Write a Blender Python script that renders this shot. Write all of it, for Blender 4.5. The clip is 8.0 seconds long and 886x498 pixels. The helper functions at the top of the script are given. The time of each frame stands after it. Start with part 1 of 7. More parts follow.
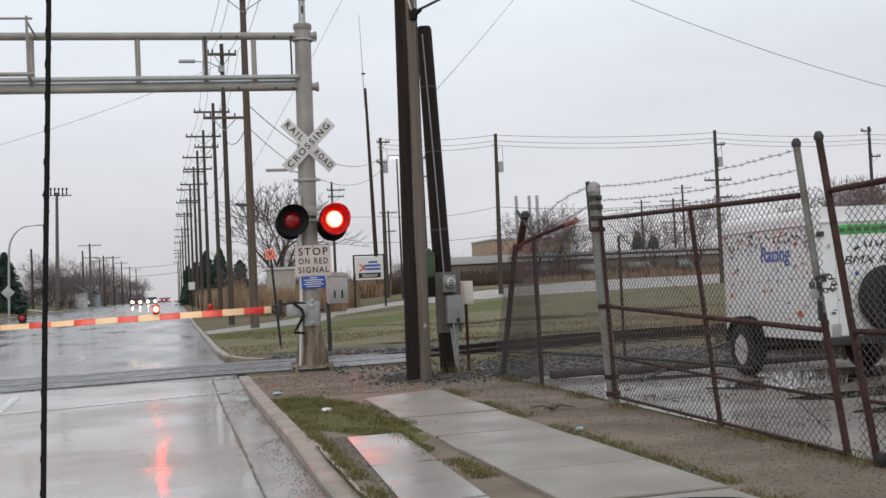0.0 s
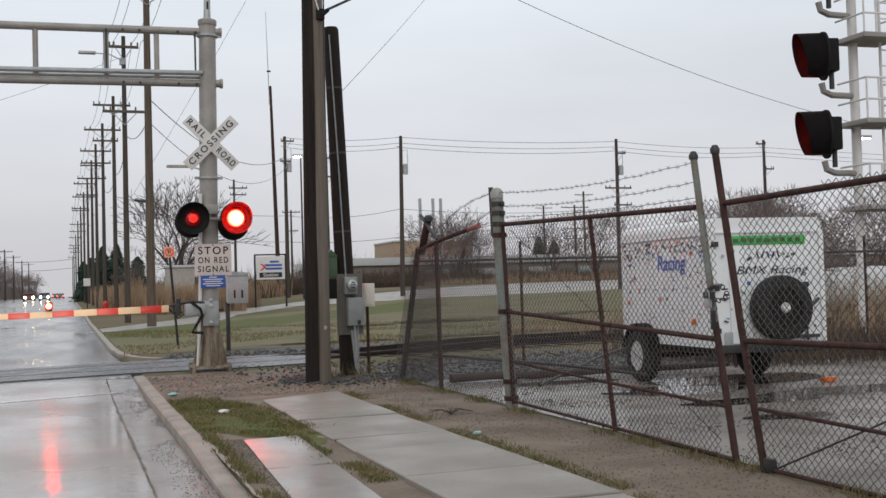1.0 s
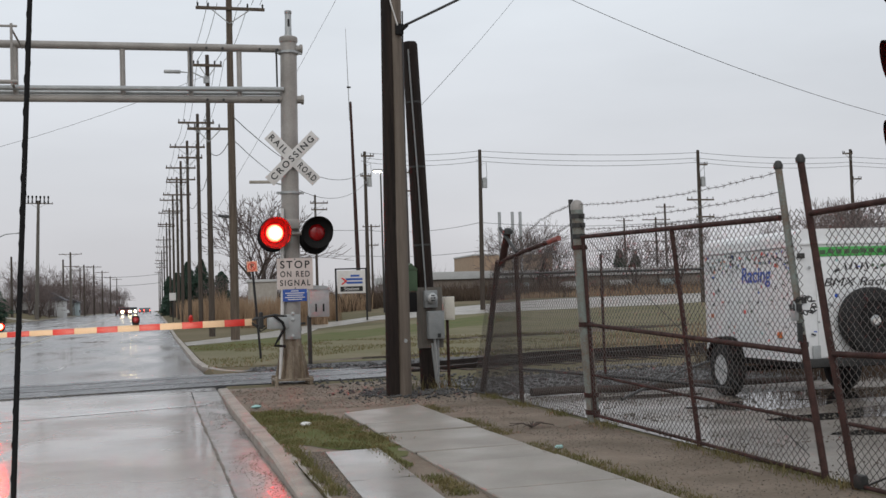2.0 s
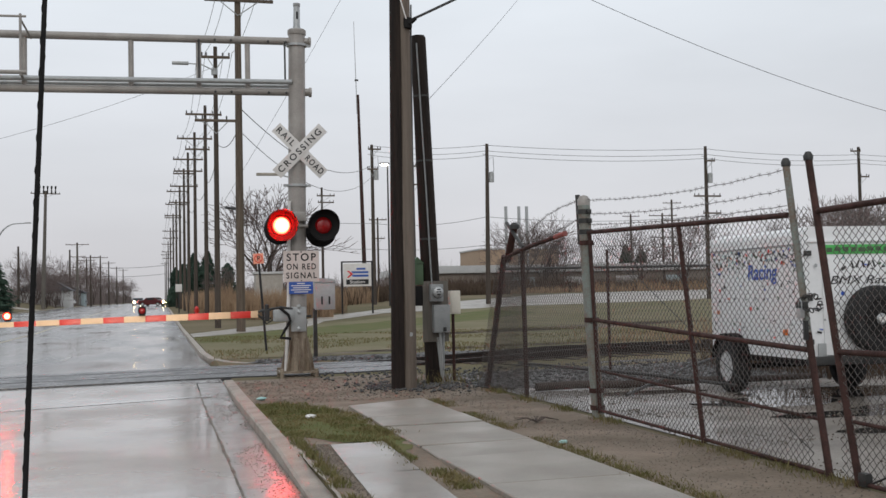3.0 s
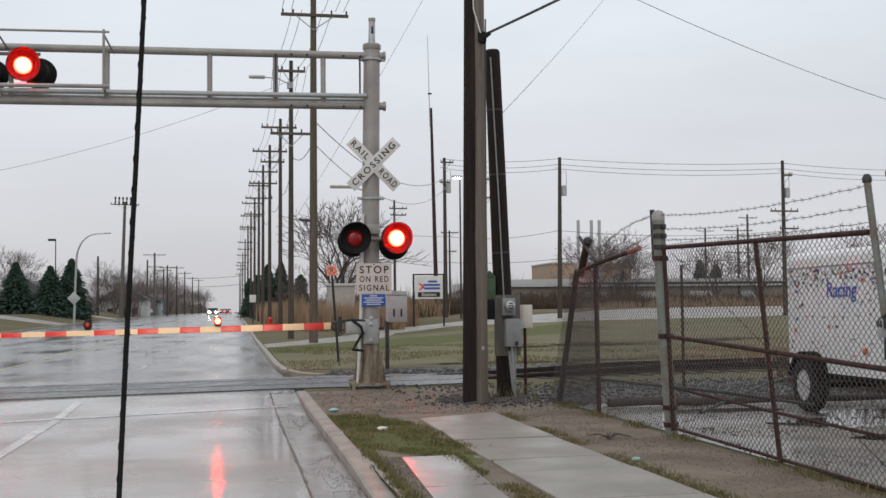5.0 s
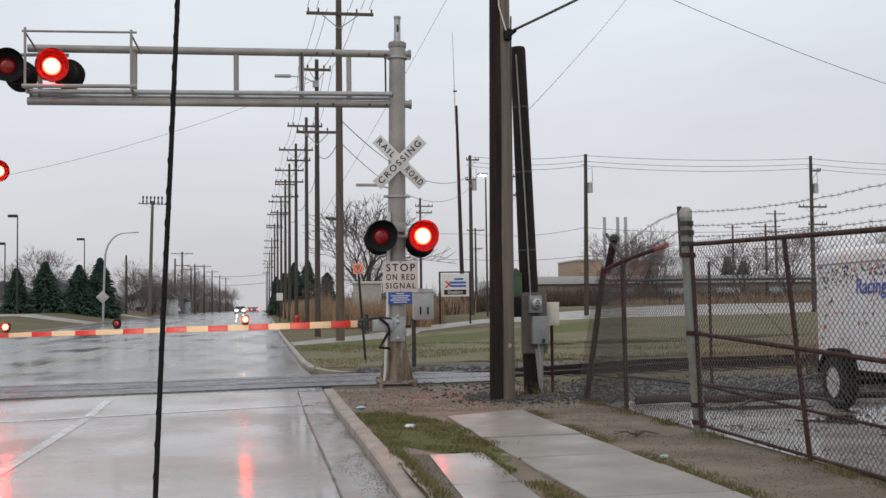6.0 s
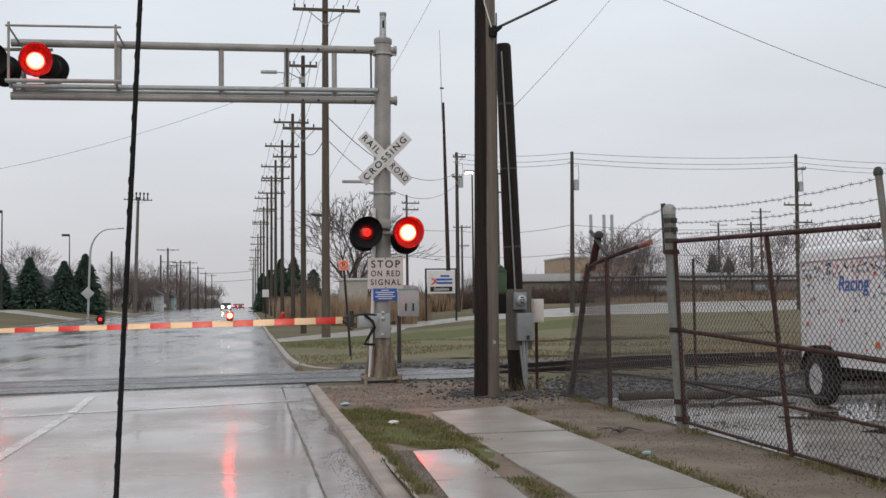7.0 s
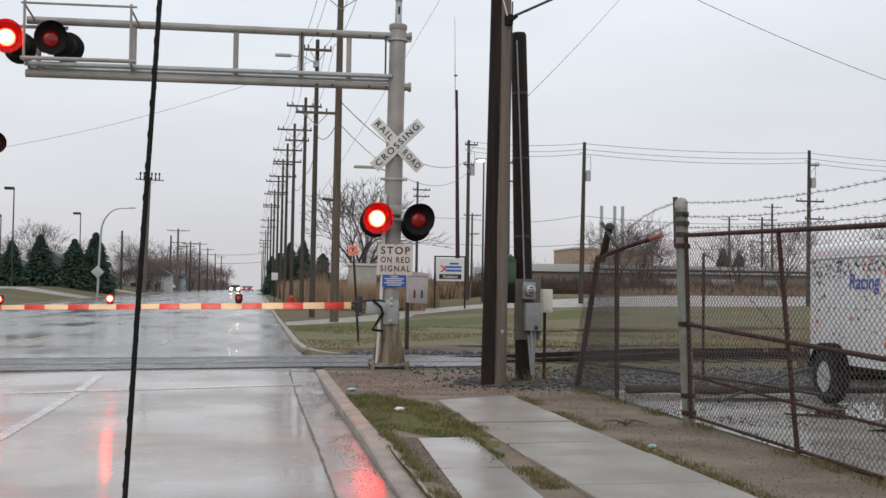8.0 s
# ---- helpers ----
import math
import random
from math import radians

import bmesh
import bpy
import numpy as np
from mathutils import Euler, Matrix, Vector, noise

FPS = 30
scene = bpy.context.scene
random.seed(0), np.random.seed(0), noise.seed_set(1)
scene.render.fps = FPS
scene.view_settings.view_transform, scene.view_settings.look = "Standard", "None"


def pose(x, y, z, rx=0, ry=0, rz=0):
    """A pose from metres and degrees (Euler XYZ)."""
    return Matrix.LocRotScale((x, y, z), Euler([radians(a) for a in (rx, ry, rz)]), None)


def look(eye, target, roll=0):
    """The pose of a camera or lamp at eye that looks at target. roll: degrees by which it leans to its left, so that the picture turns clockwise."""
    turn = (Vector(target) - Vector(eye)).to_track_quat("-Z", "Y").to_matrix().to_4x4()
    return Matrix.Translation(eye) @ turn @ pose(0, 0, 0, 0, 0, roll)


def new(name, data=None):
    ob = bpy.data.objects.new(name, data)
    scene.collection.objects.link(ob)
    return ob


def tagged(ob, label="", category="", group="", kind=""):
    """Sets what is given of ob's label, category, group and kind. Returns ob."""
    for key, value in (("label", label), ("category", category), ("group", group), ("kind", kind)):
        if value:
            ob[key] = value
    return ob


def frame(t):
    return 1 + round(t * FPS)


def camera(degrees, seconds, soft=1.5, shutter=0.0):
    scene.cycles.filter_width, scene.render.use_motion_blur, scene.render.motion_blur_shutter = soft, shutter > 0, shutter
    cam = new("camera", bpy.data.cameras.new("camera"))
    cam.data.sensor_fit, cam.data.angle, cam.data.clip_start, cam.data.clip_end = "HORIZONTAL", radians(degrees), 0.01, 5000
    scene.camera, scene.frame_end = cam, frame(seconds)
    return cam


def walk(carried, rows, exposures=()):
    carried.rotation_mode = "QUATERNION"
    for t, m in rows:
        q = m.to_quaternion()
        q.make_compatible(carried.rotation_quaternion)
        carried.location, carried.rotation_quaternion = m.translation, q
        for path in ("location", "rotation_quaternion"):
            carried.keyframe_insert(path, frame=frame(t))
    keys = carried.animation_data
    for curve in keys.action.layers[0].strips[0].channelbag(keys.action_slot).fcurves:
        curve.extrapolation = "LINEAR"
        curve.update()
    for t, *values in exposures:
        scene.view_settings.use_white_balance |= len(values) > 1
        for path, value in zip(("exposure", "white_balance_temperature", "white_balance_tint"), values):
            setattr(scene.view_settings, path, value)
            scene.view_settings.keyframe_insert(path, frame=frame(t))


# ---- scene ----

# the camera: a phone held out of a car's window, hardly moving, only turning
cam = camera(42.5, 8.0, 1.5)
ROWS = [
    (0.0, 0.007, 0.018, -0.019, -13.334, 1.951, 2.754),
    (0.5, 0.008, 0.005, 0.000, -16.767, 1.033, 2.611),
    (1.0, 0.009, 0.008, -0.003, -18.261, 1.851, 1.688),
    (1.5, 0.011, -0.012, -0.002, -16.425, 2.411, 1.861),
    (2.0, 0.012, 0.022, -0.010, -14.248, 2.660, 1.828),
    (3.3, 0.004, 0.003, -0.006, -13.969, 2.315, 1.226),
    (3.5, 0.002, -0.036, -0.003, -13.252, 2.706, 1.845),
    (4.0, -0.008, 0.001, 0.003, -11.704, 3.659, 1.875),
    (4.5, -0.008, 0.001, -0.001, -11.154, 3.265, 0.982),
    (6.0, -0.018, -0.005, 0.001, -9.082, 2.969, 0.780),
    (6.5, -0.005, -0.015, 0.000, -9.199, 3.142, 1.064),
    (7.0, 0.008, -0.009, -0.007, -9.761, 2.812, 0.660),
    (7.5, 0.007, 0.002, -0.002, -10.030, 2.062, -0.353),
    (8.0, 0.002, 0.000, 0.000, -9.339, 2.177, -0.800),
]
EYE = 1.33
walk(cam, [(t, pose(x, y, EYE + z, 90 + pitch, roll, yaw)) for t, x, y, z, yaw, pitch, roll in ROWS],
     [(0.0, 0.06), (0.5, 0.19), (1.0, 0.0), (1.5, 0.06), (2.0, -0.09), (3.5, 0.0), (4.0, -0.09), (4.5, -0.03), (6.0, -0.03), (7.0, -0.05), (7.5, 0.04), (8.0, 0.05)])

# ---- light: a wet, overcast winter evening ----
SKY_STRENGTH, SUN_STRENGTH = 1.17, 0.4
world = bpy.data.worlds.new("overcast_sky")
scene.world = world
world.use_nodes = True
wn, wl = world.node_tree.nodes, world.node_tree.links
wn.clear()
w_out = wn.new("ShaderNodeOutputWorld")
w_back = wn.new("ShaderNodeBackground")
w_sky = wn.new("ShaderNodeTexSky")
w_sky.sky_type, w_sky.sun_disc = "NISHITA", False
w_sky.sun_elevation, w_sky.sun_rotation = radians(35), radians(200)
w_sky.dust_density, w_sky.ozone_density = 4.0, 1.0
w_dim = wn.new("ShaderNodeMixRGB")
w_dim.blend_type = "MULTIPLY"
w_dim.inputs[0].default_value = 1.0
w_dim.inputs[2].default_value = (0.1, 0.1, 0.1, 1)
w_co = wn.new("ShaderNodeTexCoord")
w_sep = wn.new("ShaderNodeSeparateXYZ")
w_ramp = wn.new("ShaderNodeValToRGB")
w_ramp.color_ramp.elements[0].position, w_ramp.color_ramp.elements[0].color = 0.0, (0.56, 0.55, 0.57, 1)
w_ramp.color_ramp.elements[1].position, w_ramp.color_ramp.elements[1].color = 0.9, (0.82, 0.87, 0.92, 1)
e = w_ramp.color_ramp.elements.new(0.05)
e.color = (0.60, 0.60, 0.63, 1)
e = w_ramp.color_ramp.elements.new(0.26)
e.color = (0.70, 0.74, 0.785, 1)
w_map = wn.new("ShaderNodeMapping")
w_map.inputs["Scale"].default_value = (1.0, 1.0, 4.0)
w_noise = wn.new("ShaderNodeTexNoise")
w_noise.inputs["Scale"].default_value, w_noise.inputs["Detail"].default_value = 2.2, 5
w_cl = wn.new("ShaderNodeMapRange")
w_cl.inputs["From Min"].default_value, w_cl.inputs["From Max"].default_value = 0.3, 0.7
w_cl.inputs["To Min"].default_value, w_cl.inputs["To Max"].default_value = 0.91, 1.07
w_mul = wn.new("ShaderNodeMixRGB")
w_mul.blend_type = "MULTIPLY"
w_mul.inputs[0].default_value = 1.0
w_mix = wn.new("ShaderNodeMixRGB")
w_mix.inputs[0].default_value = 0.93
wl.new(w_co.outputs["Generated"], w_sep.inputs[0])
wl.new(w_sep.outputs["Z"], w_ramp.inputs[0])
wl.new(w_co.outputs["Generated"], w_map.inputs[0])
wl.new(w_map.outputs[0], w_noise.inputs["Vector"])
wl.new(w_noise.outputs[0], w_cl.inputs["Value"])
wl.new(w_ramp.outputs[0], w_mul.inputs[1])
wl.new(w_cl.outputs[0], w_mul.inputs[2])
wl.new(w_sky.outputs[0], w_dim.inputs[1])
wl.new(w_dim.outputs[0], w_mix.inputs[1])
wl.new(w_mul.outputs[0], w_mix.inputs[2])
wl.new(w_mix.outputs[0], w_back.inputs[0])
w_back.inputs[1].default_value = SKY_STRENGTH
wl.new(w_back.outputs[0], w_out.inputs[0])
sun = new("sun", bpy.data.lights.new("sun", "SUN"))
sun.data.energy, sun.data.angle, sun.data.color = SUN_STRENGTH, radians(40), (1, 0.97, 0.93)
sun.matrix_world = look((-20, -40, 45), (0, 20, 0))
scene.view_settings.exposure = 0.0


# ---- materials ----
def surf(name, a, b=None, scale=6.0, rough=0.6, metal=0.0, bump=0.0, fine=None, rough2=None, contrast=0.25, stretch=(1, 1, 1), third=None, spec=0.5, film=None):
    """A surface of two colours mixed by noise at two scales, with relief and uneven gloss."""
    m = bpy.data.materials.new(name)
    m.use_nodes = True
    n, l = m.node_tree.nodes, m.node_tree.links
    p = n["Principled BSDF"]
    p.inputs["Metallic"].default_value = metal
    p.inputs["Specular IOR Level"].default_value = spec
    co, mp = n.new("ShaderNodeTexCoord"), n.new("ShaderNodeMapping")
    mp.inputs["Scale"].default_value = stretch
    l.new(co.outputs["Object"], mp.inputs[0])
    big, small = n.new("ShaderNodeTexNoise"), n.new("ShaderNodeTexNoise")
    big.inputs["Scale"].default_value, big.inputs["Detail"].default_value = scale, 6
    small.inputs["Scale"].default_value, small.inputs["Detail"].default_value = fine or scale * 9, 4
    l.new(mp.outputs[0], big.inputs["Vector"])
    l.new(mp.outputs[0], small.inputs["Vector"])
    add = n.new("ShaderNodeMath")
    add.operation = "ADD"
    l.new(big.outputs[0], add.inputs[0])
    half = n.new("ShaderNodeMath")
    half.operation = "MULTIPLY_ADD"
    half.inputs[1].default_value, half.inputs[2].default_value = 0.6, -0.3
    l.new(small.outputs[0], half.inputs[0])
    l.new(half.outputs[0], add.inputs[1])
    ramp = n.new("ShaderNodeValToRGB")
    els = ramp.color_ramp.elements
    els[0].position, els[1].position = 0.5 - contrast, 0.5 + contrast
    els[0].color, els[1].color = (*a, 1), (*(b or [c * 0.75 for c in a]), 1)
    if third:
        e = els.new(0.5)
        e.color = (*third, 1)
    l.new(add.outputs[0], ramp.inputs[0])
    l.new(ramp.outputs[0], p.inputs["Base Color"])
    rr = n.new("ShaderNodeMapRange")
    rr.inputs["From Min"].default_value, rr.inputs["From Max"].default_value = 0.35, 0.65
    rr.inputs["To Min"].default_value, rr.inputs["To Max"].default_value = rough, rough if rough2 is None else rough2
    l.new(big.outputs[0], rr.inputs["Value"])
    l.new(rr.outputs[0], p.inputs["Roughness"])
    if film:
        # a smooth film of rainwater, thicker in some places than in others
        fw = n.new("ShaderNodeMapRange")
        fw.inputs["From Min"].default_value, fw.inputs["From Max"].default_value = 0.40, 0.56
        fw.inputs["To Min"].default_value, fw.inputs["To Max"].default_value = film[0], film[1]
        pool = n.new("ShaderNodeTexNoise")
        pool.inputs["Scale"].default_value, pool.inputs["Detail"].default_value = film[3], 5
        l.new(co.outputs["Object"], pool.inputs["Vector"])
        l.new(pool.outputs[0], fw.inputs["Value"])
        l.new(fw.outputs[0], p.inputs["Coat Weight"])
        fr = n.new("ShaderNodeMapRange")
        fr.inputs["From Min"].default_value, fr.inputs["From Max"].default_value = 0.40, 0.56
        fr.inputs["To Min"].default_value, fr.inputs["To Max"].default_value = film[2]
        l.new(pool.outputs[0], fr.inputs["Value"])
        l.new(fr.outputs[0], p.inputs["Coat Roughness"])
    if bump:
        bp = n.new("ShaderNodeBump")
        bp.inputs["Strength"].default_value, bp.inputs["Distance"].default_value = min(1.0, bump), 0.02
        l.new(small.outputs[0], bp.inputs["Height"])
        l.new(bp.outputs[0], p.inputs["Normal"])
        if film:
            ripple = n.new("ShaderNodeBump")
            ripple.inputs["Strength"].default_value, ripple.inputs["Distance"].default_value = bump * 0.45, 0.02
            l.new(small.outputs[0], ripple.inputs["Height"])
            l.new(ripple.outputs[0], p.inputs["Coat Normal"])
    return m


def glow(name, colour, strength):
    m = bpy.data.materials.new(name)
    m.use_nodes = True
    p = m.node_tree.nodes["Principled BSDF"]
    p.inputs["Base Color"].default_value = (*[min(1, c) for c in colour], 1)
    p.inputs["Emission Color"].default_value = (*colour, 1)
    p.inputs["Emission Strength"].default_value = strength
    return m


M = dict(
    concrete_wet=surf("wet_concrete", (0.275, 0.24, 0.21), (0.195, 0.172, 0.152), 0.6, 0.24, 0, 0.085, 34, 0.34, 0.2, spec=0.3, film=(0.25, 0.75, (0.10, 0.06), 0.55)),
    far_road=surf("wet_far_road", (0.26, 0.25, 0.24), (0.13, 0.13, 0.13), 0.35, 0.09, 0, 0.05, 14, 0.30, 0.12, (1.6, 0.35, 1)),
    gutter=surf("gutter_concrete", (0.24, 0.21, 0.185), (0.15, 0.135, 0.12), 1.5, 0.28, 0, 0.14, 40, 0.4, spec=0.4, film=(0.4, 0.8, (0.22, 0.14), 1.2)),
    asphalt=surf("crossing_asphalt", (0.075, 0.075, 0.08), (0.045, 0.045, 0.048), 2.0, 0.2, 0, 0.25, 60, 0.4, spec=0.4),
    kerb=surf("kerb_concrete", (0.36, 0.31, 0.26), (0.24, 0.21, 0.18), 2.5, 0.45, 0, 0.3, 50, 0.6, spec=0.3),
    walk=surf("pavement_concrete", (0.315, 0.28, 0.238), (0.215, 0.192, 0.165), 1.1, 0.30, 0, 0.14, 45, 0.5, spec=0.35),
    pad=surf("wet_pad_concrete", (0.30, 0.26, 0.225), (0.21, 0.185, 0.16), 1.4, 0.30, 0, 0.12, 45, 0.38, spec=0.5, film=(0.5, 0.95, (0.26, 0.19), 0.9)),
    paint=surf("worn_white_paint", (0.50, 0.49, 0.47), (0.27, 0.255, 0.24), 3, 0.22, 0, 0.09, 34, 0.35, 0.14, film=(0.25, 0.75, (0.10, 0.06), 0.55)),
    yellow_paint=surf("worn_yellow_paint", (0.42, 0.33, 0.13), (0.22, 0.19, 0.13), 3, 0.3, 0, 0.1, 30, 0.45),
    ground=surf("winter_ground", (0.10, 0.092, 0.046), (0.17, 0.135, 0.088), 0.12, 0.85, 0, 0.6, 6, 0.95, 0.16, spec=0.1),
    grass=surf("lawn_soil", (0.118, 0.118, 0.056), (0.215, 0.18, 0.122), 0.3, 0.9, 0, 0.6, 18, spec=0.1),
    turf=surf("green_turf", (0.085, 0.11, 0.035), (0.14, 0.125, 0.06), 0.9, 0.9, 0, 0.5, 15, spec=0.1),
    dry=surf("bare_earth", (0.225, 0.175, 0.13), (0.13, 0.102, 0.076), 1.3, 0.6, 0, 0.5, 25, 0.85, spec=0.2),
    yard=surf("wet_gravel_yard", (0.245, 0.213, 0.182), (0.155, 0.133, 0.113), 0.9, 0.32, 0, 0.3, 28, 0.7, 0.15, spec=0.45, film=(0.0, 0.5, (0.2, 0.08), 0.5)),
    puddle=surf("puddle_water", (0.035, 0.033, 0.03), (0.05, 0.045, 0.04), 1.0, 0.02, 0, 0.02, 8, 0.05),
    ballast=surf("track_stones", (0.115, 0.11, 0.105), (0.04, 0.039, 0.04), 5, 0.45, 0, 0.9, 35, 0.7, spec=0.15),
    galv=surf("grey_painted_steel", (0.36, 0.335, 0.31), (0.26, 0.24, 0.22), 3.0, 0.38, 0.15, 0.05, 40, 0.55),
    base_steel=surf("rust_streaked_base", (0.31, 0.255, 0.19), (0.13, 0.092, 0.062), 4.0, 0.5, 0.1, 0.15, 35, 0.7, 0.2, (3, 3, 0.6)),
    black=surf("matt_black_paint", (0.014, 0.013, 0.013), (0.019, 0.018, 0.018), 6, 0.7, spec=0.12),
    dark_steel=surf("dark_steel", (0.07, 0.068, 0.065), (0.04, 0.04, 0.04), 8, 0.45, 0.5, 0.1, spec=0.3),
    rust=surf("rusted_pipe", (0.078, 0.038, 0.032), (0.042, 0.026, 0.023), 9, 0.6, 0.25, 0.3, 80, 0.8, spec=0.2),
    greenpost=surf("weathered_green_post", (0.20, 0.235, 0.215), (0.17, 0.13, 0.10), 5, 0.55, 0.2, 0.2, 60, 0.75, 0.16),
    wire=surf("fence_wire", (0.095, 0.08, 0.07), (0.05, 0.04, 0.035), 12, 0.42, 0.45, spec=0.35),
    wood=surf("creosoted_pole", (0.085, 0.066, 0.052), (0.155, 0.125, 0.098), 7, 0.75, 0, 0.5, 45, 0.9, 0.2, (2.5, 2.5, 0.12), spec=0.12),
    greywood=surf("weathered_pole", (0.058, 0.047, 0.04), (0.10, 0.083, 0.07), 7, 0.8, 0, 0.4, 45, 0.9, 0.2, (2.5, 2.5, 0.12), spec=0.12),
    darkbrown=surf("dark_brown_grain", (0.014, 0.011, 0.010), (0.036, 0.027, 0.023), 7, 0.6, 0, 0.5, 45, 0.85, 0.2, (2.5, 2.5, 0.12), spec=0.1),
    tanwood=surf("pale_pole_face", (0.20, 0.165, 0.135), (0.14, 0.115, 0.095), 7, 0.8, 0, 0.5, 45, 0.9, 0.2, (2.5, 2.5, 0.12), spec=0.15),
    board=surf("grey_board", (0.16, 0.145, 0.125), (0.11, 0.10, 0.09), 6, 0.75, 0, 0.35, 50, 0.9, 0.2, (4, 4, 0.3), spec=0.15),
    white=surf("sign_white", (0.72, 0.70, 0.68), (0.62, 0.59, 0.56), 4, 0.4, 0, 0.02),
    pinkwhite=surf("weathered_sign_face", (0.70, 0.60, 0.56), (0.60, 0.52, 0.48), 3, 0.45, 0, 0.02),
    ink=surf("sign_black", (0.02, 0.02, 0.022), (0.035, 0.034, 0.034), 5, 0.5, spec=0.2),
    red=surf("gate_red", (0.72, 0.03, 0.02), (0.58, 0.025, 0.018), 5, 0.35, 0, 0.03),
    cream=surf("gate_cream", (0.84, 0.57, 0.35), (0.76, 0.50, 0.30), 5, 0.4, 0, 0.03),
    blue=surf("sign_blue", (0.03, 0.10, 0.42), (0.025, 0.08, 0.33), 5, 0.4),
    orange=surf("sign_orange", (0.80, 0.36, 0.24), (0.70, 0.30, 0.20), 5, 0.45),
    trailer=surf("trailer_white", (0.82, 0.82, 0.82), (0.72, 0.725, 0.73), 2.0, 0.3, 0, 0.02, 20, 0.42),
    tyre=surf("tyre_rubber", (0.022, 0.022, 0.023), (0.032, 0.031, 0.03), 12, 0.75, 0, 0.2, spec=0.15),
    rim=surf("wheel_silver", (0.64, 0.64, 0.64), (0.5, 0.5, 0.5), 10, 0.4, 0.1),
    rail=surf("rail_steel", (0.018, 0.013, 0.012), (0.03, 0.022, 0.019), 8, 0.55, 0.0, 0.1, spec=0.3),
    tie=surf("wooden_sleeper", (0.06, 0.048, 0.04), (0.095, 0.08, 0.07), 6, 0.8, 0, 0.4, 40, 0.9, 0.2, (1, 4, 4), spec=0.1),
    lens_lit=glow("lit_red_lens", (1.0, 0.0028, 0.0014), 300.0),
    lens_core=glow("lit_lens_core", (1.0, 0.13, 0.055), 24.0),
    lens_dim=glow("dim_red_lens", (1.0, 0.02, 0.02), 36.0),
    lens_fade=glow("fading_lamp", (1.0, 0.014, 0.006), 1.4),
    lens_dark=surf("unlit_red_lens", (0.34, 0.008, 0.010), (0.20, 0.006, 0.007), 14, 0.12),
    headlight=glow("headlight_glow", (1.0, 0.70, 0.36), 45.0),
    taillight=glow("taillight_glow", (1.0, 0.05, 0.03), 14.0),
    lamp_white=glow("street_lamp_glow", (1.0, 0.92, 0.75), 30.0),
    brick_tan=surf("tan_wall", (0.40, 0.29, 0.20), (0.33, 0.24, 0.17), 0.8, 0.85),
    metal_white=surf("white_cladding", (0.55, 0.55, 0.54), (0.46, 0.46, 0.45), 0.5, 0.6),
    wall_brown=surf("brown_cladding", (0.24, 0.20, 0.165), (0.18, 0.15, 0.13), 0.4, 0.8),
    siding=surf("pale_siding", (0.36, 0.42, 0.43), (0.30, 0.36, 0.37), 0.6, 0.75),
    roof=surf("roof_shingle", (0.10, 0.10, 0.11), (0.07, 0.07, 0.075), 2, 0.85),
    bark=surf("winter_bark", (0.095, 0.075, 0.066), (0.06, 0.048, 0.043), 3, 0.9, 0, 0.3, spec=0.1),
    twig=surf("winter_twigs", (0.19, 0.15, 0.14), (0.13, 0.105, 0.10), 2, 0.95, spec=0.1),
    needle=surf("spruce_needles", (0.028, 0.052, 0.038), (0.05, 0.076, 0.055), 1.4, 0.85, spec=0.1),
    reed=surf("dead_reeds", (0.40, 0.285, 0.185), (0.25, 0.17, 0.112), 0.7, 0.95, spec=0.1),
    blade=surf("grass_blades", (0.10, 0.112, 0.036), (0.20, 0.155, 0.075), 1.6, 0.7, spec=0.15),
    weed=surf("dry_weeds", (0.11, 0.115, 0.042), (0.20, 0.15, 0.08), 2.0, 0.8, spec=0.1),
    cable=surf("black_cable", (0.05, 0.05, 0.053), (0.07, 0.07, 0.072), 4, 0.6),
    zinc=surf("galvanised_sheet", (0.44, 0.45, 0.45), (0.33, 0.34, 0.34), 6, 0.42, 0.5, 0.05),
    meter=surf("meter_grey", (0.30, 0.31, 0.31), (0.22, 0.23, 0.23), 8, 0.5, 0.3, 0.05),
    car_dark=surf("dark_car_paint", (0.10, 0.02, 0.022), (0.08, 0.018, 0.02), 1, 0.2),
    car_grey=surf("grey_car_paint", (0.13, 0.14, 0.15), (0.11, 0.12, 0.13), 1, 0.2, 0.4),
    car_white=surf("white_car_paint", (0.7, 0.7, 0.7), (0.62, 0.62, 0.62), 1, 0.25),
    glass=surf("dark_glass", (0.02, 0.022, 0.025), (0.025, 0.03, 0.03), 1, 0.05),
    mirror=surf("mirror_glass", (0.8, 0.8, 0.82), (0.78, 0.78, 0.8), 1, 0.02, 1.0),
    green=surf("green_sticker", (0.08, 0.45, 0.10), (0.06, 0.36, 0.08), 5, 0.5),
    inkblue=surf("blue_lettering", (0.03, 0.10, 0.50), (0.02, 0.08, 0.40), 5, 0.45),
    amber=surf("amber_plastic", (0.70, 0.17, 0.03), (0.55, 0.13, 0.02), 5, 0.4),
    grit=surf("brown_grit", (0.20, 0.17, 0.14), (0.09, 0.078, 0.066), 9, 0.6, 0, 0.3, 40, 0.8, spec=0.2),
    woods=surf("far_winter_wood", (0.20, 0.165, 0.155), (0.13, 0.108, 0.104), 0.1, 0.95, spec=0.05),
    teal=surf("pale_plastic", (0.35, 0.55, 0.52), (0.3, 0.5, 0.48), 8, 0.4),
    greenbox=surf("green_box_paint", (0.07, 0.12, 0.06), (0.05, 0.09, 0.045), 5, 0.6),
    cream_paint=surf("cream_steel_paint", (0.66, 0.62, 0.54), (0.55, 0.51, 0.44), 5, 0.45),
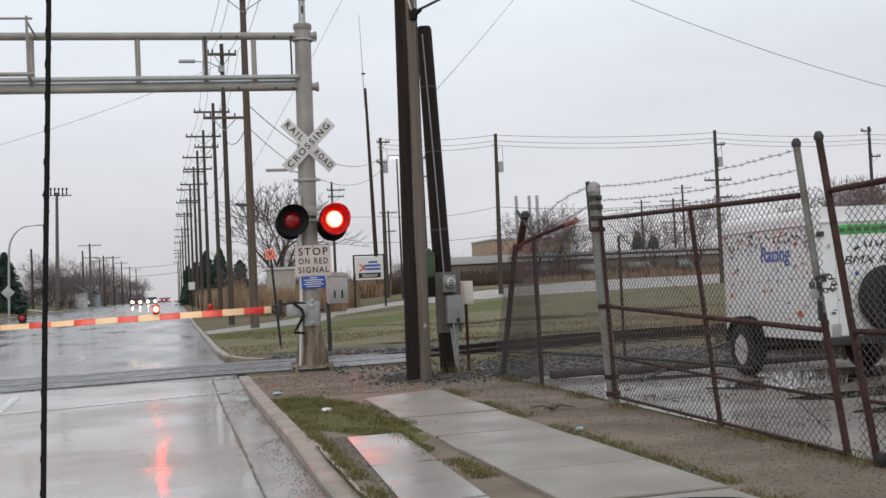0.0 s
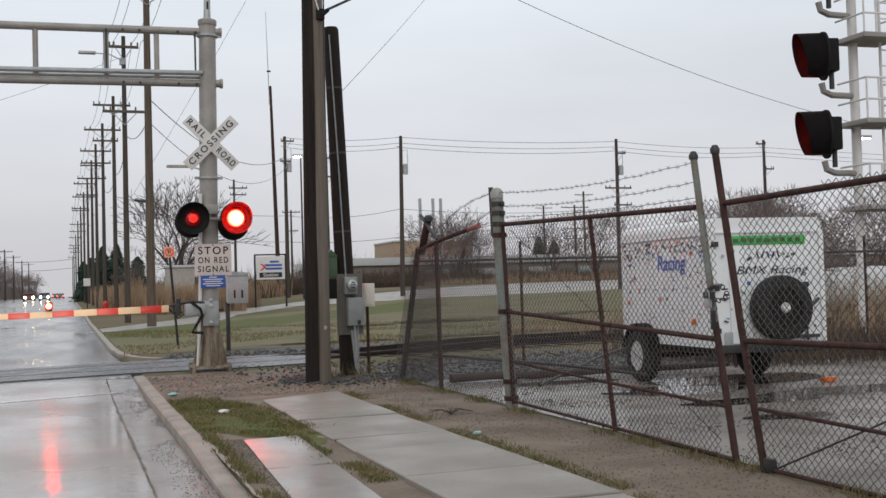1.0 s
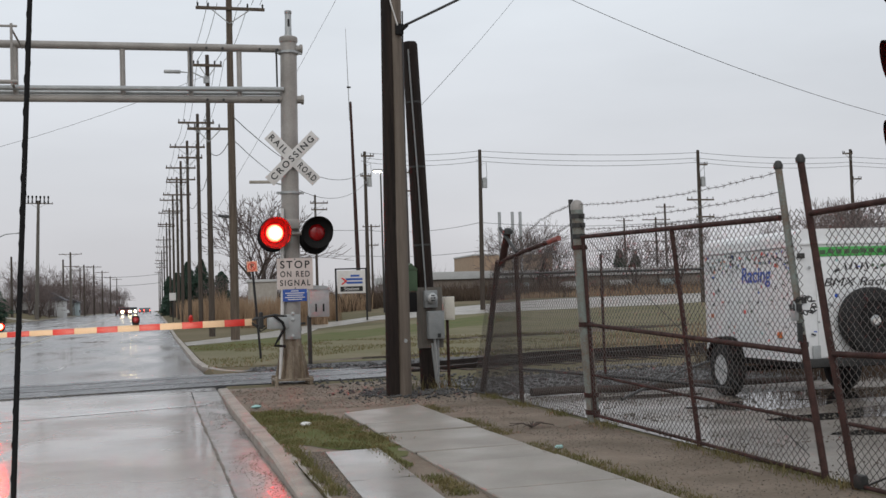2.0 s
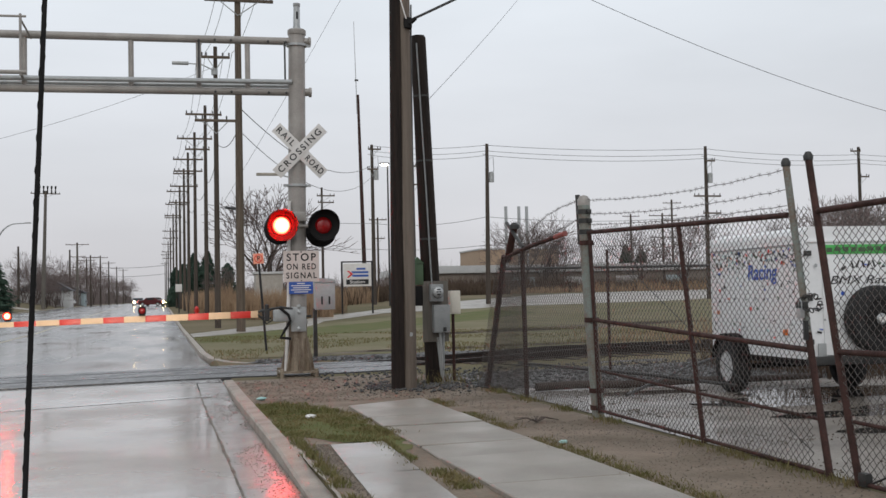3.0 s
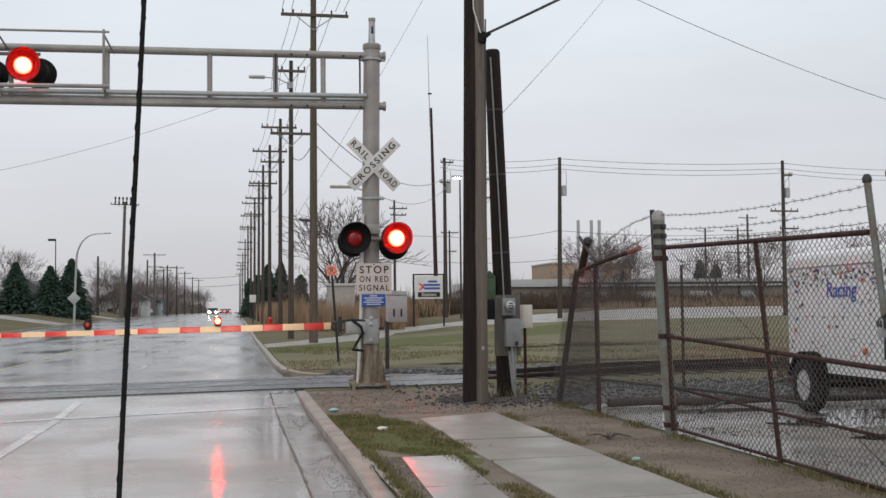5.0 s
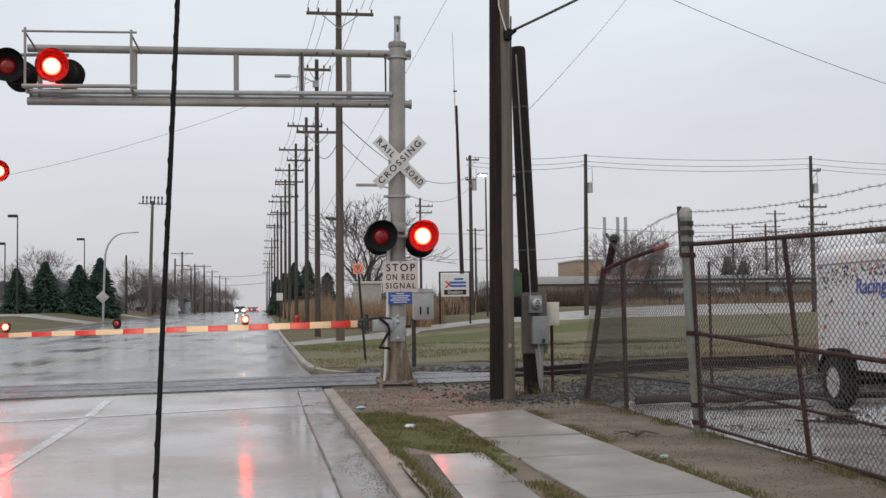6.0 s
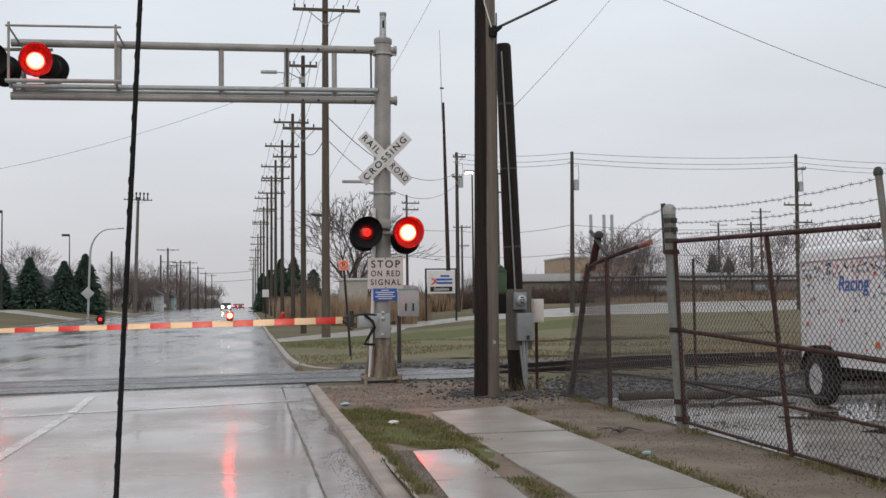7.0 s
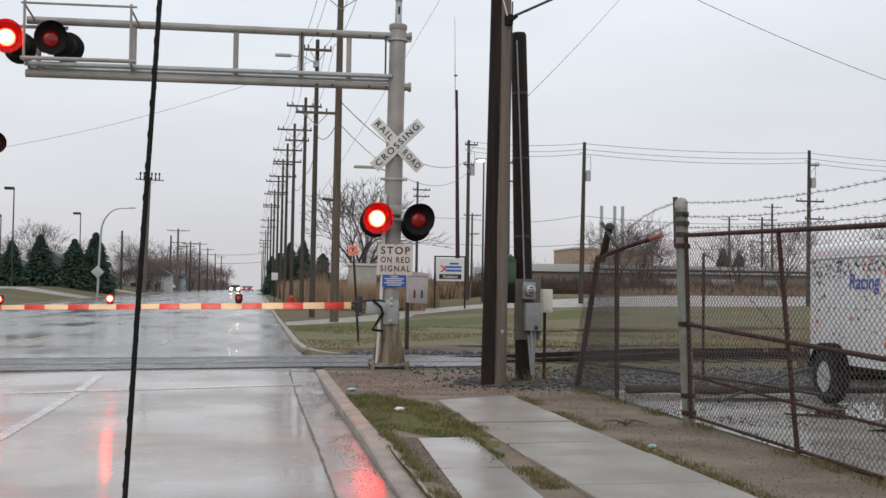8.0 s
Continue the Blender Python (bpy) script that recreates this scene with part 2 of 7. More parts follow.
    faded_red=surf("faded_red_paint", (0.36, 0.10, 0.085), (0.19, 0.06, 0.05), 10, 0.6, 0, 0.2),
    brush=surf("dark_brush", (0.115, 0.082, 0.06), (0.06, 0.045, 0.035), 1.2, 0.95, spec=0.08),
    beige=surf("beige_cabinet", (0.42, 0.38, 0.33), (0.31, 0.28, 0.24), 4, 0.5),
)


# ---- mesh helpers ----
def box(bm, c, s, m=None, bevel=0.0):
    r = bmesh.ops.create_cube(bm, size=1.0)
    bmesh.ops.transform(bm, matrix=(m or Matrix()) @ Matrix.Translation(c) @ Matrix.Diagonal((*s, 1)), verts=r["verts"])
    if bevel:
        edges = list({e for v in r["verts"] for e in v.link_edges})
        bmesh.ops.bevel(bm, geom=edges, offset=bevel, segments=2, affect="EDGES", profile=0.7)
    return bm


def tube(bm, pts, r, seg=8, r1=None, caps=True):
    """A round bar along points, tapering from r to r1."""
    pts = [Vector(p) for p in pts]
    r1 = r if r1 is None else r1
    rings, last = [], None
    for i, p in enumerate(pts):
        d = (pts[min(i + 1, len(pts) - 1)] - pts[max(i - 1, 0)]).normalized()
        ref = last if last else (Vector((0, 0, 1)) if abs(d.z) < 0.9 else Vector((1, 0, 0)))
        u = (ref - d * ref.dot(d)).normalized()
        last = u
        v = d.cross(u)
        k = r + (r1 - r) * i / max(1, len(pts) - 1)
        rings.append([bm.verts.new(p + k * (math.cos(a) * u + math.sin(a) * v)) for a in (2 * math.pi * j / seg for j in range(seg))])
    for a, b in zip(rings, rings[1:]):
        for j in range(seg):
            bm.faces.new((a[j], a[(j + 1) % seg], b[(j + 1) % seg], b[j]))
    if caps:
        bm.faces.new(rings[0][::-1])
        bm.faces.new(rings[-1])
    return bm


def lathe(bm, prof, seg=24, m=None):
    """A turned form round the local z axis from (radius, height) pairs."""
    m = m or Matrix()
    rings = [[bm.verts.new(m @ Vector((r * math.cos(a), r * math.sin(a), z))) for a in (2 * math.pi * j / seg for j in range(seg))] for r, z in prof]
    for a, b in zip(rings, rings[1:]):
        for j in range(seg):
            bm.faces.new((a[j], a[(j + 1) % seg], b[(j + 1) % seg], b[j]))
    if prof[0][0] > 1e-4:
        bm.faces.new(rings[0][::-1])
    if prof[-1][0] > 1e-4:
        bm.faces.new(rings[-1])
    return bm


def prism(bm, outline, depth, m=None):
    """An outline in the local xy plane, extruded along z."""
    m = m or Matrix()
    lo = [bm.verts.new(m @ Vector((x, y, 0))) for x, y in outline]
    hi = [bm.verts.new(m @ Vector((x, y, depth))) for x, y in outline]
    n = len(outline)
    bm.faces.new(lo[::-1])
    bm.faces.new(hi)
    for i in range(n):
        bm.faces.new((lo[i], lo[(i + 1) % n], hi[(i + 1) % n], hi[i]))
    return bm


def mesh_of(name, bm, mat, smooth=False):
    bmesh.ops.recalc_face_normals(bm, faces=bm.faces)
    me = bpy.data.meshes.new(name)
    bm.to_mesh(me)
    bm.free()
    me.materials.append(M[mat])
    if smooth:
        me.polygons.foreach_set("use_smooth", [True] * len(me.polygons))
        me.set_sharp_from_angle(angle=radians(35))
    return me


def part(name, bm, mat, parent, label="", smooth=True, m=None):
    ob = new(name, mesh_of(name, bm, mat, smooth))
    ob.parent = parent
    if m is not None:
        ob.matrix_basis = m
    return tagged(ob, label)


def thing(name, m, label, category, group="", kind=""):
    ob = new(name)
    ob.empty_display_size = 0.2
    ob.matrix_basis = m
    return tagged(ob, label, category, group, kind)


def solid(name, bm, mat, label, category="", kind="", group="", smooth=True, m=None):
    ob = new(name, mesh_of(name, bm, mat, smooth))
    if m is not None:
        ob.matrix_basis = m
    return tagged(ob, label, category, group, kind)


def lettering(name, text, size, mat, parent, m, width=None, shear=0.0, bold=0.010, space=1.0):
    """Flat raised letters in the built-in font, centred at m, facing local z."""
    cu = bpy.data.curves.new(name, "FONT")
    cu.body, cu.size, cu.extrude, cu.align_x, cu.align_y, cu.shear = text, size, 0.001, "CENTER", "CENTER", shear
    cu.offset = size * bold
    cu.space_character = space
    tmp = new("letters_tmp", cu)
    bpy.context.view_layer.update()
    me = bpy.data.meshes.new_from_object(tmp.evaluated_get(bpy.context.evaluated_depsgraph_get()))
    bpy.data.objects.remove(tmp)
    if width:
        xs = [v.co.x for v in me.vertices]
        me.transform(Matrix.Diagonal((width / (max(xs) - min(xs)), 1, 1, 1)))
    me.materials.clear()
    me.materials.append(M[mat])
    ob = new(name, me)
    ob.parent = parent
    ob.matrix_basis = m
    return ob


def bm_new():
    return bmesh.new()


FRONT = pose(0, 0, 0, 90, 0, 0)  # local z turned to -y, towards the camera


# ---- ground, road and pavement ----
ROAD_L, KERB = -15.0, 1.0


RISE = [(60, 0.0), (112, 0.4), (200, 0.8), (400, 1.05), (1500, 1.2), (5000, 1.3)]


def terrain(y, bank=0.0):
    """The land climbs gently beyond the railway; bank: a higher lawn beside the road."""
    z = 0.0
    for (y0, z0), (y1, z1) in zip(RISE, RISE[1:]):
        if y > y0:
            z = z0 + (z1 - z0) * min(1.0, (y - y0) / (y1 - y0))
    return z + bank * min(1.0, max(0.0, (y - 60) / 52))


def bank_at(x):
    """How much the land beside the road rises over the road itself."""
    if x < ROAD_L:
        return 0.9 * min(1.0, (ROAD_L - x) / 6.0)
    if x > 1.2:
        return 0.3 * min(1.0, (x - 1.2) / 4.8) + 0.6 * min(1.0, max(0.0, (x - 6.0) / 19.0))
    return 0.0


# lines along which the land is folded
FOLD_X = [-21, -19, -17] + [1.2 + 1.6 * i for i in range(4)] + [8.5, 11.5, 15, 18.5, 22, 25]
FOLD_Y = [60 + 6.5 * i for i in range(9)] + [200, 400, 1500]


def road_z(y):
    """The road lies a kerb's height low, rises to the rails and climbs far beyond."""
    if y < 16.0:
        return -0.10
    if y < 19.4:
        return -0.10 * (19.4 - y) / 3.4
    if y < 24.0:
        return 0.0
    if y < 29.0:
        return -0.10 * (y - 24.0) / 5.0
    return -0.10 + terrain(y)


def sheet(name, x0, x1, ys, mat, label, kind="structure", lift=0.0, category="", skew=0.0):
    bm = bm_new()
    k = 24 if skew else 1
    cols = [x0 + (x1 - x0) * i / k for i in range(k + 1)]
    rows = [[bm.verts.new((x, y + skew * x, road_z(y + skew * x) + lift)) for x in cols] for y in ys]
    for p, q in zip(rows, rows[1:]):
        for i in range(k):
            bm.faces.new((p[i], p[i + 1], q[i + 1], q[i]))
    return solid(name, bm, mat, label, category, kind, smooth=False)


def build_ground():
    bm = bm_new()
    xs = sorted([-2500, -400, -60, ROAD_L - 0.15, ROAD_L + 0.3, KERB - 0.001, 60, 400, 2500] + FOLD_X)
    ys = [-600, -60, -5, 10, 40] + FOLD_Y + [4500]
    g = [[bm.verts.new((x, y, terrain(y, bank_at(x)) + (-0.25 if ROAD_L < x < KERB else -0.012))) for y in ys] for x in xs]
    for i in range(len(xs) - 1):
        for j in range(len(ys) - 1):
            bm.faces.new((g[i][j], g[i + 1][j], g[i + 1][j + 1], g[i][j + 1]))
    solid("ground", bm, "ground", "flat winter ground of worn grass and bare soil", "ground", "structure", smooth=False)
    near = [-30, -10, 0, 5, 10, 14, 16, 17, 18, 19.05]
    sheet("road", ROAD_L, 0.575, near, "concrete_wet", "wet grey concrete road mirroring the sky", category="road")
    sheet("road_gutter", 0.59, KERB, near, "gutter", "wet concrete gutter strip scattered with grit", lift=-0.004, category="gutter")
    sheet("road_beyond", ROAD_L, KERB, [19.06, 23.6, 25, 27, 29, 40, 60, 112, 200, 400, 1500], "far_road", "wet patched road running to the horizon", category="road")
    rnd = random.Random(14)
    for side in (-1, 1):
        bm = bm_new()
        last = None
        for i in range(140):
            y = 4.0 + i * 0.1
            w = 0.006 + 0.02 * max(0.0, noise.noise((y * 2.1, side * 3.0, 0.5))) + rnd.uniform(0, 0.006)
            pair = (bm.verts.new((0.582, y, road_z(y) + 0.003)), bm.verts.new((0.582 + side * w, y, road_z(y) + 0.003)))
            if last:
                bm.faces.new((last[0], last[1], pair[1], pair[0]))
            last = pair
        solid("road_joint", bm, "grit", "crumbled gritty joint between road and gutter", "joint", "structure", smooth=False)
    # kerbs
    bm = bm_new()
    ys = [-20, 3, 8.2, 9.2, 10.1, 12, 14, 16, 17.5, 19.1]
    tops = [-0.045, -0.045, -0.045, -0.03, 0.0, 0.005, 0.0, 0.0, 0.01, 0.02]
    rings = []
    for y, t in zip(ys, tops):
        rings.append([bm.verts.new(p) for p in ((KERB, y, -0.3), (KERB + 0.005, y, t - 0.02), (KERB + 0.025, y, t), (KERB + 0.16, y, t + 0.002), (KERB + 0.165, y, -0.3))])
    for a, b in zip(rings, rings[1:]):
        for j in range(4):
            bm.faces.new((a[j], a[j + 1], b[j + 1], b[j]))
    bm.faces.new(rings[-1])
    bm.faces.new(rings[0][::-1])
    solid("kerb", bm, "kerb", "worn concrete kerb dropping to a driveway", "kerb", "structure", smooth=False)
    bm = bm_new()
    rings = []
    for y, x in ((24.3, 1.75), (25.2, 1.35), (27, 1.08), (30, 1.0), (60, 1.0), (112, 1.0), (200, 1.0), (400, 1.0)):
        h = terrain(y)
        rings.append([bm.verts.new(p) for p in ((x, y, h - 0.3), (x + 0.01, y, h), (x + 0.16, y, h + 0.005), (x + 0.165, y, h - 0.3))])
    for a, b in zip(rings, rings[1:]):
        for j in range(3):
            bm.faces.new((a[j], a[j + 1], b[j + 1], b[j]))
    bm.faces.new(rings[0][::-1])
    solid("kerb_beyond", bm, "kerb", "concrete kerb curving in beyond the rails", "kerb", "structure", smooth=False)
    bm = bm_new()
    rings = []
    for y in (20, 60, 112, 200, 400):
        h = terrain(y)
        rings.append([bm.verts.new((ROAD_L + dx, y, h + dz)) for dx, dz in ((0.0, -0.3), (-0.01, 0.02), (-0.16, 0.02), (-0.165, -0.3))])
    for a, b in zip(rings, rings[1:]):
        for j in range(3):
            bm.faces.new((a[j], a[j + 1], b[j + 1], b[j]))
    solid("kerb_opposite", bm, "kerb", "low concrete kerb on the road's other side", "kerb", "structure", smooth=False)
    # the railway crossing
    bm = bm_new()
    a = [(ROAD_L, 19.75 + 0.245 * ROAD_L), (KERB, 19.75 + 0.245 * KERB), (3.2, 20.05), (4.6, 20.5), (4.8, 23.2), (2.2, 23.7), (KERB, 23.4), (ROAD_L, 23.15 + 0.25 * ROAD_L)]
    prism(bm, a, 0.25, pose(0, 0, -0.238))
    solid("crossing_panel", bm, "asphalt", "dark wet asphalt apron across the railway", "crossing", "structure", smooth=False)
    # markings
    sheet("stop_line", ROAD_L + 8, 0.75, [16.8, 16.95], "paint", "worn white stop line across the wet lane", lift=0.004, category="road marking", skew=0.28)
    sheet("lane_line", -2.42, -2.29, [-5, 5, 10, 16, 18.4], "paint", "worn white lane line", lift=0.004, category="road marking")
    for x, y0 in ((-2.35, 30), (-2.35, 42), (-2.35, 54), (-2.35, 66), (-2.35, 78), (-2.35, 90), (-2.35, 105), (-2.35, 120)):
        sheet("lane_dash", x - 0.06, x + 0.06, [y0, y0 + 3.0], "paint", "worn white lane dash", lift=0.004, category="road marking")
    sheet("centre_line", -6.0, -5.88, [27, 29, 60, 112, 200], "yellow_paint", "worn yellow centre line", lift=0.004, category="road marking")


TRACK_SKEW = 0.16
TRACK_Y = 20.85


def scatter_stones(name, mat, label, spots, rnd):
    verts, faces = [], []
    base = [(1, 0, 0), (-1, 0, 0), (0, 1, 0), (0, -1, 0), (0, 0, 1), (0, 0, -1)]
    tri = [(0, 2, 4), (2, 1, 4), (1, 3, 4), (3, 0, 4), (2, 0, 5), (1, 2, 5), (3, 1, 5), (0, 3, 5)]
    for x, y, r in spots:
        k = len(verts)
        a = rnd.uniform(0, 6.28)
        for bx, by, bz in base:
            s = r * rnd.uniform(0.7, 1.2)
            verts.append((x + s * (bx * math.cos(a) - by * math.sin(a)), y + s * (bx * math.sin(a) + by * math.cos(a)), (road_z(y) if x < 1.0 else 0.0) + 0.25 * r + 0.6 * s * bz))
        faces += [(k + p, k + q, k + w) for p, q, w in tri]
    me = bpy.data.meshes.new(name)
    me.from_pydata(verts, [], faces)
    me.materials.append(M[mat])
    tagged(new(name, me), label, "stones", "", "stuff")


def build_track():
    """Two rails on sleepers in a bed of stones; across the road only the rail heads show."""
    d = Vector((1, TRACK_SKEW, 0)).normalized()
    n = Vector((-d.y, d.x, 0))
    o = Vector((0, TRACK_Y, 0))
    for off in (0.0, 1.5):
        bm = bm_new()
        prof = [(-0.07, 0), (0.07, 0), (0.07, 0.02), (0.012, 0.035), (0.012, 0.10), (0.036, 0.11), (0.036, 0.15), (-0.036, 0.15), (-0.036, 0.11), (-0.012, 0.10), (-0.012, 0.035), (-0.07, 0.02)]
        rings = []
        for s in (-60, 4.2, 8.5, 120):
            z = -0.135 if s < 4.5 else 0.03
            rings.append([bm.verts.new(o + d * s + n * (off + u) + Vector((0, 0, z + v))) for u, v in prof])
        for a, b in zip(rings, rings[1:]):
            for j in range(len(prof)):
                bm.faces.new((a[j], a[(j + 1) % len(prof)], b[(j + 1) % len(prof)], b[j]))
        solid("rail", bm, "rail", "rust-brown steel rail of the railway", "rail", "", "rails", smooth=False)
    bm = bm_new()
    rows = []
    for s in [4.2 + i * 1.2 for i in range(90)]:
        row = []
        for u, z in ((-4.2, -0.03), (-1.4, -0.02), (-0.3, -0.06), (0.7, -0.02), (1.8, -0.02), (2.6, 0.0), (4.2, -0.03)):
            row.append(bm.verts.new(o + d * s + n * u + Vector((0, 0, z + random.uniform(-0.012, 0.012)))))
        rows.append(row)
    for a, b in zip(rows, rows[1:]):
        for j in range(len(a) - 1):
            bm.faces.new((a[j], a[j + 1], b[j + 1], b[j]))
    solid("track_bed", bm, "ballast", "grey crushed-stone bed of the railway", "track bed", "structure", smooth=False)
    me = mesh_of("sleeper", box(bm_new(), (0, 0, 0), (0.22, 2.5, 0.14), None, 0.01), "tie", False)
    turn = math.degrees(math.atan(TRACK_SKEW))
    for i in range(40):
        q = o + d * (5.4 + 0.55 * i) + n * 0.75
        ob = new("sleeper", me)
        ob.matrix_basis = pose(q.x, q.y, -0.065, 0, 0, turn)
        tagged(ob, "dark creosoted wooden railway sleeper", "sleeper", "sleepers")
    # loose stones round the rails and the poles
    rnd = random.Random(3)
    pts = []
    for _ in range(900):
        x, y = rnd.uniform(2.6, 16), rnd.uniform(18.2, 20.2)
        pts.append((x, y))
    for _ in range(500):
        pts.append((3.45 + rnd.gauss(0.3, 0.5), 16.3 + rnd.gauss(0.2, 0.5)))
    for _ in range(1400):
        pts.append((rnd.uniform(4.6, 13), rnd.uniform(15.2, 18.4)))
    for _ in range(500):
        pts.append((rnd.uniform(2.0, 9), rnd.gauss(24.6, 0.6)))
    quick, grit = [], []
    for x, y in pts:
        quick.append((x, y, rnd.uniform(0.018, 0.045)))
    for _ in range(2600):
        gx = 1.0 - abs(rnd.gauss(0, 0.16))
        gy = rnd.uniform(6.5, 17.5)
        if gx > 0.62 and noise.noise((gx * 3, gy * 0.8, 4)) > -0.1:
            grit.append((gx, gy, rnd.uniform(0.002, 0.007)))
    for _ in range(2500):
        grit.append((rnd.uniform(1.2, 4.4), rnd.uniform(14.6, 19.0), rnd.uniform(0.005, 0.014)))
    for _ in range(4200):
        gx, gy = rnd.uniform(3.36, 4.5), rnd.uniform(5, 15)
        if noise.noise((gx * 1.5, gy * 0.9, 7)) > -0.15:
            grit.append((gx, gy, rnd.uniform(0.003, 0.009)))
    for _ in range(2200):
        gx, gy = rnd.uniform(1.28, 1.5), rnd.uniform(6, 10.4)
        grit.append((gx, gy, rnd.uniform(0.003, 0.009)))
    for _ in range(5000):
        gx, gy = rnd.uniform(4.6, 9.5), rnd.uniform(5, 15.5)
        if noise.noise((gx * 0.8, gy * 0.8, 3)) > 0.0:
            grit.append((gx, gy, rnd.uniform(0.006, 0.018)))
    for name, mat, label, spots in (("loose_stones", "ballast", "loose grey crushed stones by rails and poles", quick), ("grit", "grit", "fine brown grit on gutter and verge", grit)):
        scatter_stones(name, mat, label, spots, rnd)


def flat(name, pts, mat, label, z=0.0, category="", kind="structure", jag=0.0, step=0.25, far=None):
    """A flat patch with a ragged edge; or, with a far edge, a strip between two edges."""
    rnd = random.Random(name)
    out = []
    for (x0, y0), (x1, y1) in zip(pts, pts[1:] + pts[:1]):
        n = max(1, int(math.hypot(x1 - x0, y1 - y0) / step)) if jag else 1
        for i in range(n):
            f = i / n
            out.append((x0 + (x1 - x0) * f + rnd.uniform(-jag, jag), y0 + (y1 - y0) * f + rnd.uniform(-jag, jag)))
    bm = bm_new()
    if far:
        edges = [[bm.verts.new((x, y, z)) for x, y in side] for side in (pts, far)]
        for i in range(len(pts) - 1):
            bm.faces.new((edges[0][i], edges[0][i + 1], edges[1][i + 1], edges[1][i]))
    else:
        f = bm.faces.new([bm.verts.new((x, y, z)) for x, y in out])
        bmesh.ops.triangulate(bm, faces=[f])
    if max(y for _, y in out) > 60:
        for y in FOLD_Y:
            bmesh.ops.bisect_plane(bm, geom=bm.verts[:] + bm.edges[:] + bm.faces[:], plane_co=(0, y, 0), plane_no=(0, 1, 0))
        for x in FOLD_X:
            bmesh.ops.bisect_plane(bm, geom=bm.verts[:] + bm.edges[:] + bm.faces[:], plane_co=(x, 0, 0), plane_no=(1, 0, 0))
        for v in bm.verts:
            v.co.z += terrain(v.co.y, bank_at(v.co.x)) + 0.006
    return solid(name, bm, mat, label, category, kind, smooth=False)


def build_pavement():
    flat("verge_earth", [(1.16, -6), (4.48, -6), (4.5, 17.6), (4.3, 19.5), (1.16, 19.2)], "dry", "damp sandy earth and grit beside the road", -0.006, "earth")
    slab_parent = thing("pavement", pose(0, 0, 0), "pale wet concrete pavement of square slabs", "pavement", kind="structure")
    ys = [14.0, 12.35, 11.45, 9.85, 9.0, 7.62, 6.4, 5.2, 4.0, 2.8, 1.6]
    rnd = random.Random(5)
    for i, (a, b) in enumerate(zip(ys, ys[1:])):
        half, gap = (a - b) / 2, 0.012
        tilt = 0.30 if i == 0 else rnd.uniform(0.0, 0.06)
        bm = prism(bm_new(), [(-0.53, -half + gap), (0.53, -half + gap + 0.03), (0.53 + rnd.uniform(-0.02, 0.02), half - gap + tilt), (-0.53 + rnd.uniform(-0.02, 0.02), half - gap - tilt)], 0.1, pose(0, 0, -0.1))
        bmesh.ops.bevel(bm, geom=[e for e in bm.edges if all(v.co.z > -0.01 for v in e.verts)], offset=0.008, segments=1, affect="EDGES")
        part("slab", bm, "walk", slab_parent, smooth=False, m=pose(2.73, (a + b) / 2, 0.02 + rnd.uniform(-0.006, 0.006), rnd.uniform(-0.35, 0.35), rnd.uniform(-0.3, 0.3), rnd.uniform(-0.3, 0.3)))
        part("joint", box(bm_new(), (2.73, b, 0.0), (1.02, 0.05, 0.012)), "darkbrown", slab_parent, smooth=False)
    flat("driveway_apron", [(1.155, 10.4), (1.2, 10.2), (1.2, 9.0), (1.17, 7.4), (1.19, 3.0), (1.155, 3.0)], "kerb", "sloping concrete apron where the kerb drops", 0.001, "apron", jag=0.012, step=0.2)
    pad = thing("driveway_pad", pose(0, 0, 0), "wet concrete driveway slabs by the kerb", "driveway", kind="structure")
    for a, b in ((10.28, 8.52), (8.5, 6.9), (6.88, 5.2), (5.18, 3.0)):
        edge = [(1.0 + 0.047 * y if y > 7 else 1.33, y) for y in (b, a)]
        prism_pts = [edge[0], (1.62 + 0.035 * b, b), (1.62 + 0.035 * a, a + 0.05), edge[1]]
        part("slab", prism(bm_new(), prism_pts, 0.09), "pad", pad, smooth=False, m=pose(0, 0, -0.083))
    flat("yard", [(4.55, -4), (40, -4), (40, 18.2), (4.62, 17.2)], "yard", "wet gravel yard behind the fence", -0.002, "yard")
    flat("stone_shoulder", [(4.55, 15.6), (6, 15.0), (9, 14.9), (14, 15.4), (22, 16.2), (22, 20.5), (10, 19.6), (4.4, 18.8)], "ballast", "dark crushed-stone shoulder of the railway bed", 0.001, "stones", jag=0.12, step=0.4)
    rnd = random.Random(9)
    for cx, cy, rx, ry in ((6.9, 12.1, 0.9, 0.55), (8.6, 11.0, 1.3, 0.42), (7.0, 10.6, 0.9, 0.3), (8.3, 12.9, 1.3, 0.7), (8.9, 9.3, 0.9, 0.35), (6.5, 9.3, 0.5, 0.2), (11.5, 12.0, 1.6, 0.6), (6.2, 13.9, 0.8, 0.3)):
        out = []
        for j in range(28):
            a = 2 * math.pi * j / 28
            k = 1 + 0.25 * noise.noise((cx + math.cos(a), cy + math.sin(a), 3.0)) + rnd.uniform(-0.06, 0.06)
            out.append((cx + rx * k * math.cos(a), cy + ry * k * math.sin(a)))
        flat("puddle", out, "puddle", "shallow puddle of rainwater on the yard", 0.001, "puddle", "structure")
    # the station's drive, and grass beyond the rails
    flat("grass_beyond", [(1.2, 26.5), (30, 26), (60, 60), (60, 135), (3, 52), (1.2, 42)], "grass", "short green-brown grass between railway and drive", -0.007, "grass")
    flat("earth_beyond", [(2.4, 29.0), (8, 30.5), (20, 31.5), (40, 36), (40, 42), (18, 37), (7, 34.5), (3.2, 32)], "dry", "muddy gravel bank beyond the rails", -0.003, "earth", jag=0.2, step=1.0)
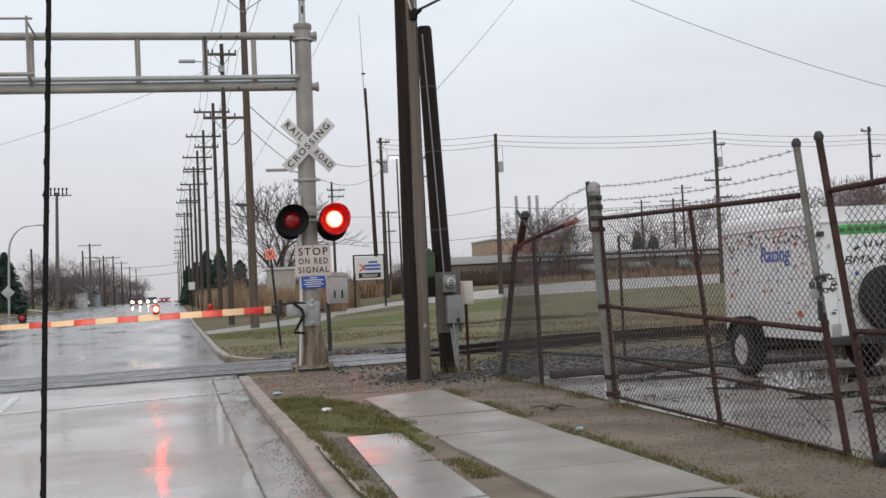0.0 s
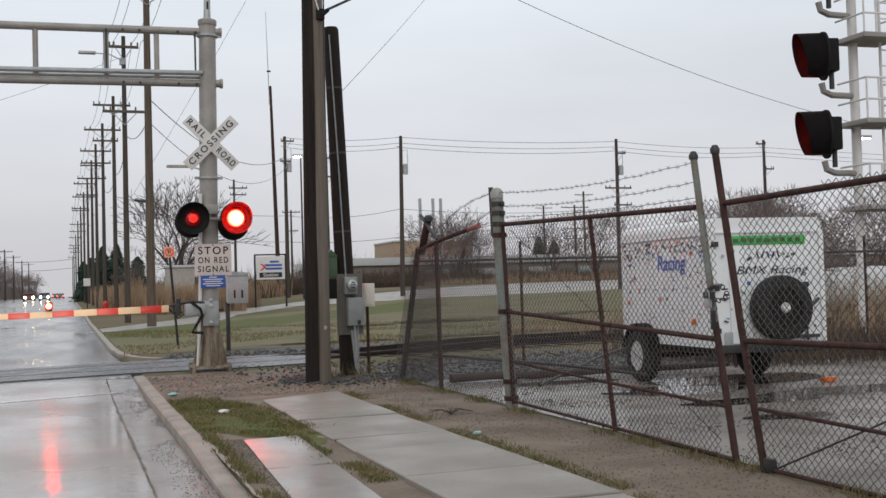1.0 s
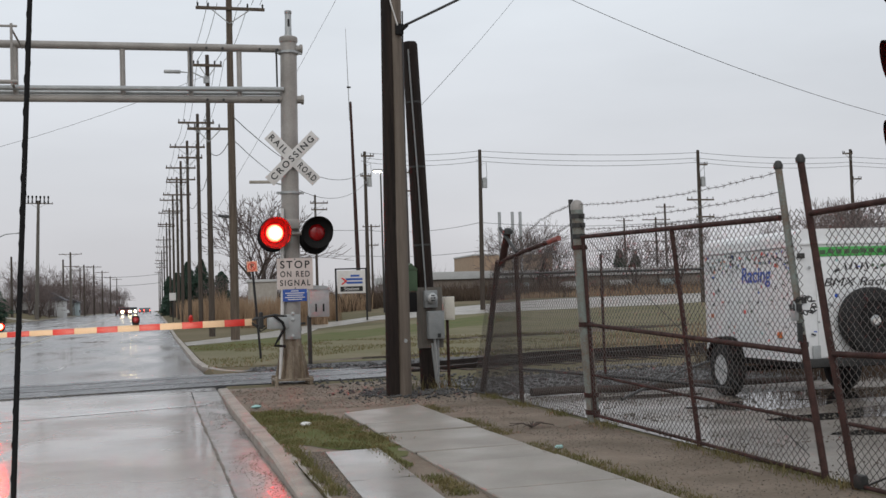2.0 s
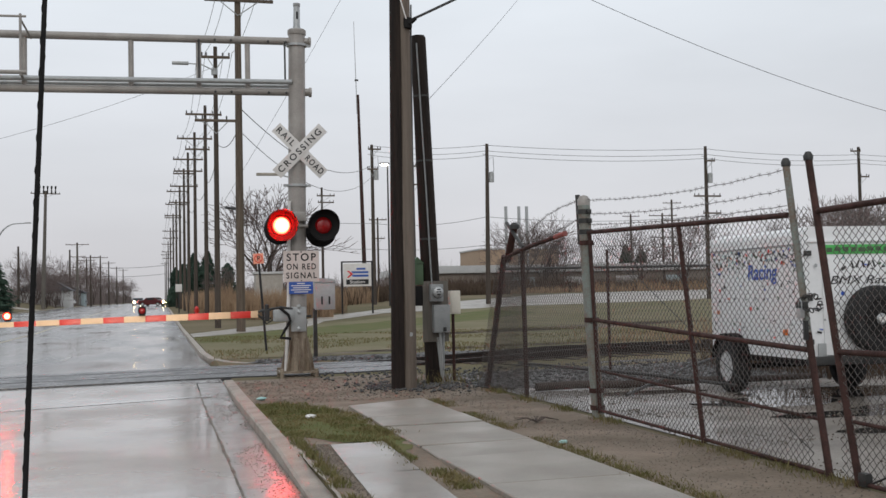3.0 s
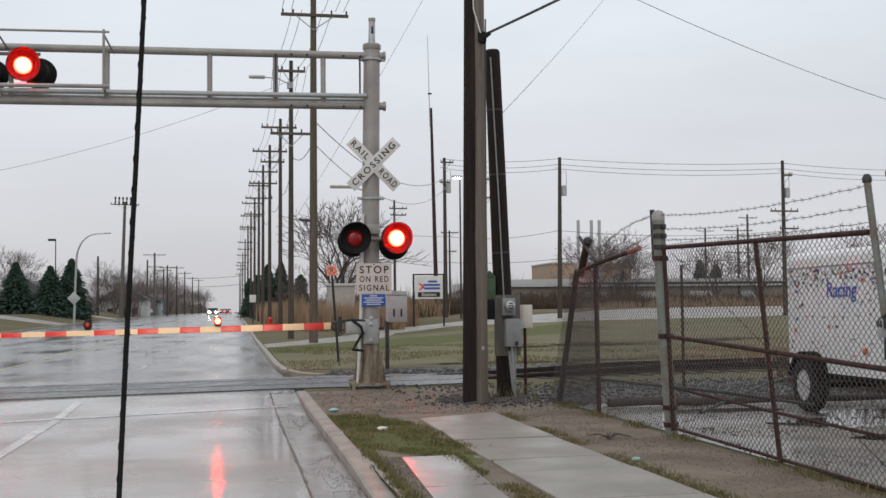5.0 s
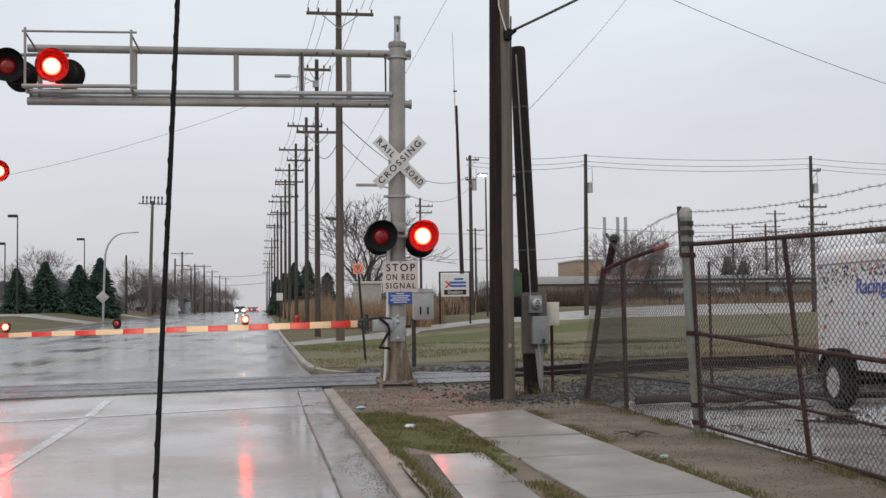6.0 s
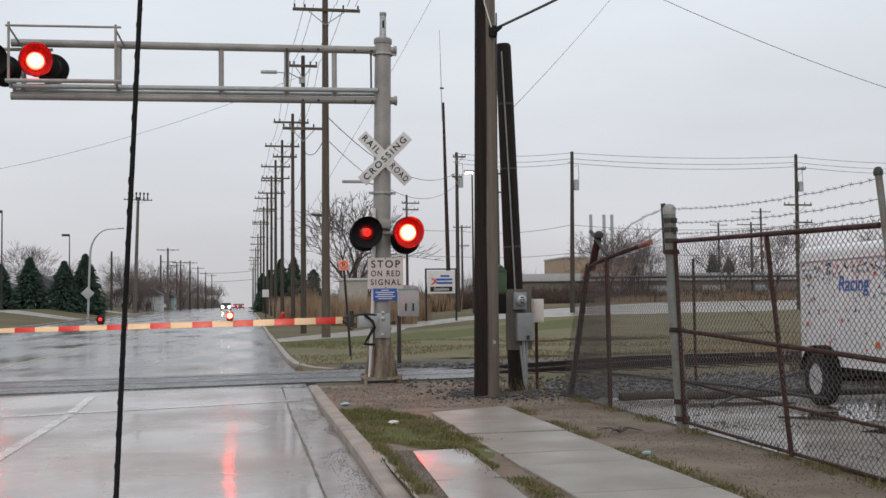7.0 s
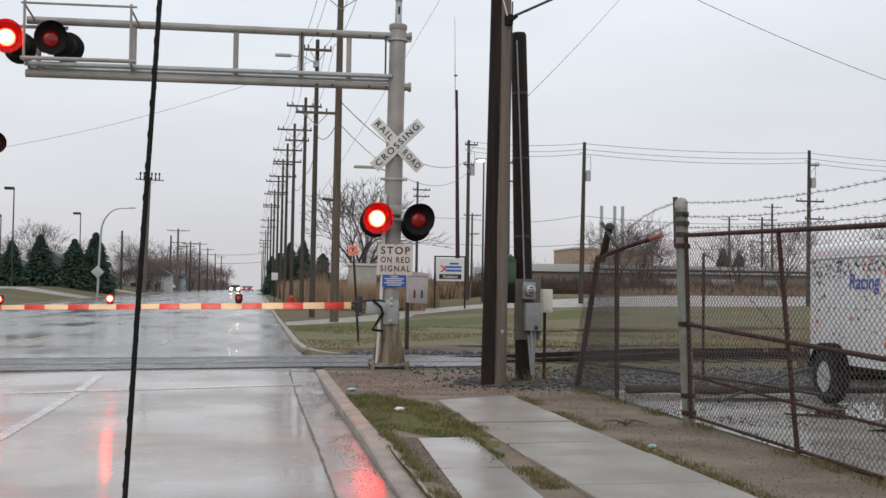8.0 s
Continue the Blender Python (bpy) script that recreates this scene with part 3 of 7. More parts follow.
    flat("verge_green", [(1.2, 36.5), (5, 40), (12, 52), (23, 68), (22, 75), (12.4, 61.5), (6.5, 52.5), (1.2, 42.5)], "turf", "green grass strip beside the drive", -0.004, "grass", jag=0.2, step=1.5)
    for pts in ([(2.6, 26.8), (9, 27.8), (15, 29.0), (12, 29.6), (5, 28.4)], [(9, 38), (16, 40), (24, 46), (20, 47), (12, 42)], [(16, 32.5), (30, 36), (44, 44), (40, 45), (24, 38.5)], [(22, 26), (40, 30), (48, 36), (36, 34)]):
        flat("bare_patch", pts, "dry", "bare muddy patch in the tired grass", -0.001, "earth", jag=0.25, step=0.8)
    for y in (104.0, 150.0):
        flat("side_drive", [(ROAD_L - 0.1, y), (-42, y + 4), (-42, y + 9), (ROAD_L - 0.1, y + 7)], "walk", "pale concrete drive across the road", 0.0, "drive")
    flat("stone_bank", [(1.8, 24.2), (12, 25.6), (24, 27.4), (24, 29.0), (12, 27.2), (5, 26.4), (2.2, 25.6)], "ballast", "grey stone bank beyond the rails", 0.0, "stones", jag=0.18, step=0.6)
    flat("station_drive", [(1.2, 43), (6.5, 53), (8.9, 63.5), (14.5, 74.5), (25, 79), (40, 83), (60, 98), (110, 138), (160, 190)], "walk", "pale wet drive leading to the station", 0.0, "road",
         far=[(1.2, 47.5), (5.5, 60), (10.0, 72), (15.8, 82.5), (24, 93), (35, 106), (60, 130), (100, 150), (150, 200)])


build_ground()
build_track()
build_pavement()


# ---- crossing signal: mast, cantilever, lamps, signs ----
FLASHERS_LEFT, FLASHERS_RIGHT = [], []


def lamp_drum(parent, r):
    """A three-faced lamp unit turning on an upright axle: a lit, a fading and a dark lens."""
    unit = new("lamp_unit")
    unit.parent = parent
    d = r * 0.6
    unit.matrix_basis = pose(0, 0, -d + 0.01)
    k = r / 0.148
    for j, state in enumerate(("lit", "fading", "dark")):
        m = pose(0, 0, 0, 0, -120 * j, 0) @ pose(0, 0, d)
        part("face_plate", lathe(bm_new(), [(r, -0.004 * k), (r, 0.0)], 24), "black", unit, m=m)
        dome = [(0.142 * k, 0.002), (0.136 * k, 0.02 * k), (0.115 * k, 0.04 * k), (0.07 * k, 0.056 * k), (0.02 * k, 0.06 * k), (0.0, 0.06 * k)]
        part("lens", lathe(bm_new(), dome, 28), "lens_lit" if state == "lit" else "lens_dark", unit, "glowing red lens" if state == "lit" else "dark red lens", m=m)
        if state != "dark":
            w = 1.0 if state == "lit" else 0.62
            core = [(0.113 * k * w, (0.0435 if state == "lit" else 0.057) * k), (0.07 * k * w, 0.061 * k), (0.02 * k, 0.066 * k), (0.0, 0.066 * k)]
            part("lens_core", lathe(bm_new(), core, 24), "lens_core" if state == "lit" else "lens_fade", unit, "white-hot middle of the lens" if state == "lit" else "fading orange middle of the lens", m=m)
    return unit


def signal_lamp(parent, m, side, both=False):
    """A round black target with a visor; inside, a turning lamp unit with a lit and a dark face."""
    lamp = new("signal_lamp")
    lamp.parent, lamp.matrix_basis = parent, m @ FRONT
    bm = bm_new()
    lathe(bm, [(0.18, 0.0), (0.262, 0.03), (0.27, 0.075), (0.264, 0.075), (0.256, 0.04), (0.18, 0.008), (0.18, 0.0)], 32)
    bmesh.ops.delete(bm, geom=[f for f in bm.faces if len(f.verts) > 4], context="FACES_ONLY")
    part("target", bm, "black", lamp, "round matt black backing plate")
    bm = bm_new()
    n = 36
    st = []
    for i in range(n + 1):
        a = radians(-70 + 320 * i / n)
        depth = 0.12 + 0.11 * max(-0.5, math.sin(a))
        st.append([bm.verts.new((0.268 * math.cos(a), 0.268 * math.sin(a), 0.02)), bm.verts.new((0.262 * math.cos(a), 0.262 * math.sin(a), depth))])
    for a, b in zip(st, st[1:]):
        bm.faces.new((a[0], b[0], b[1], a[1]))
    bmesh.ops.solidify(bm, geom=bm.faces, thickness=0.006)
    part("visor", bm, "black", lamp)
    bm = bm_new()
    # a closed drum behind the lens, with a bezel in front
    prof = [(0.0, -0.305), (0.12, -0.30), (0.185, -0.27), (0.185, 0.012), (0.143, 0.014), (0.143, 0.006), (0.178, 0.004), (0.178, -0.262), (0.0, -0.29)]
    lathe(bm, prof, 28)
    part("housing", bm, "black", lamp)
    unit = lamp_drum(lamp, 0.148)
    (FLASHERS_LEFT if side == "left" else FLASHERS_RIGHT).append(unit)
    return lamp


MX, MY = 2.42, 19.65
LEAN_POLE = pose(-0.13, 0, 0, 0, 0.8, 0)


def build_mast():
    mast = thing("crossing_signal", pose(MX, MY, 0), "grey railroad crossing signal mast with flashing red lamps", "signal")
    bm = bm_new()
    # flared foot with ribs on a base plate
    lathe(bm, [(0.235, 0.06), (0.225, 0.12), (0.195, 0.45), (0.172, 0.72), (0.17, 0.95)], 8, pose(0, 0, 0, 0, 0, 22.5))
    for i in range(8):
        a = 45 * i
        rib = bm_new()
        prism(rib, [(0.15, 0.06), (0.30, 0.06), (0.295, 0.11), (0.185, 0.66), (0.15, 0.66)], 0.02, pose(0, 0, 0, 0, 0, a) @ pose(0, 0.01, 0, 90, 0, 0))
        part("foot_rib", rib, "base_steel", mast, smooth=False, m=LEAN_POLE)
    part("foot", bm, "base_steel", mast, "flared ribbed foot streaked with rust", False, m=LEAN_POLE)
    bm = bm_new()
    box(bm, (0, 0, 0.085), (0.66, 0.62, 0.035), None, 0.006)
    for sx in (-0.29, 0.29):
        for sy in (-0.27, 0.27):
            lathe(bm, [(0.035, -0.02), (0.035, 0.14), (0.0, 0.15)], 6, pose(sx, sy, 0.0))
    part("base_plate", bm, "base_steel", mast, "rusty base plate on bolts", False, m=LEAN_POLE)
    part("footing", box(bm_new(), (0, 0, -0.12), (0.5, 0.5, 0.26), None, 0.03), "base_steel", mast, m=LEAN_POLE)
    bm = bm_new()
    lathe(bm, [(0.158, 0.88), (0.155, 2.6), (0.147, 4.6), (0.142, 5.92)], 28)
    lathe(bm, [(0.175, 0.90), (0.178, 0.94), (0.17, 0.97)], 28)
    part("pole", bm, "galv", mast, m=LEAN_POLE)
    bm = bm_new()
    lathe(bm, [(0.153, 5.90), (0.16, 5.92), (0.16, 5.98), (0.14, 6.0), (0.0, 6.0)], 28)
    part("cap", bm, "galv", mast, m=LEAN_POLE)
    bm = bm_new()
    lathe(bm, [(0.075, 5.99), (0.06, 6.06), (0.055, 6.40), (0.062, 6.41), (0.062, 6.46), (0.0, 6.47)], 14)
    part("finial", bm, "zinc", mast, "galvanised pipe finial with a slot", True, m=LEAN_POLE)
    part("slot", box(bm_new(), (0, -0.06, 6.24), (0.035, 0.012, 0.13), None, 0.005), "ink", mast, m=LEAN_POLE)
    for z in (1.03, 3.28, 5.72):
        bm = bm_new()
        lathe(bm, [(0.172, z - 0.02), (0.178, z - 0.02), (0.178, z + 0.02), (0.172, z + 0.02)], 24)
        box(bm, (0.20, -0.02, z), (0.07, 0.05, 0.04))
        box(bm, (-0.20, -0.02, z), (0.07, 0.05, 0.04))
        part("clamp", bm, "zinc" if z > 2 else "dark_steel", mast, m=LEAN_POLE)
    # front access plate
    bm = bm_new()
    box(bm, (0.0, -0.19, 0.98), (0.26, 0.03, 0.42), None, 0.012)
    for z in (0.82, 1.10, 1.20):
        lathe(bm, [(0.035, 0.0), (0.035, 0.02), (0.0, 0.03)], 10, pose(0, -0.205, z) @ FRONT)
    part("access_plate", bm, "zinc", mast, "bolted grey steel cover plate", m=LEAN_POLE)
    bm = bm_new()
    tube(bm, [(-0.21, -0.10, 0.1), (-0.19, -0.12, 0.6), (-0.165, -0.13, 1.4), (-0.15, -0.13, 3.0)], 0.03)
    part("conduit", bm, "white", mast, "pale conduit strapped to the pole", m=LEAN_POLE)
    # cantilever arm: two chords, walkway rail, struts, end cage
    tipx = -6.25
    for z0, z1, r in ((5.79, 5.755, 0.067), (4.905, 4.865, 0.067)):
        bm = bm_new()
        tube(bm, [(0.16, 0, z0 + 0.002), (tipx, 0, z1)], r, 14)
        tube(bm, [(0.15, 0, z0 + 0.002), (0.19, 0, z0 + 0.002)], r + 0.018, 14)
        part("arm_chord", bm, "galv", mast)
        for x in (-0.25, -0.55, -1.18, -1.45):
            part("bolt", lathe(bm_new(), [(0.022, 0), (0.022, 0.018), (0, 0.02)], 8, pose(x, -r, z0 - 0.03) @ FRONT), "dark_steel", mast)
    bm = bm_new()
    tube(bm, [(-0.16, -0.12, 5.06), (tipx, -0.12, 5.01)], 0.042, 10)
    tube(bm, [(-0.16, 0.16, 5.04), (tipx, 0.16, 4.99)], 0.035, 8)
    part("walkway_rail", bm, "zinc", mast, "pipe rail of a narrow walkway")
    for x, r in ((-4.52, 0.045), (-2.83, 0.045), (-1.72, 0.045), (-0.9, 0.045), (-6.05, 0.04)):
        part("strut", tube(bm_new(), [(x, 0, 4.93), (x, 0, 5.72)], r, 10), "galv", mast)
    for x in (-0.27, -1.72):
        part("ladder_rod", tube(bm_new(), [(x, -0.1, 5.06), (x, -0.1, 5.76)], 0.016, 8), "dark_steel", mast)
    for x in (-6.21, -4.53):
        bm = bm_new()
        tube(bm, [(x, -0.42, 5.0), (x, -0.44, 6.0)], 0.022, 8)
        tube(bm, [(x, -0.44, 5.92), (x + 0.12, 0.0, 5.70)], 0.016, 6)
        tube(bm, [(x, -0.42, 5.06), (x, 0.16, 4.97)], 0.022, 6)
        part("cage_post", bm, "galv", mast)
    for z, y in ((5.96, -0.44), (5.06, -0.42)):
        part("cage_rail", tube(bm_new(), [(-6.26, y, z - 0.02), (-4.44, y, z)], 0.02 if z > 5.5 else 0.035, 8), "galv", mast)
    # lamp pair over the lane, lamps facing both ways
    for x in (-5.86, -6.56):
        part("lamp_bracket", box(bm_new(), (x - 0.0, 0.03, 5.45), (0.10, 0.12, 0.5), None, 0.02), "galv", mast)
    signal_lamp(mast, pose(-6.53, -0.22, 5.40, 0, 0, 14), "left")
    signal_lamp(mast, pose(-5.83, -0.22, 5.41, 0, 0, 14), "right")
    signal_lamp(mast, pose(-6.43, 0.36, 5.36, 0, 0, 176), "right")
    signal_lamp(mast, pose(-5.66, 0.36, 5.40, 0, 0, 176), "left")
    part("tip_arm", tube(bm_new(), [(-5.6, 0.05, 5.66), (-6.7, 0.05, 5.65)], 0.03, 8), "galv", mast)
    # lamp pair on the mast
    bm = bm_new()
    tube(bm, [(-0.44, -0.16, 2.57), (0.35, -0.16, 2.57)], 0.028, 10)
    box(bm, (-0.07, -0.16, 2.73), (0.22, 0.10, 0.16), None, 0.02)
    part("lamp_crossarm", bm, "galv", mast, "grey junction box and crossarm")
    signal_lamp(mast, pose(-0.40, -0.32, 2.57, 0, 0, 4), "left")
    signal_lamp(mast, pose(0.315, -0.32, 2.57, 0, 0, 4), "right")
    signal_lamp(mast, pose(0.37, 0.34, 2.50, 0, 0, 180), "left")
    signal_lamp(mast, pose(-0.36, 0.34, 2.55, 0, 0, 180), "right")
    # crossbuck
    for ang, words, off in ((-45, (("RAIL", -0.36), ("ROAD", 0.36)), 0.0), (45, (("CROSSING", 0.0),), -0.008)):
        m = pose(-0.05, -0.20 + off, 3.86) @ FRONT @ pose(0, 0, 0, 0, 0, ang)
        blade = part("crossbuck_blade", box(bm_new(), (0, 0, 0), (1.14, 0.205, 0.005), None, 0.002), "white", mast, "white reflective blade with black lettering", m=m)
        for word, dx in words:
            lettering("lettering", word, 0.152, "ink", blade, pose(dx * 0.95, 0, 0.005), 0.38 if dx else 1.0, bold=0.014, space=1.35)
    part("crossbuck_bracket", box(bm_new(), (0, -0.17, 3.86), (0.10, 0.06, 0.3), None, 0.01), "zinc", mast)
    # STOP ON RED SIGNAL
    m = pose(-0.06, -0.20, 1.88) @ FRONT
    bm = bm_new()
    box(bm, (0, 0, 0), (0.61, 0.53, 0.004), None, 0.0015)
    sign = part("stop_sign_plate", bm, "pinkwhite", mast, "pale sign plate with black lettering", m=m)
    for word, dy, size, w in (("STOP", 0.15, 0.178, 0.50), ("ON RED", -0.01, 0.142, 0.50), ("SIGNAL", -0.16, 0.142, 0.52)):
        lettering("lettering", word, size, "ink", sign, pose(0, dy, 0.0045), w, bold=0.014, space=1.3)
    for x, y in ((0, 0.245), (0, -0.245)):
        part("bolt", lathe(bm_new(), [(0.012, 0), (0.012, 0.008), (0, 0.009)], 8, pose(x, y, 0.002)), "dark_steel", sign)
    # blue notice with unreadable lines
    notice = part("blue_notice", box(bm_new(), (0, 0, 0), (0.41, 0.21, 0.004), None, 0.0015), "blue", mast, "blue notice plate with faint white lines", m=pose(-0.07, -0.20, 1.515) @ FRONT)
    for y, w in ((0.072, 0.13), (0.036, 0.33), (0.0, 0.27), (-0.036, 0.34), (-0.072, 0.24)):
        part("text_bar", box(bm_new(), (0, y, 0.003), (w, 0.016, 0.002)), "white", notice)
    return mast


def build_gate():
    """The lowered arm, its drive and its three red lights."""
    gate = thing("crossing_gate", pose(1.95, 19.5, 0), "lowered red and cream striped crossing gate arm", "gate")
    bm = bm_new()
    box(bm, (0.10, -0.02, 1.05), (0.34, 0.26, 0.20), None, 0.03)
    part("drive_box", bm, "zinc", gate, "grey steel gate drive box")
    bm = bm_new()
    box(bm, (-0.19, -0.12, 1.06), (0.08, 0.10, 0.20), None, 0.02)
    lathe(bm, [(0.035, 0), (0.035, 0.10), (0, 0.11)], 10, pose(-0.19, -0.12, 1.14))
    tube(bm, [(-0.34, -0.14, 1.08), (-0.2, -0.16, 0.92), (-0.1, -0.14, 0.98)], 0.014, 6)
    tube(bm, [(-0.30, -0.1, 1.14), (0.05, -0.1, 1.19), (0.25, -0.05, 1.16)], 0.02)
    part("hinge", bm, "dark_steel", gate, "dark steel arm hinge")
    bm = bm_new()
    tube(bm, [(0.02, -0.2, 1.18), (0.16, -0.24, 1.06), (0.19, -0.24, 0.96), (0.08, -0.24, 0.78), (0.02, -0.22, 0.68), (0.20, -0.2, 0.66)], 0.024, 8)
    part("hose", bm, "black", gate, "black looping cable hose")
    part("bracket", tube(bm_new(), [(0.0, 0.1, 1.05), (0.47, 0.15, 1.05)], 0.06, 8), "galv", gate)
    arm = new("arm")
    arm.parent = gate
    arm.matrix_basis = pose(-0.32, -0.12, 1.085, 0, -1.0, 0)
    yoke = bm_new()
    tube(yoke, [(0.20, 0, 0.06), (-0.10, 0, 0.03)], 0.015, 6)
    tube(yoke, [(0.20, 0, -0.08), (-0.10, 0, -0.03)], 0.015, 6)
    part("yoke", yoke, "dark_steel", arm)
    # red stripes between cream ones; a splice makes one cream stripe longer
    cuts = [-0.02, -0.14, -0.475, -0.83, -1.165, -1.52, -1.85, -2.19, -2.515, -2.865, -3.195, -3.55, -3.885, -4.315, -4.645, -5.01, -5.325, -5.68, -6.0]
    for i, (xa, xb) in enumerate(zip(cuts, cuts[1:])):
        h = 0.115 - 0.0025 * i
        part("stripe", box(bm_new(), ((xa + xb) / 2, 0, 0), (xa - xb, 0.035, h), None, 0.004), "cream" if i % 2 == 0 else "red", arm)
    for lx, kind in ((-1.90, "right"), (-3.98, "left"), (-5.72, "steady")):
        lamp = new("arm_lamp")
        lamp.parent = arm
        lamp.matrix_basis = pose(lx, -0.01, 0.05)
        part("stem", lathe(bm_new(), [(0.05, 0.0), (0.05, 0.03), (0.03, 0.035)], 12), "black", lamp)
        part("shell", lathe(bm_new(), [(0.062, 0.03), (0.062, 0.13), (0.045, 0.15), (0.0, 0.155)], 16, pose(0, 0.05, 0)), "black", lamp)
        eye = new("lamp_head")
        eye.parent, eye.matrix_basis = lamp, pose(0, -0.035, 0.085) @ FRONT
        hood = lathe(bm_new(), [(0.066, -0.06), (0.066, 0.03), (0.062, 0.03), (0.062, 0.01), (0.05, 0.008), (0.05, 0.004), (0.062, 0.003), (0.062, -0.06)], 20)
        bmesh.ops.delete(hood, geom=[f for f in hood.faces if len(f.verts) > 4], context="FACES_ONLY")
        part("hood", hood, "black", eye)
        unit = lamp_drum(eye, 0.052)
        if kind != "steady":
            (FLASHERS_LEFT if kind == "left" else FLASHERS_RIGHT).append(unit)


build_mast()
build_gate()


# ---- poles by the pavement, meter and boxes ----
def build_near_poles():
    pole = thing("utility_pole", pose(3.425, 16.2, 0), "thick weathered brown wooden utility pole", "utility pole")
    bm = bm_new()
    rnd = random.Random(2)
    rings = []
    n = 26
    for z in (-0.3, 0.0, 0.4, 1.2, 2.4, 3.6, 4.8, 6.0, 8.0, 11.0):
        r = 0.175 - 0.0065 * z
        rings.append([bm.verts.new((0.008 * z + (r + rnd.uniform(-0.006, 0.006)) * math.cos(2 * math.pi * j / n), (r + rnd.uniform(-0.006, 0.006)) * math.sin(2 * math.pi * j / n), z)) for j in range(n)])
    for a, b in zip(rings, rings[1:]):
        for j in range(n):
            bm.faces.new((a[j], a[(j + 1) % n], b[(j + 1) % n], b[j]))
    bm.faces.new(rings[-1])
    part("shaft", bm, "wood", pole, "", True)
    # two thin shells over the shaft: near-black on the left, paler on the right
    for name, a0, a1, mat in (("dark_face", 150, 262, "darkbrown"), ("pale_face", 264, 372, "tanwood")):
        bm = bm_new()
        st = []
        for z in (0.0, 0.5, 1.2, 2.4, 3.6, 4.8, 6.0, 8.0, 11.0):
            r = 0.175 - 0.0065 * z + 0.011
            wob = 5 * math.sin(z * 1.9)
            st.append([bm.verts.new((0.008 * z + r * math.cos(radians(a)), r * math.sin(radians(a)), z)) for a in [a0 + wob * (name == "pale_face") + (a1 - a0) * j / 10 for j in range(11)]])
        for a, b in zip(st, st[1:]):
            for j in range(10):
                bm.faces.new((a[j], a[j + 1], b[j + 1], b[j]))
        part(name, bm, mat, pole, "dark left face of the pole" if mat == "darkbrown" else "paler grey-brown right face of the pole")
    # a pale face on the shaft's right and a dark one on its left
    bm = bm_new()
    tube(bm, [(0.17, -0.03, 0.9), (0.20, -0.03, 5.0), (0.21, -0.03, 5.6)], 0.012, 6)
    part("riser_wire", bm, "cable", pole)
    part("tag", lathe(bm_new(), [(0.03, 0), (0.03, 0.006), (0, 0.007)], 12, pose(0.08, -0.165, 0.78) @ FRONT), "zinc", pole, "small round metal tag")
    bm = bm_new()
    box(bm, (0.13, -0.12, 5.30), (0.12, 0.14, 0.16), None, 0.02)
    tube(bm, [(0.15, -0.18, 5.28), (0.24, -0.2, 5.36)], 0.03, 8)
    part("cable_clamp", bm, "black", pole, "black cable clamp")
    bm = bm_new()
    tube(bm, [(-0.02, -0.19, 6.4), (0.0, -0.19, 5.7), (0.1, -0.19, 5.35)], 0.01, 6)
    part("drop_wire", bm, "white", pole, "thin pale wire")
    stub = thing("leaning_pole", pose(4.085, 17.0, 0, 0, -1.75, 0), "dark creosoted pole stub leaning beside the taller pole", "utility pole")
    bm = bm_new()
    lathe(bm, [(0.15, -0.3), (0.148, 0.0), (0.135, 2.5), (0.118, 5.30), (0.10, 5.34), (0.0, 5.34)], 22)
    part("shaft", bm, "darkbrown", stub)
    part("conduit", tube(bm_new(), [(0.07, -0.155, 0.1), (0.03, -0.16, 0.7)], 0.024, 8), "zinc", stub, "grey conduit down to the ground")
    part("service_pipe", tube(bm_new(), [(-0.02, -0.165, 1.45), (-0.02, -0.15, 1.75), (-0.03, -0.145, 3.0), (-0.06, -0.13, 5.2)], 0.012, 8), "meter", stub, "thin grey service pipe")
    for z in (2.2, 3.4, 4.4):
        bm = bm_new()
        lathe(bm, [(0.142 - 0.006 * z + 0.012, z - 0.015), (0.142 - 0.006 * z + 0.012, z + 0.015)], 16)
        part("strap", bm, "dark_steel", stub)
    board = thing("meter_board", pose(4.07, 16.85, 0), "weathered board on the pole with meter and switch boxes", "meter board")
    part("backboard", box(bm_new(), (0, 0, 1.09), (0.40, 0.04, 0.92), None, 0.006), "board", board)
    bm = bm_new()
    box(bm, (0.0, -0.08, 1.37), (0.20, 0.12, 0.26), None, 0.02)
    part("meter_box", bm, "meter", board)
    bm = bm_new()
    lathe(bm, [(0.085, 0), (0.085, 0.05), (0.078, 0.09), (0.05, 0.11), (0, 0.115)], 20, pose(0, -0.13, 1.38) @ FRONT)
    part("meter", bm, "zinc", board, "round electricity meter under a glass dome")
    for z in (1.345, 1.385, 1.42):
        part("meter_dial", box(bm_new(), (0, -0.242, z), (0.075 - abs(z - 1.38) * 0.5, 0.004, 0.018)), "ink", board)
    bm = bm_new()
    box(bm, (0.065, -0.09, 0.98), (0.25, 0.15, 0.42), None, 0.018)
    tube(bm, [(0.10, -0.08, 0.8), (0.09, -0.06, 0.2)], 0.02, 8)
    part("switch_box", bm, "meter", board, "grey steel switch box with rust stains")
    part("latch", box(bm_new(), (0.10, -0.17, 0.82), (0.05, 0.02, 0.06), None, 0.006), "dark_steel", board)
    part("hanging_conduit", tube(bm_new(), [(0.05, -0.07, 0.78), (0.08, -0.06, 0.3), (0.10, -0.03, -0.02)], 0.022, 8), "zinc", board)
    for zc, mat, s in ((1.66, "greenbox", (0.18, 0.16, 0.32)), (1.33, "black", (0.18, 0.14, 0.30))):
        bm = box(bm_new(), (-0.27, 0.05, zc), s, None, 0.015)
        part("side_box", bm, mat, board)
    bm = bm_new()
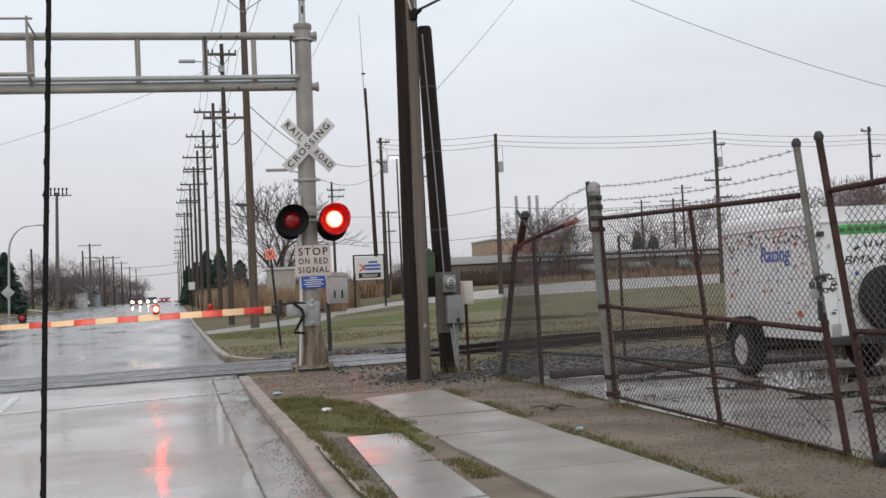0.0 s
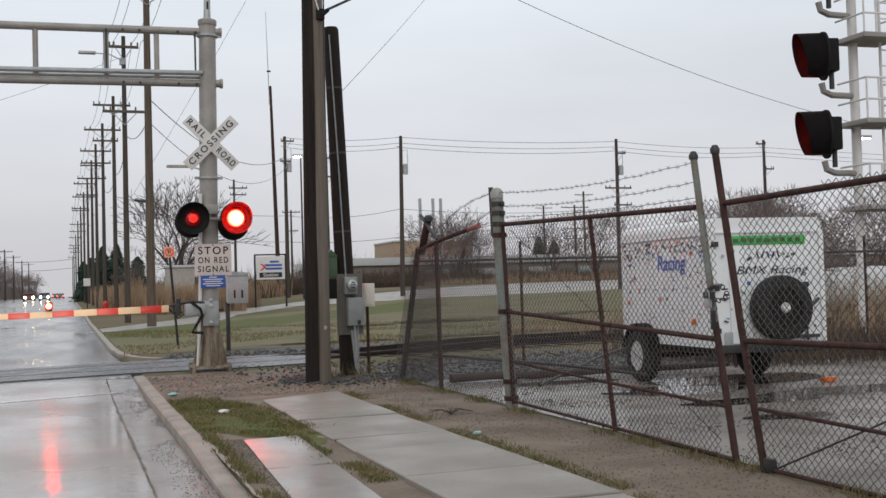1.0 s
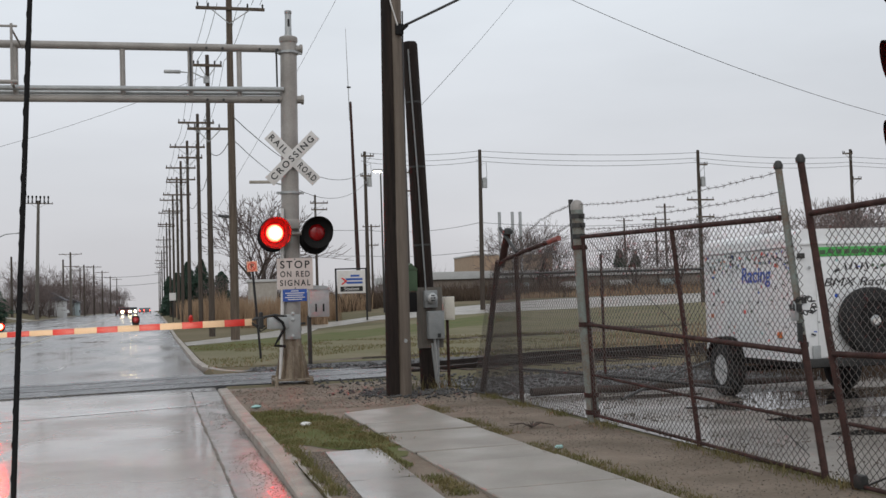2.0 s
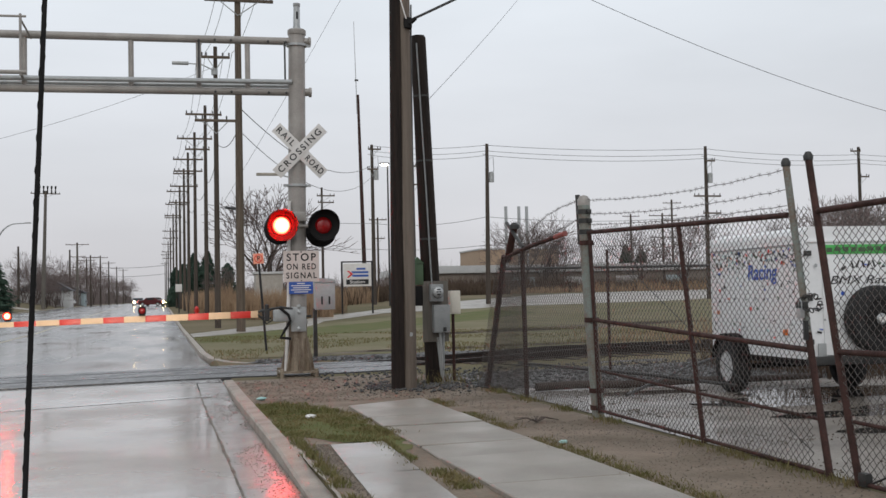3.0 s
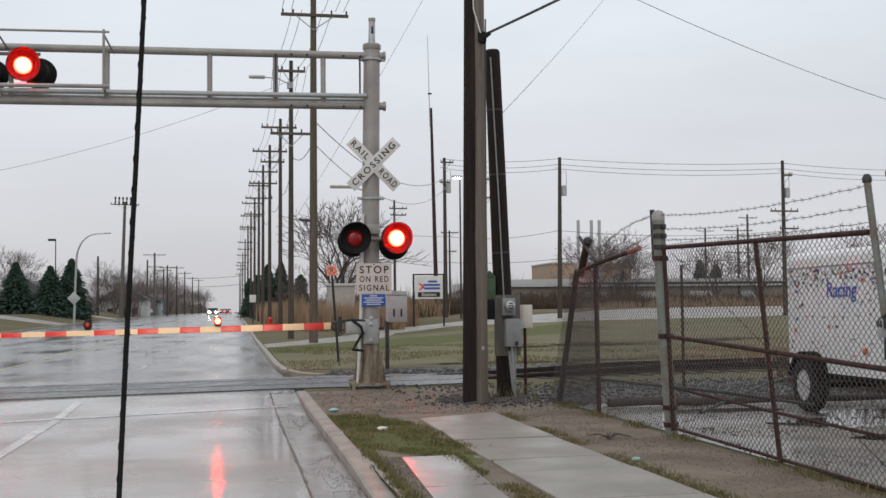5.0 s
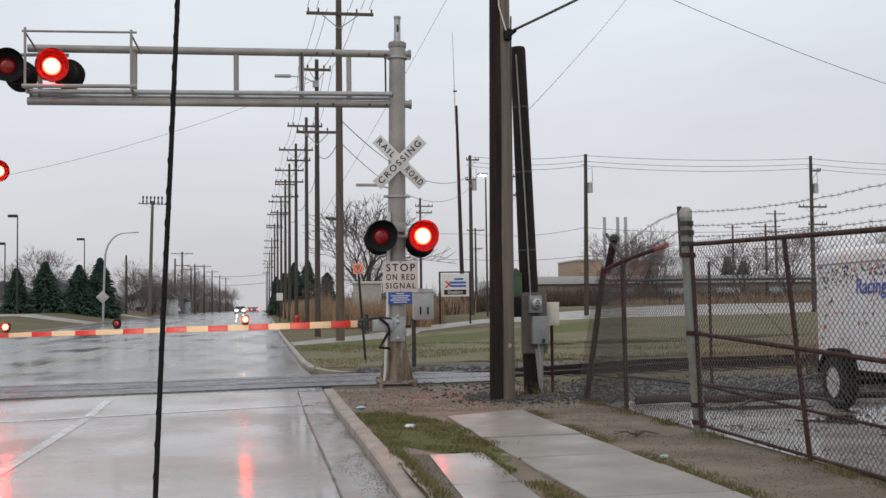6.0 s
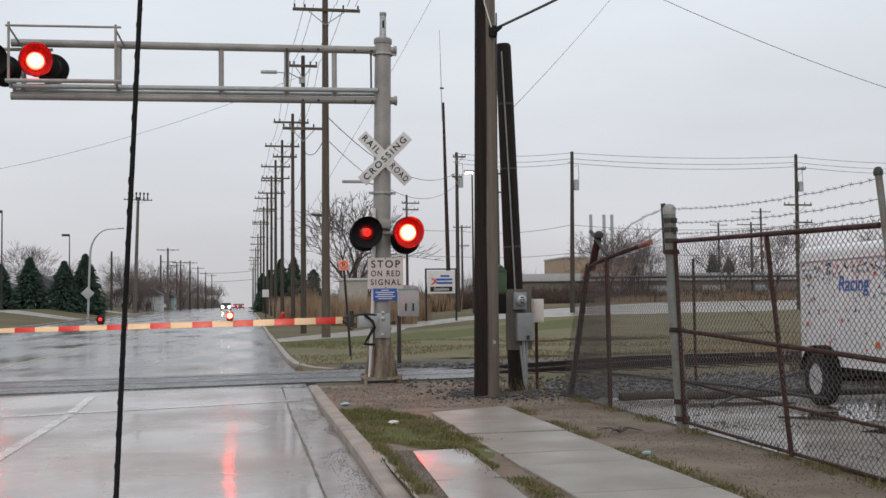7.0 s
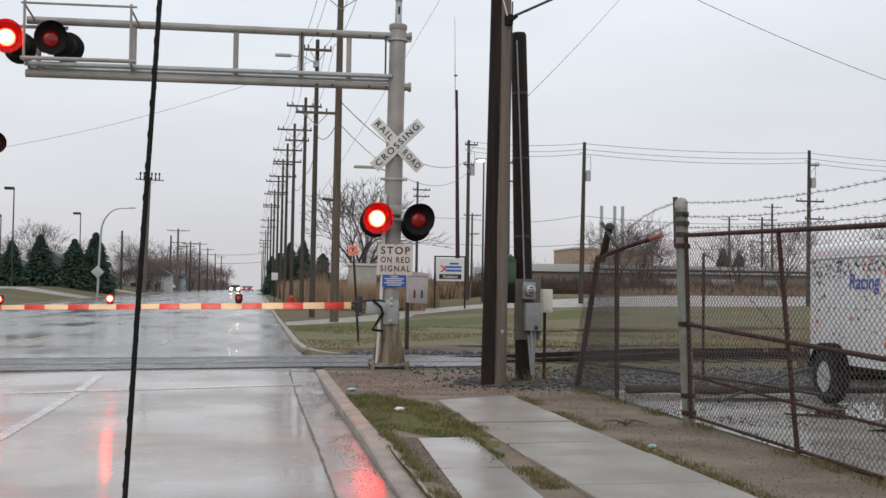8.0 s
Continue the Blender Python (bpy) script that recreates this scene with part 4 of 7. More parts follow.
    prism(bm, [(-0.37, 1.82), (-0.17, 1.82), (-0.27, 1.92)], 0.18, pose(0, 0.14, 0, 90, 0, 0))
    part("box_roof", bm, "greenbox", board)
    cab = thing("beige_box", pose(4.44, 17.15, 0), "small beige steel box on a post", "electrical box")
    part("cabinet", box(bm_new(), (0, 0, 1.22), (0.17, 0.16, 0.36), None, 0.012), "cream_paint", cab)
    part("door", box(bm_new(), (0.0, -0.083, 1.22), (0.13, 0.01, 0.31), None, 0.004), "cream_paint", cab)
    part("post", tube(bm_new(), [(-0.02, 0, -0.1), (-0.02, 0, 1.05)], 0.025, 8), "rust", cab)


build_near_poles()


# ---- chain-link fence and gates ----
FX = 4.5


def link_mesh(parent, y0, y1, z0, z1, name="chain_link", slope=0.0, dx=0.0, climb=0.0):
    """Woven wire: zigzag strands whose bends hook into each other."""
    verts, faces = [], []
    pitch, step, r = 0.037, 0.032, 0.0029
    rnd = random.Random(int(y0 * 100))
    k = 0
    y = y0
    strand = 0
    while y < y1:
        pts = []
        j = 0
        z = z0
        side = strand % 2
        while z <= z1 + climb * (y - y0) and (not slope or y < y1 - slope * z):
            off = pitch / 2 if (j % 2) == 0 else -pitch / 2
            bulge = 0.02 * math.sin(3.1 * y + 1.7 * z) * (1 - (z - z0) / (z1 - z0 + 0.01))
            pts.append((dx + bulge + (0.003 if j % 2 else -0.003), y + off, z))
            z += step
            j += 1
        if side:
            pts = [(px, 2 * y - py, pz) for px, py, pz in pts]
        for (xa, ya, za), (xb, yb, zb) in zip(pts, pts[1:]):
            d = Vector((xb - xa, yb - ya, zb - za)).normalized()
            u = Vector((1, 0, 0))
            v = d.cross(u)
            k = len(verts)
            for cx, cy, cz in ((xa, ya, za), (xb, yb, zb)):
                for a in (0, 2.094, 4.189):
                    q = math.cos(a) * u + math.sin(a) * v
                    verts.append((cx + r * q.x, cy + r * q.y, cz + r * q.z))
            faces += [(k, k + 1, k + 4, k + 3), (k + 1, k + 2, k + 5, k + 4), (k + 2, k, k + 3, k + 5)]
        y += pitch
        strand += 1
    me = bpy.data.meshes.new(name)
    me.from_pydata(verts, [], faces)
    me.materials.append(M["wire"])
    ob = new(name, me)
    ob.parent = parent
    tagged(ob, "rusty diamond-woven fence wire", kind="stuff")
    return ob


def build_fence():
    m = pose(FX, 0, 0)
    # fixed stretch from the leaning corner post to the gate post
    fence = thing("chain_link_fence", m, "rusty sagging chain-link fence stretch with barbed wire", "fence")
    part("corner_post", tube(bm_new(), [(0.14, 16.1, -0.1), (0.10, 14.95, 1.85)], 0.042, 12), "rust", fence, "rusty leaning end bar")
    part("corner_stub", tube(bm_new(), [(0.1, 14.80, 1.78), (0.1, 14.68, 1.95), (0.1, 14.47, 2.22)], 0.05, 12), "rust", fence, "weathered leaning corner post")
    part("stub_cap", lathe(bm_new(), [(0.065, 0), (0.065, 0.05), (0.04, 0.08), (0, 0.09)], 12, pose(0.1, 14.46, 2.19)), "dark_steel", fence)
    part("wire_arm", tube(bm_new(), [(0.08, 14.74, 2.29), (0.05, 13.95, 1.92)], 0.024, 8), "dark_steel", fence)
    part("line_post", tube(bm_new(), [(0.05, 13.95, -0.1), (0.03, 13.93, 1.9)], 0.03, 12), "rust", fence)
    part("top_rail", tube(bm_new(), [(0.1, 15.0, 1.82), (0.03, 13.6, 1.92), (0.0, 12.3, 2.0)], 0.026, 10), "rust", fence)
    part("rail_end", tube(bm_new(), [(0.006, 12.6, 1.98), (0.0, 12.25, 2.003)], 0.031, 10), "faded_red", fence, "faded red open rail end")
    part("tension_wire", tube(bm_new(), [(0.1, 15.6, 0.35), (0.05, 13.7, 0.42), (0, 11.5, 0.50)], 0.006, 6), "dark_steel", fence)
    link_mesh(fence, 11.62, 16.05, 0.02, 1.98, slope=0.6, climb=-0.045)
    # slack mesh folded double at the corner
    link_mesh(fence, 14.0, 16.0, 0.02, 1.88, slope=0.6, dx=0.07, climb=-0.04)
    # gate post
    post = thing("gate_post", m, "weathered green steel gate post with straps", "post")
    part("shaft", tube(bm_new(), [(0.03, 11.43, -0.2), (0.0, 11.55, 1.2), (-0.01, 11.62, 2.30)], 0.066, 16), "greenpost", post)
    part("post_cap", lathe(bm_new(), [(0.07, 0), (0.07, 0.06), (0.045, 0.10), (0, 0.115)], 16, pose(-0.01, 11.62, 2.27)), "galv", post)
    part("extension", tube(bm_new(), [(0.0, 11.78, 1.85), (-0.01, 11.80, 2.40)], 0.028, 10), "dark_steel", post)
    for z in (0.10, 0.28, 1.03, 1.86, 1.98, 2.10, 2.2):
        bm = bm_new()
        lathe(bm, [(0.073, -0.025), (0.078, -0.025), (0.078, 0.025), (0.073, 0.025)], 16, pose(0.025 - 0.015 * z, 11.45 + 0.075 * z, z))
        box(bm, (0.0, 11.35 + 0.075 * z, z), (0.03, 0.09, 0.04), None, 0.005)
        part("hinge_strap", bm, "rust" if z < 1.9 else "dark_steel", post)
    # two leaves, chained together
    for name, ys, zs, lean in (("left", (11.33, 7.10), (1.97, 1.86), 0.42), ("right", (6.78, 2.6), (1.86, 1.90), 0.45)):
        leaf = thing("fence_gate", m, "closed chain-link gate leaf of rusty pipe", "gate", "yard gate leaves")
        y0, y1 = ys
        z0, z1 = zs
        part("top_pipe", tube(bm_new(), [(0, y0 + (0.2 if name == "left" else 0.35), z0), (0, y1 + (0.42 if name == "left" else 0), z1)], 0.022, 12), "rust", leaf)
        part("middle_pipe", tube(bm_new(), [(0, y0 + (0.1 if name == "left" else 0.17), 1.03 if name == "left" else 0.88), (0, y1 + (0.2 if name == "left" else 0), 0.88 if name == "left" else 0.93)], 0.021, 12), "rust", leaf)
        part("lower_pipe", tube(bm_new(), [(0, y0, 0.50 if name == "left" else 0.42), (0, (y0 + y1) / 2, 0.44 if name == "left" else 0.38), (0, y1 + 0.1, 0.40)], 0.014, 8), "rust", leaf)
        part("bottom_pipe", tube(bm_new(), [(0, y0, 0.08 if name == "left" else 0.02), (0, y1, 0.03)], 0.016, 10), "rust", leaf)
        if name == "left":
            part("upright", tube(bm_new(), [(0, 8.97, 0.02), (0, 9.34, 1.92)], 0.022, 12), "rust", leaf)
            part("upright", tube(bm_new(), [(0, 7.08, -0.02), (0, 7.30, 1.0)], 0.026, 12), "rust", leaf, "rust-red gate upright")
            part("upright", tube(bm_new(), [(0, 7.30, 1.0), (0, 7.52, 2.24)], 0.026, 12), "greenpost", leaf, "weathered grey-green gate upright")
            part("upright", tube(bm_new(), [(0, 11.33, 0.05), (0, 11.5, 1.97)], 0.022, 12), "rust", leaf)
            part("knob", lathe(bm_new(), [(0.033, 0), (0.036, 0.03), (0.02, 0.06), (0, 0.065)], 12, pose(0, 7.52, 2.22)), "dark_steel", leaf)
            part("brace", tube(bm_new(), [(0.01, 11.3, 1.9), (0.01, 9.0, 0.9), (0.01, 7.3, 0.15)], 0.004, 6), "dark_steel", leaf)
        else:
            part("upright", tube(bm_new(), [(0, 6.74, -0.02), (0, 6.97, 1.0), (0, 7.22, 2.25)], 0.026, 12), "rust", leaf, "dark rusty gate upright")
            part("upright", tube(bm_new(), [(0, 4.6, 0.02), (0, 4.65, 1.88)], 0.022, 12), "rust", leaf)
            part("knob", lathe(bm_new(), [(0.033, 0), (0.036, 0.03), (0.02, 0.06), (0, 0.065)], 12, pose(0, 7.22, 2.23)), "dark_steel", leaf)
            part("brace", tube(bm_new(), [(0.01, 6.63, 0.03), (0.01, 5.5, 0.47), (0.01, 4.7, 0.8)], 0.007, 6), "dark_steel", leaf)
            part("foot", box(bm_new(), (0, 6.68, 0.05), (0.06, 0.10, 0.10), pose(0, 0, 0), 0.03), "dark_steel", leaf)
        if name == "left":
            link_mesh(leaf, 7.28, 11.4, 0.05, 1.91, climb=0.027)
        else:
            link_mesh(leaf, 3.0, 6.95, 0.03, 1.945, climb=-0.009)
    # chain and padlock
    chain = thing("chain_and_padlock", pose(FX, 7.22, 1.22), "steel chain and padlock joining the gate leaves", "padlock")
    rnd = random.Random(4)
    for i in range(18):
        a = 2 * math.pi * i / 18
        bm = bm_new()
        pts = [(0.028 * math.cos(b), 0.015 * math.sin(b), 0) for b in [2 * math.pi * j / 8 for j in range(9)]]
        tube(bm, pts, 0.0045, 5, caps=False)
        part("link", bm, "dark_steel", chain, m=pose(-0.035 + 0.01 * math.sin(2 * a), 0.14 * math.cos(a), 0.05 * math.sin(a) + rnd.uniform(-0.01, 0.01), 90 * (i % 2), 20 * math.sin(a), 90))
    bm = bm_new()
    box(bm, (-0.05, 0.09, -0.08), (0.035, 0.06, 0.07), None, 0.01)
    tube(bm, [(-0.05, 0.07, -0.05), (-0.05, 0.07, 0.0), (-0.05, 0.09, 0.02), (-0.05, 0.11, 0.0), (-0.05, 0.11, -0.05)], 0.006, 6)
    part("padlock", bm, "zinc", chain, "silvery padlock")
    bm = bm_new()
    box(bm, (-0.03, 0.10, -0.02), (0.03, 0.12, 0.05), None, 0.006)
    part("hasp", bm, "dark_steel", chain)
    part("bolt", box(bm_new(), (-0.03, 0.06, -0.20), (0.03, 0.03, 0.14), None, 0.006), "dark_steel", chain)
    # barbed wire
    barb = thing("barbed_wire", m, "three sagging strands of barbed wire over the gate", "barbed wire")
    for (ya, za), (yb, zb), s in (((11.62, 2.33), (7.53, 2.20), 0.06), ((11.62, 2.18), (7.53, 2.05), 0.05), ((11.62, 2.06), (7.53, 1.93), 0.03), ((14.0, 1.97), (11.7, 2.33), -0.1), ((13.9, 1.95), (11.7, 2.15), 0.03)):
        bm = bm_new()
        n = 34
        pts = [(0.01 * math.sin(i), ya + (yb - ya) * i / n, za + (zb - za) * i / n - s * 4 * (i / n) * (1 - i / n) + 0.004 * math.sin(i * 2.3)) for i in range(n + 1)]
        tube(bm, pts, 0.0028, 4)
        for i in range(0, n, 1):
            x, y, z = pts[i]
            tube(bm, [(x - 0.012, y - 0.01, z - 0.02), (x + 0.012, y + 0.01, z + 0.02)], 0.002, 3)
            tube(bm, [(x + 0.012, y - 0.012, z - 0.012), (x - 0.012, y + 0.012, z + 0.016)], 0.002, 3)
        part("strand", bm, "wire", barb)


build_fence()


# ---- the trailer in the yard ----
def wheel(parent, m, r=0.335, w=0.21, rim="rim", name="wheel"):
    wh = new(name)
    wh.parent, wh.matrix_basis = parent, m  # axle along local z
    prof = [(r * 0.60, -w / 2), (r * 0.86, -w / 2), (r * 0.96, -w * 0.42), (r, -w * 0.30), (r, w * 0.30), (r * 0.96, w * 0.42), (r * 0.86, w / 2), (r * 0.60, w / 2), (r * 0.58, 0)]
    part("tyre", lathe(bm_new(), prof + [prof[0]], 32), "tyre", wh)
    bm = bm_new()
    lathe(bm, [(r * 0.61, w * 0.40), (r * 0.56, w * 0.42), (r * 0.52, w * 0.25), (r * 0.2, w * 0.30), (r * 0.18, w * 0.42), (0, w * 0.44)], 24)
    part("rim", bm, rim, wh)
    for i in range(5):
        a = radians(72 * i)
        part("slot", box(bm_new(), (r * 0.38 * math.cos(a), r * 0.38 * math.sin(a), w * 0.29), (0.085, 0.06, 0.024), pose(0, 0, 0), 0.008), "ink", wh)
    return wh


def build_trailer():
    W, L, Z0, Z1 = 1.52, 2.42, 0.50, 2.03
    tr = thing("cargo_trailer", pose(7.2, 11.75, 0, 0, 0, -2), "small white enclosed cargo trailer covered in stickers", "trailer")
    # body with a rounded roof: outline across the width, drawn along the length
    bm = bm_new()
    out = [(0, Z0), (W, Z0), (W, Z1 - 0.12)]
    for i in range(7):
        a = radians(90 * i / 6)
        out.append((W - 0.12 + 0.12 * math.cos(a), Z1 - 0.12 + 0.12 * math.sin(a)))
    for i in range(7):
        a = radians(90 + 90 * i / 6)
        out.append((0.12 + 0.12 * math.cos(a), Z1 - 0.12 + 0.12 * math.sin(a)))
    out.append((0, Z1 - 0.12))
    clean = []
    for p in out:
        if not clean or (abs(p[0] - clean[-1][0]) + abs(p[1] - clean[-1][1])) > 1e-5:
            clean.append(p)
    prism(bm, clean, -L, pose(0, 0, 0, 90, 0, 0))
    part("body", bm, "trailer", tr)
    # rear frame, two seams and trims
    bm = bm_new()
    box(bm, (0.02, -0.01, 1.2), (0.06, 0.03, 1.36), None, 0.006)
    box(bm, (W - 0.02, -0.01, 1.2), (0.06, 0.03, 1.36), None, 0.006)
    box(bm, (W / 2, -0.01, Z1 - 0.17), (W - 0.02, 0.03, 0.025), None, 0.004)
    part("rear_frame", bm, "trailer", tr)
    part("rear_door", box(bm_new(), (W / 2 + 0.06, -0.012, 1.17), (W - 0.36, 0.022, 1.26), None, 0.006), "trailer", tr)
    part("drip_rail", box(bm_new(), (-0.006, L / 2, Z1 - 0.20), (0.014, L, 0.016)), "zinc", tr)
    part("skirt", box(bm_new(), (W / 2, L / 2, Z0 - 0.04), (W - 0.1, L - 0.05, 0.09), None, 0.01), "black", tr)
    part("rear_bumper", box(bm_new(), (W / 2, -0.02, Z0 - 0.02), (W - 0.04, 0.06, 0.10), None, 0.012), "dark_steel", tr)
    part("axle", tube(bm_new(), [(0.05, 1.72, 0.33), (W - 0.05, 1.72, 0.33)], 0.035, 10), "black", tr)
    part("spring_beam", box(bm_new(), (W / 2, 1.4, 0.42), (1.0, 1.3, 0.05)), "black", tr)
    bm = bm_new()
    n = 14
    st = []
    for i in range(n + 1):
        a = radians(10 + 160 * i / n)
        st.append([bm.verts.new((x, 1.72 - 0.40 * math.cos(a), 0.36 + 0.40 * math.sin(a))) for x in (-0.17, 0.0)])
    for a, b in zip(st, st[1:]):
        bm.faces.new((a[0], a[1], b[1], b[0]))
    bmesh.ops.solidify(bm, geom=bm.faces, thickness=0.012)
    part("mudguard", bm, "black", tr)
    wheel(tr, pose(-0.06, 1.72, 0.335, 0, -90, 0))
    wheel(tr, pose(W + 0.06, 1.72, 0.335, 0, 90, 0))
    spare = wheel(tr, pose(0.83, -0.16, 0.95) @ FRONT, 0.385, 0.22, "black", "spare_wheel")
    part("hub", lathe(bm_new(), [(0.07, 0.09), (0.05, 0.11), (0, 0.115)], 12), "zinc", spare)
    part("hub_plate", box(bm_new(), (0, 0, 0.118), (0.09, 0.06, 0.01), pose(0, 0, 0, 0, 0, 20)), "white", spare)
    bm = bm_new()
    tube(bm, [(1.12, -0.05, 0.98), (1.28, -0.14, 0.98), (1.36, -0.14, 1.05)], 0.022, 8)
    tube(bm, [(1.25, -0.05, 0.55), (1.25, -0.05, 1.25)], 0.012, 8)
    box(bm, (1.25, -0.05, 1.22), (0.06, 0.05, 0.06), None, 0.01)
    box(bm, (1.25, -0.06, 0.6), (0.3, 0.05, 0.04), None, 0.008)
    part("door_latch", bm, "dark_steel", tr, "dark steel bar latch")
    for z in (0.7, 1.2, 1.72):
        part("hinge", box(bm_new(), (0.05, -0.03, z), (0.09, 0.03, 0.06), None, 0.006), "dark_steel", tr)
    part("side_lamp", box(bm_new(), (-0.012, 0.42, 0.80), (0.02, 0.09, 0.07), None, 0.008), "amber", tr, "amber side lamp")
    part("side_reflector", box(bm_new(), (-0.012, 2.2, 1.02), (0.012, 0.07, 0.05), None, 0.006), "amber", tr)
    part("rear_plate", box(bm_new(), (0.20, -0.03, 0.6), (0.10, 0.01, 0.16), None, 0.004), "zinc", tr)
    part("jack_stand", box(bm_new(), (1.75, 0.3, 0.03), (0.18, 0.10, 0.055), None, 0.01), "amber", tr, "orange plastic chock")
    # stickers
    side = pose(-0.006, 0, 0) @ pose(0, 0, 0, 90, 0, -90)
    lettering("side_lettering", "Racing", 0.27, "inkblue", tr, pose(-0.006, 0.98, 1.52) @ pose(0, 0, 0, 90, 0, -90), 0.75, 0.15)
    part("green_banner", box(bm_new(), (0.77, -0.027, 1.76), (1.0, 0.006, 0.11), None, 0.002), "green", tr, "bright green sticker strip")
    rnd = random.Random(21)
    for i in range(9):
        part("banner_bar", box(bm_new(), (0.33 + 0.105 * i, -0.031, 1.76 + rnd.uniform(-0.008, 0.008)), (0.07, 0.004, 0.05), None), "greenbox", tr)
    lettering("rear_lettering", "BMX Racing", 0.14, "ink", tr, pose(0.80, -0.026, 1.40) @ FRONT, 0.98, 0.3, 0.0)
    for i in range(5):
        part("rear_bar", box(bm_new(), (0, 0, 0), (0.02, 0.005, 0.085), None), "ink", tr, m=pose(0.62 + 0.07 * i, -0.026, 1.585, 0, 22 if i % 2 else -18, 0))
    mats = ["red", "ink", "ink", "inkblue", "greenbox", "dark_steel", "teal", "zinc", "zinc", "ink", "orange"]
    for i in range(230):
        y, z = rnd.uniform(0.05, L - 0.06), rnd.uniform(0.62, 1.80) if i % 2 else rnd.uniform(1.58, 1.80)
        if 0.55 < y < 1.4 and 1.38 < z < 1.64:
            continue
        s = (rnd.uniform(0.02, 0.07), rnd.uniform(0.012, 0.035))
        if (y - 1.72) ** 2 + (z - 0.36) ** 2 < 0.45 ** 2:
            continue
        if z < 1.15 and rnd.random() < 0.6:
            continue
        bm = box(bm_new(), (0, 0, 0), (s[0], s[1], 0.003), None) if i % 3 else lathe(bm_new(), [(s[1] * 0.8, -0.0015), (s[1] * 0.8, 0.0015)], 10)
        part("sticker", bm, rnd.choice(mats), tr, smooth=False, m=pose(-0.004, y, z) @ pose(0, 0, 0, 90, 0, -90) @ pose(0, 0, 0, 0, 0, rnd.uniform(-35, 35)))
    for i in range(60):
        x, z = rnd.uniform(0.10, W - 0.08), rnd.uniform(0.6, 1.68)
        if (x - 0.83) ** 2 + (z - 0.95) ** 2 < 0.42 ** 2 or (0.3 < x < 1.3 and 1.30 < z < 1.50):
            continue
        s = (rnd.uniform(0.02, 0.08), rnd.uniform(0.012, 0.035))
        bm = box(bm_new(), (0, 0, 0), (s[0], s[1], 0.003), None) if i % 3 else lathe(bm_new(), [(s[1] * 0.8, -0.0015), (s[1] * 0.8, 0.0015)], 10)
        part("sticker", bm, rnd.choice(mats), tr, smooth=False, m=pose(x, -0.026, z) @ FRONT @ pose(0, 0, 0, 0, 0, rnd.uniform(-35, 35)))


build_trailer()


# ---- utility poles and wires ----
def far_pole(x, y, h, arms=(), mat="greywood", r=0.16, lean=0.0, gear=False, group="roadside utility poles", label="tall weathered wooden utility pole with crossarms"):
    p = thing("utility_pole", pose(x, y, 0, 0, lean, 0), label, "utility pole", group)
    part("shaft", lathe(bm_new(), [(r, -0.4), (r * 0.95, 1.0), (r * 0.62, h), (0.0, h + 0.02)], 12), mat, p)
    for z, w, off in arms:
        part("crossarm", box(bm_new(), (off, -0.16, z), (w, 0.10, 0.13), None, 0.01), "wood", p)
        bm = bm_new()
        tube(bm, [(off - w * 0.28, -0.2, z - 0.05), (0, -0.17, z - 0.65)], 0.022, 5)
        tube(bm, [(off + w * 0.28, -0.2, z - 0.05), (0, -0.17, z - 0.65)], 0.022, 5)
        part("brace", bm, "zinc", p)
        for f in (-0.47, -0.32, 0.25, 0.47):
            part("insulator", lathe(bm_new(), [(0.02, 0), (0.045, 0.06), (0.03, 0.10), (0.05, 0.13), (0.0, 0.2)], 8, pose(off + f * w, -0.16, z + 0.06)), "dark_steel", p)
    if gear:
        part("transformer", lathe(bm_new(), [(0.0, 0.0), (0.2, 0.0), (0.2, 0.75), (0.12, 0.82), (0.0, 0.84)], 14, pose(0.33, -0.1, h - 3.0)), "zinc", p, "grey pole transformer")
        bm = bm_new()
        tube(bm, [(0.1, 0, h - 1.2), (0.5, 0, h - 1.0), (0.55, 0, h - 2.0), (0.35, 0, h - 2.8)], 0.02, 5)
        tube(bm, [(0.1, 0, h - 0.9), (-0.35, 0, h - 0.8)], 0.02, 5)
        part("drop_leads", bm, "cable", p)
    return p


LINE = [(3.34, 48.9, 15.6, ((14.1, 2.9, 0.05),)), (2.78, 57.0, 13.9, ((13.35, 1.4, 0.0), (10.2, 2.06, 0.0))), (2.97, 75.0, 14.0, ((13.4, 2.3, -0.1),)),
        (2.65, 87.0, 14.0, ((13.5, 2.6, 0.0), (12.7, 1.8, 0.2))), (2.45, 99.0, 14.0, ((13.4, 2.5, 0.0), (12.4, 2.4, 0.0))), (2.35, 111.0, 14.0, ((13.5, 2.0, 0.0), (12.3, 2.6, 0.0))),
        (2.25, 128.0, 14.0, ((13.4, 2.4, -0.2), (12.2, 2.2, 0.0))), (2.1, 145.0, 14.0, ((13.4, 2.6, 0.0), (12.0, 2.0, -0.4))), (2.0, 168.0, 14.0, ((13.4, 2.4, 0.0),)),
        (1.9, 200.0, 14.0, ((13.4, 2.6, 0.0), (12.2, 2.6, 0.0))), (1.85, 245.0, 14.0, ((13.4, 2.6, 0.0), (11.8, 2.6, 0.0), (10.4, 2.2, 0.0))), (1.8, 300.0, 14.0, ((13.4, 2.6, 0.0),)), (1.8, 370.0, 14.0, ((13.4, 2.6, 0.0),))]


def wire(name, a, b, sag, r=0.012, label="thin black overhead wire", mat="cable", n=16, group="overhead wires"):
    a, b = Vector(a), Vector(b)
    pts = [a.lerp(b, i / n) - Vector((0, 0, sag * 4 * (i / n) * (1 - i / n))) for i in range(n + 1)]
    solid(name, tube(bm_new(), pts, r, 5), mat, label, "wire", "", group)


